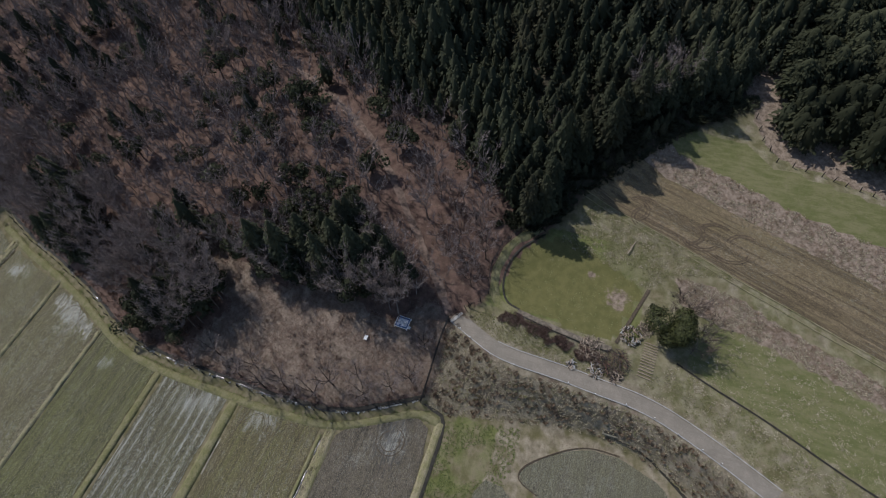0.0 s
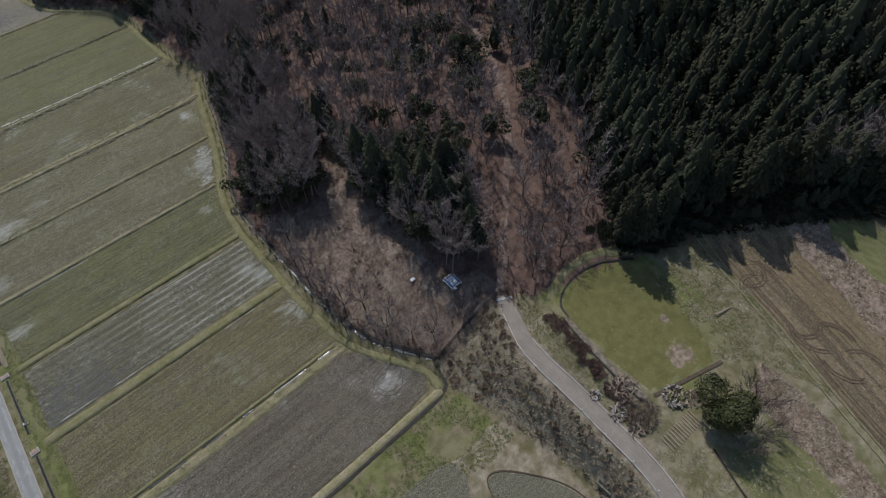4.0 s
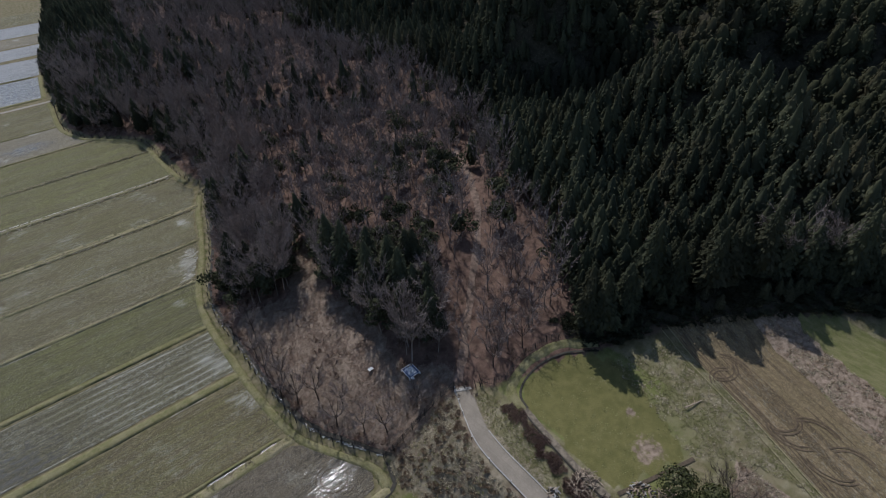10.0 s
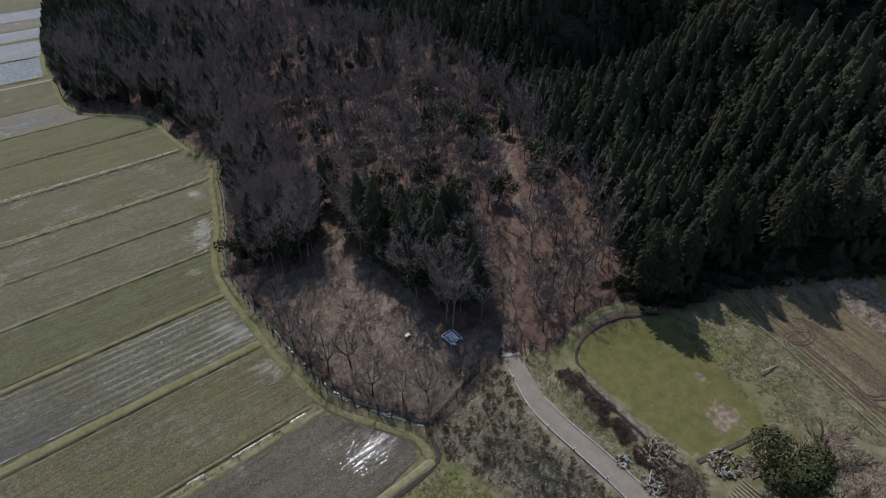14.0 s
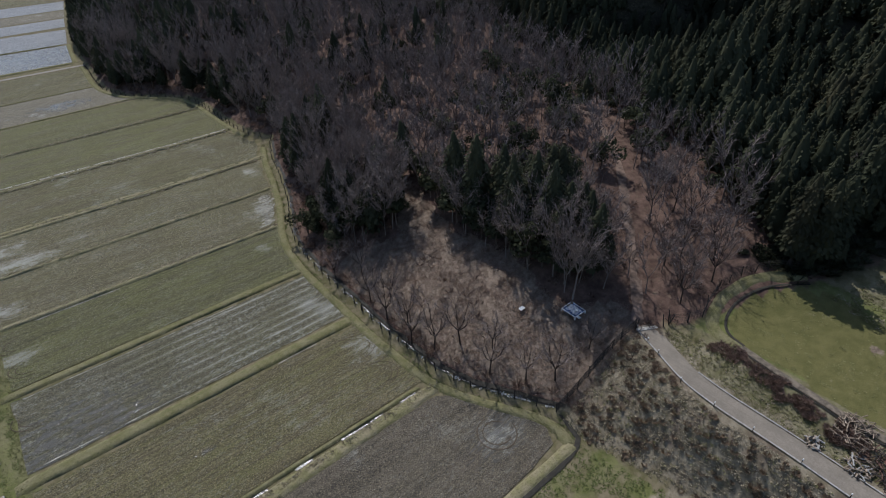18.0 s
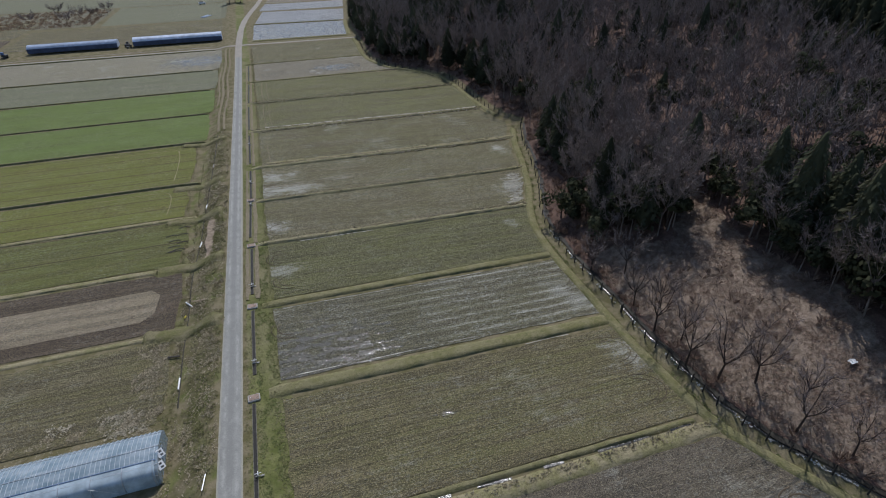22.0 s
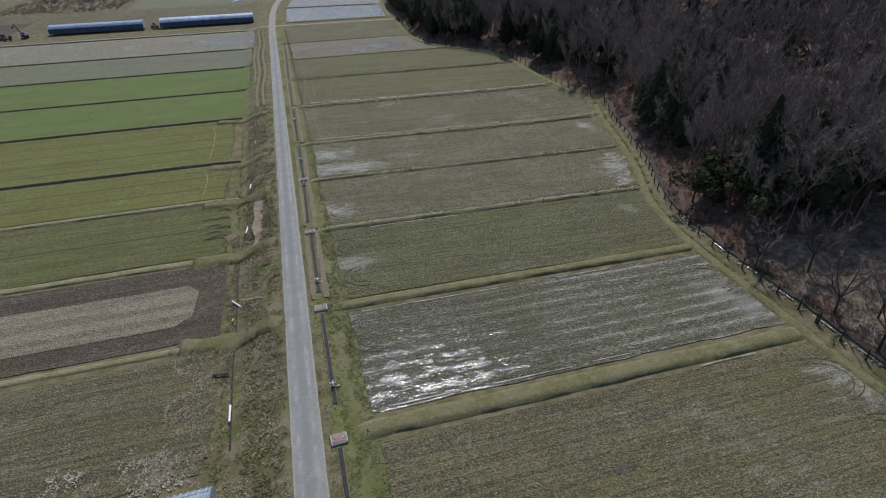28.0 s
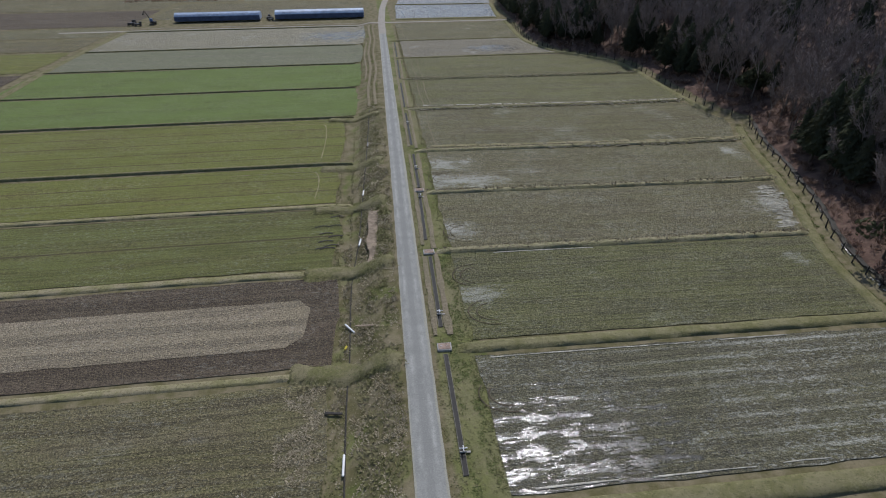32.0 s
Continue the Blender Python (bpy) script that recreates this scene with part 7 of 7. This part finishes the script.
k = np.array([noise.noise(Vector((a * 0.5, b * 0.5, 2))) for a, b in zip(x, y)]) > 0.0
clumps("field_edge_weeds", x[k], y[k], valley(x[k], y[k]) + 0.05, 11, 0.45, 0.16, 0.06, M_LITTERDRY, "pale dry weeds along the stubble field edge", "weeds", 95)
BUNDS = [[(5, q), (float(edge_x(q)) - 2, q + 0.4)] for q in (37.6, 98.2, 116.7, 135.7, 163.3, 191.5)]
x, y = strip_spots(BUNDS, 2600, 0.35, 20)
clumps("bund_straw", x, y, valley(x, y) + 0.3, 7, 0.35, 0.35, 0.05, M_LITTERDRY, "pale dry grass tufts along the bunds", "grass", 21)
g = np.random.RandomState(61)
x = np.concatenate([g.uniform(8, 74, 420), g.uniform(30, 74, 260), g.uniform(8, 70, 200)])
y = np.concatenate([g.normal(162.2, 0.35, 420), g.normal(134.8, 0.3, 260), g.normal(190.8, 0.25, 200)]) + (x - 8) * 0.014
k = np.sin(x * 0.9 + np.sin(x * 0.37) * 3) + np.sin(x * 2.1 + y) > -0.35
clumps("straw_heaps", x[k], y[k], valley(x[k], y[k]) + 0.12, 16, 0.5, 0.3, 0.07, M_STRAW, "lumpy heaps of pale straw along the bunds", "straw", 62)
GREENS = [[(5, q), (float(edge_x(q)) - 2, q)] for q in (59.6, 78.9)] + [[(float(edge_x(q)) - 1.6, q), (float(edge_x(q + 6)) - 1.6, q + 6)] for q in range(18, 286, 6) if q not in (144, 150)]
x, y = strip_spots(GREENS, 6500, 0.28, 22)
clumps("bund_grass", x, y, valley(x, y) + 0.24, 6, 0.22, 0.12, 0.035, M_GRASS, "short green grass along the banks", "grass", 23)
x, y = strip_spots([[(3.4, 36), (3.8, 62), (4.2, 98)], [(4.6, 36), (5.0, 62), (5.2, 98)]], 2600, 0.55, 70)
k = np.array([noise.noise(Vector((a * 0.6, b * 0.3, 8))) for a, b in zip(x, y)]) > -0.08
clumps("channel_turf", x[k], y[k], valley(x[k], y[k]), 8, 0.28, 0.07, 0.04, M_MEADOW, "fresh turf between the channel and the paddies", "grass", 71)
x, y = strip_spots([[(float(edge_x(q)) - 0.9, q), (float(edge_x(q + 5)) - 0.9, q + 5)] for q in range(18, 143, 5)], 4200, 0.7, 72)
k = np.array([noise.noise(Vector((a * 0.5, b * 0.4, 5))) for a, b in zip(x, y)]) > -0.15
clumps("edge_turf", x[k], y[k], valley(x[k], y[k]) + 0.02, 7, 0.28, 0.1, 0.04, M_MEADOW, "green turf along the foot of the wood", "grass", 73)
VERGE = [[(-4.8, 20), (-4.6, 60), (-4.6, 100), (-3.6, 165)], [(1.9, 20), (2.2, 60), (2.8, 110), (4, 165)], [(-3, 165), (-2, 285)]]
x, y = strip_spots([[(5.6, 40), (5.9, 78), (6.1, 98), (6.6, 135), (7.6, 190), (8.4, 280)], [(-9.4, 61), (-9.2, 98), (-10, 118), (-10, 163), (-6.5, 200), (-5.2, 285)]], 6000, 0.45, 28)
clumps("field_margin_grass", x, y, valley(x, y) + 0.03, 7, 0.25, 0.06, 0.045, M_GRASS, "ragged grass along the field margins", "grass", 29)
x, y = strip_spots([[(-13, q), (-8, q - 0.5), (-2, q - 1.6)] for q in (79.0, 98.0, 116.5, 133.5, 162)], 2600, 0.7, 30)
clumps("ramp_grass", x, y, valley(x, y) + 0.3, 7, 0.25, 0.12, 0.04, M_GRASS, "green grass on the field ramps", "grass", 31)
x, y = strip_spots(VERGE, 9000, 1.1, 24)
k = np.abs(x - road_x(y)) > 1.42
clumps("verge_grass", x[k], y[k], valley(x[k], y[k]), 7, 0.2, 0.06, 0.04, M_GRASS, "rough grass along the road verge", "grass", 25)
g = np.random.RandomState(88)
y = g.uniform(50, 168, 8000)
x = g.uniform(-8.2, -1.9, 8000) + (y - 60) * 0.012
k = np.array([noise.noise(Vector((a * 0.45, b * 0.3, 2))) + 0.5 * noise.noise(Vector((a * 1.3, b * 1.1, 5))) for a, b in zip(x, y)]) > 0.05
clumps("verge_thatch", x[k], y[k], valley(x[k], y[k]) + 0.02, 7, 0.28, 0.04, 0.045, M_LITTERDRY, "flattened pale grass on the road bank", "grass", 89, droop=0.9)
y = g.uniform(50, 168, 9000)
x = g.uniform(-8.6, -1.7, 9000) + (y - 60) * 0.012
k = np.array([noise.noise(Vector((a * 0.4, b * 0.25, 12))) for a, b in zip(x, y)]) > -0.1
clumps("bank_turf", x[k], y[k], valley(x[k], y[k]) + 0.02, 6, 0.24, 0.09, 0.04, M_GRASS, "green turf on the road bank", "grass", 90)
y = g.uniform(48, 128, 3600)
x = g.uniform(-8.8, -1.9, 3600) + (y - 60) * 0.012
lush = np.array([noise.noise(Vector((a * 0.5, b * 0.22, 31))) for a, b in zip(x, y)])
k = lush > 0.12
clumps("bank_tangle", x[k], y[k], valley(x[k], y[k]), 9, 0.5, 0.3, 0.035, M_LITTERDRY, "tangled tall straw on the road bank", "grass", 97)
k = lush < -0.22
clumps("bank_thicket", x[k], y[k], valley(x[k], y[k]), 10, 0.45, 0.22, 0.045, M_GRASS, "rank green grass on the road bank", "grass", 98)
x, y = strip_spots([[(-60, 61.4), (-10, 61.2)], [(-30, 64.2), (-10.5, 63.6)], [(-10, 62), (-9.6, 77)]], 700, 0.5, 99)
k = np.sin(x * 0.8) + np.sin(x * 0.33 + y * 0.5) > 0.2
clumps("field_edge_straw", x[k], y[k], valley(x[k], y[k]) + 0.05, 12, 0.5, 0.22, 0.05, M_STRAW, "matted pale straw along the stubble field", "straw", 100)
x, y = strip_spots([[(-5.6, 30), (-5.4, 60), (-5.2, 100), (-4.2, 165)], [(-46, 59.9), (-9, 59.6)], [(-30, 62), (-10, 62.5)]], 3000, 1.1, 26)
k = np.abs(x - road_x(y)) > 1.7
clumps("verge_straw", x[k], y[k], valley(x[k], y[k]), 7, 0.25, 0.05, 0.04, M_LITTERDRY, "pale dry grass on the road bank", "grass", 27)


# ---- rows of stubble in the nearest paddies ----
def stubble(y0, y1, x0, x1, label, seed, pitch=0.4, gap=0.27, band=0.0, size=0.12):
    g = np.random.RandomState(seed)
    ys = np.arange(y0 + 0.5, y1 - 0.4, pitch)
    xs = np.arange(x0 + 0.4, x1, gap)
    gx, gy = np.meshgrid(xs, ys)
    row = np.repeat(0.45 + 0.75 * g.rand(len(ys)), len(xs))
    x, y = (gx + g.uniform(-0.13, 0.13, gx.shape)).ravel(), (gy + g.uniform(-0.06, 0.06, gx.shape)).ravel()
    lush = np.array([noise.noise(Vector((a * 0.12, b * 0.35, seed))) + 0.6 * noise.noise(Vector((a * 0.7, b * 1.1, seed))) for a, b in zip(x, y)])
    if band:
        lush = lush * 0.6 + 0.45 * np.sin(y * 6.2832 / band)
    k = (g.rand(len(x)) < np.clip((0.6 + 0.6 * lush) * row, 0.08, 0.95)) & ((x < edge_x(y) - 3.2) | (x < 0))
    x, y = x[k], y[k]
    return clumps("rice_stubble", x, y, valley(x, y) + 0.09, 3, size, 0.06, 0.06, M_STUBBLE, label, "stubble", seed)


stubble(19.0, 36.2, 6.0, 56, "ragged stubble in a dark tilled paddy", 30, 0.6, 0.5)
stubble(40.0, 57.9, 6.0, 60, "rows of cut rice stubble in a brown paddy", 31)
stubble(61.4, 77.3, 6.0, 60, "rows of cut rice stubble in a wet paddy", 32, band=1.9)
stubble(80.0, 97.4, 6.2, 60, "rows of cut rice stubble in an olive paddy", 33)
stubble(98.8, 115.8, 6.4, 64, "rows of cut rice stubble in a grey-brown paddy", 34, 0.45, 0.45, size=0.2)
stubble(117.2, 134.6, 6.6, 70, "rows of cut rice stubble in a grey-brown paddy", 35, 0.45, 0.5, size=0.22)
stubble(61.0, 77.6, -60, -10.2, "rows of cut rice stubble in a brown field", 36, size=0.11)
stubble(83.6, 92.4, -60, -12.8, "rows of cut stubble in a pale plot", 37, 0.5, 0.3)
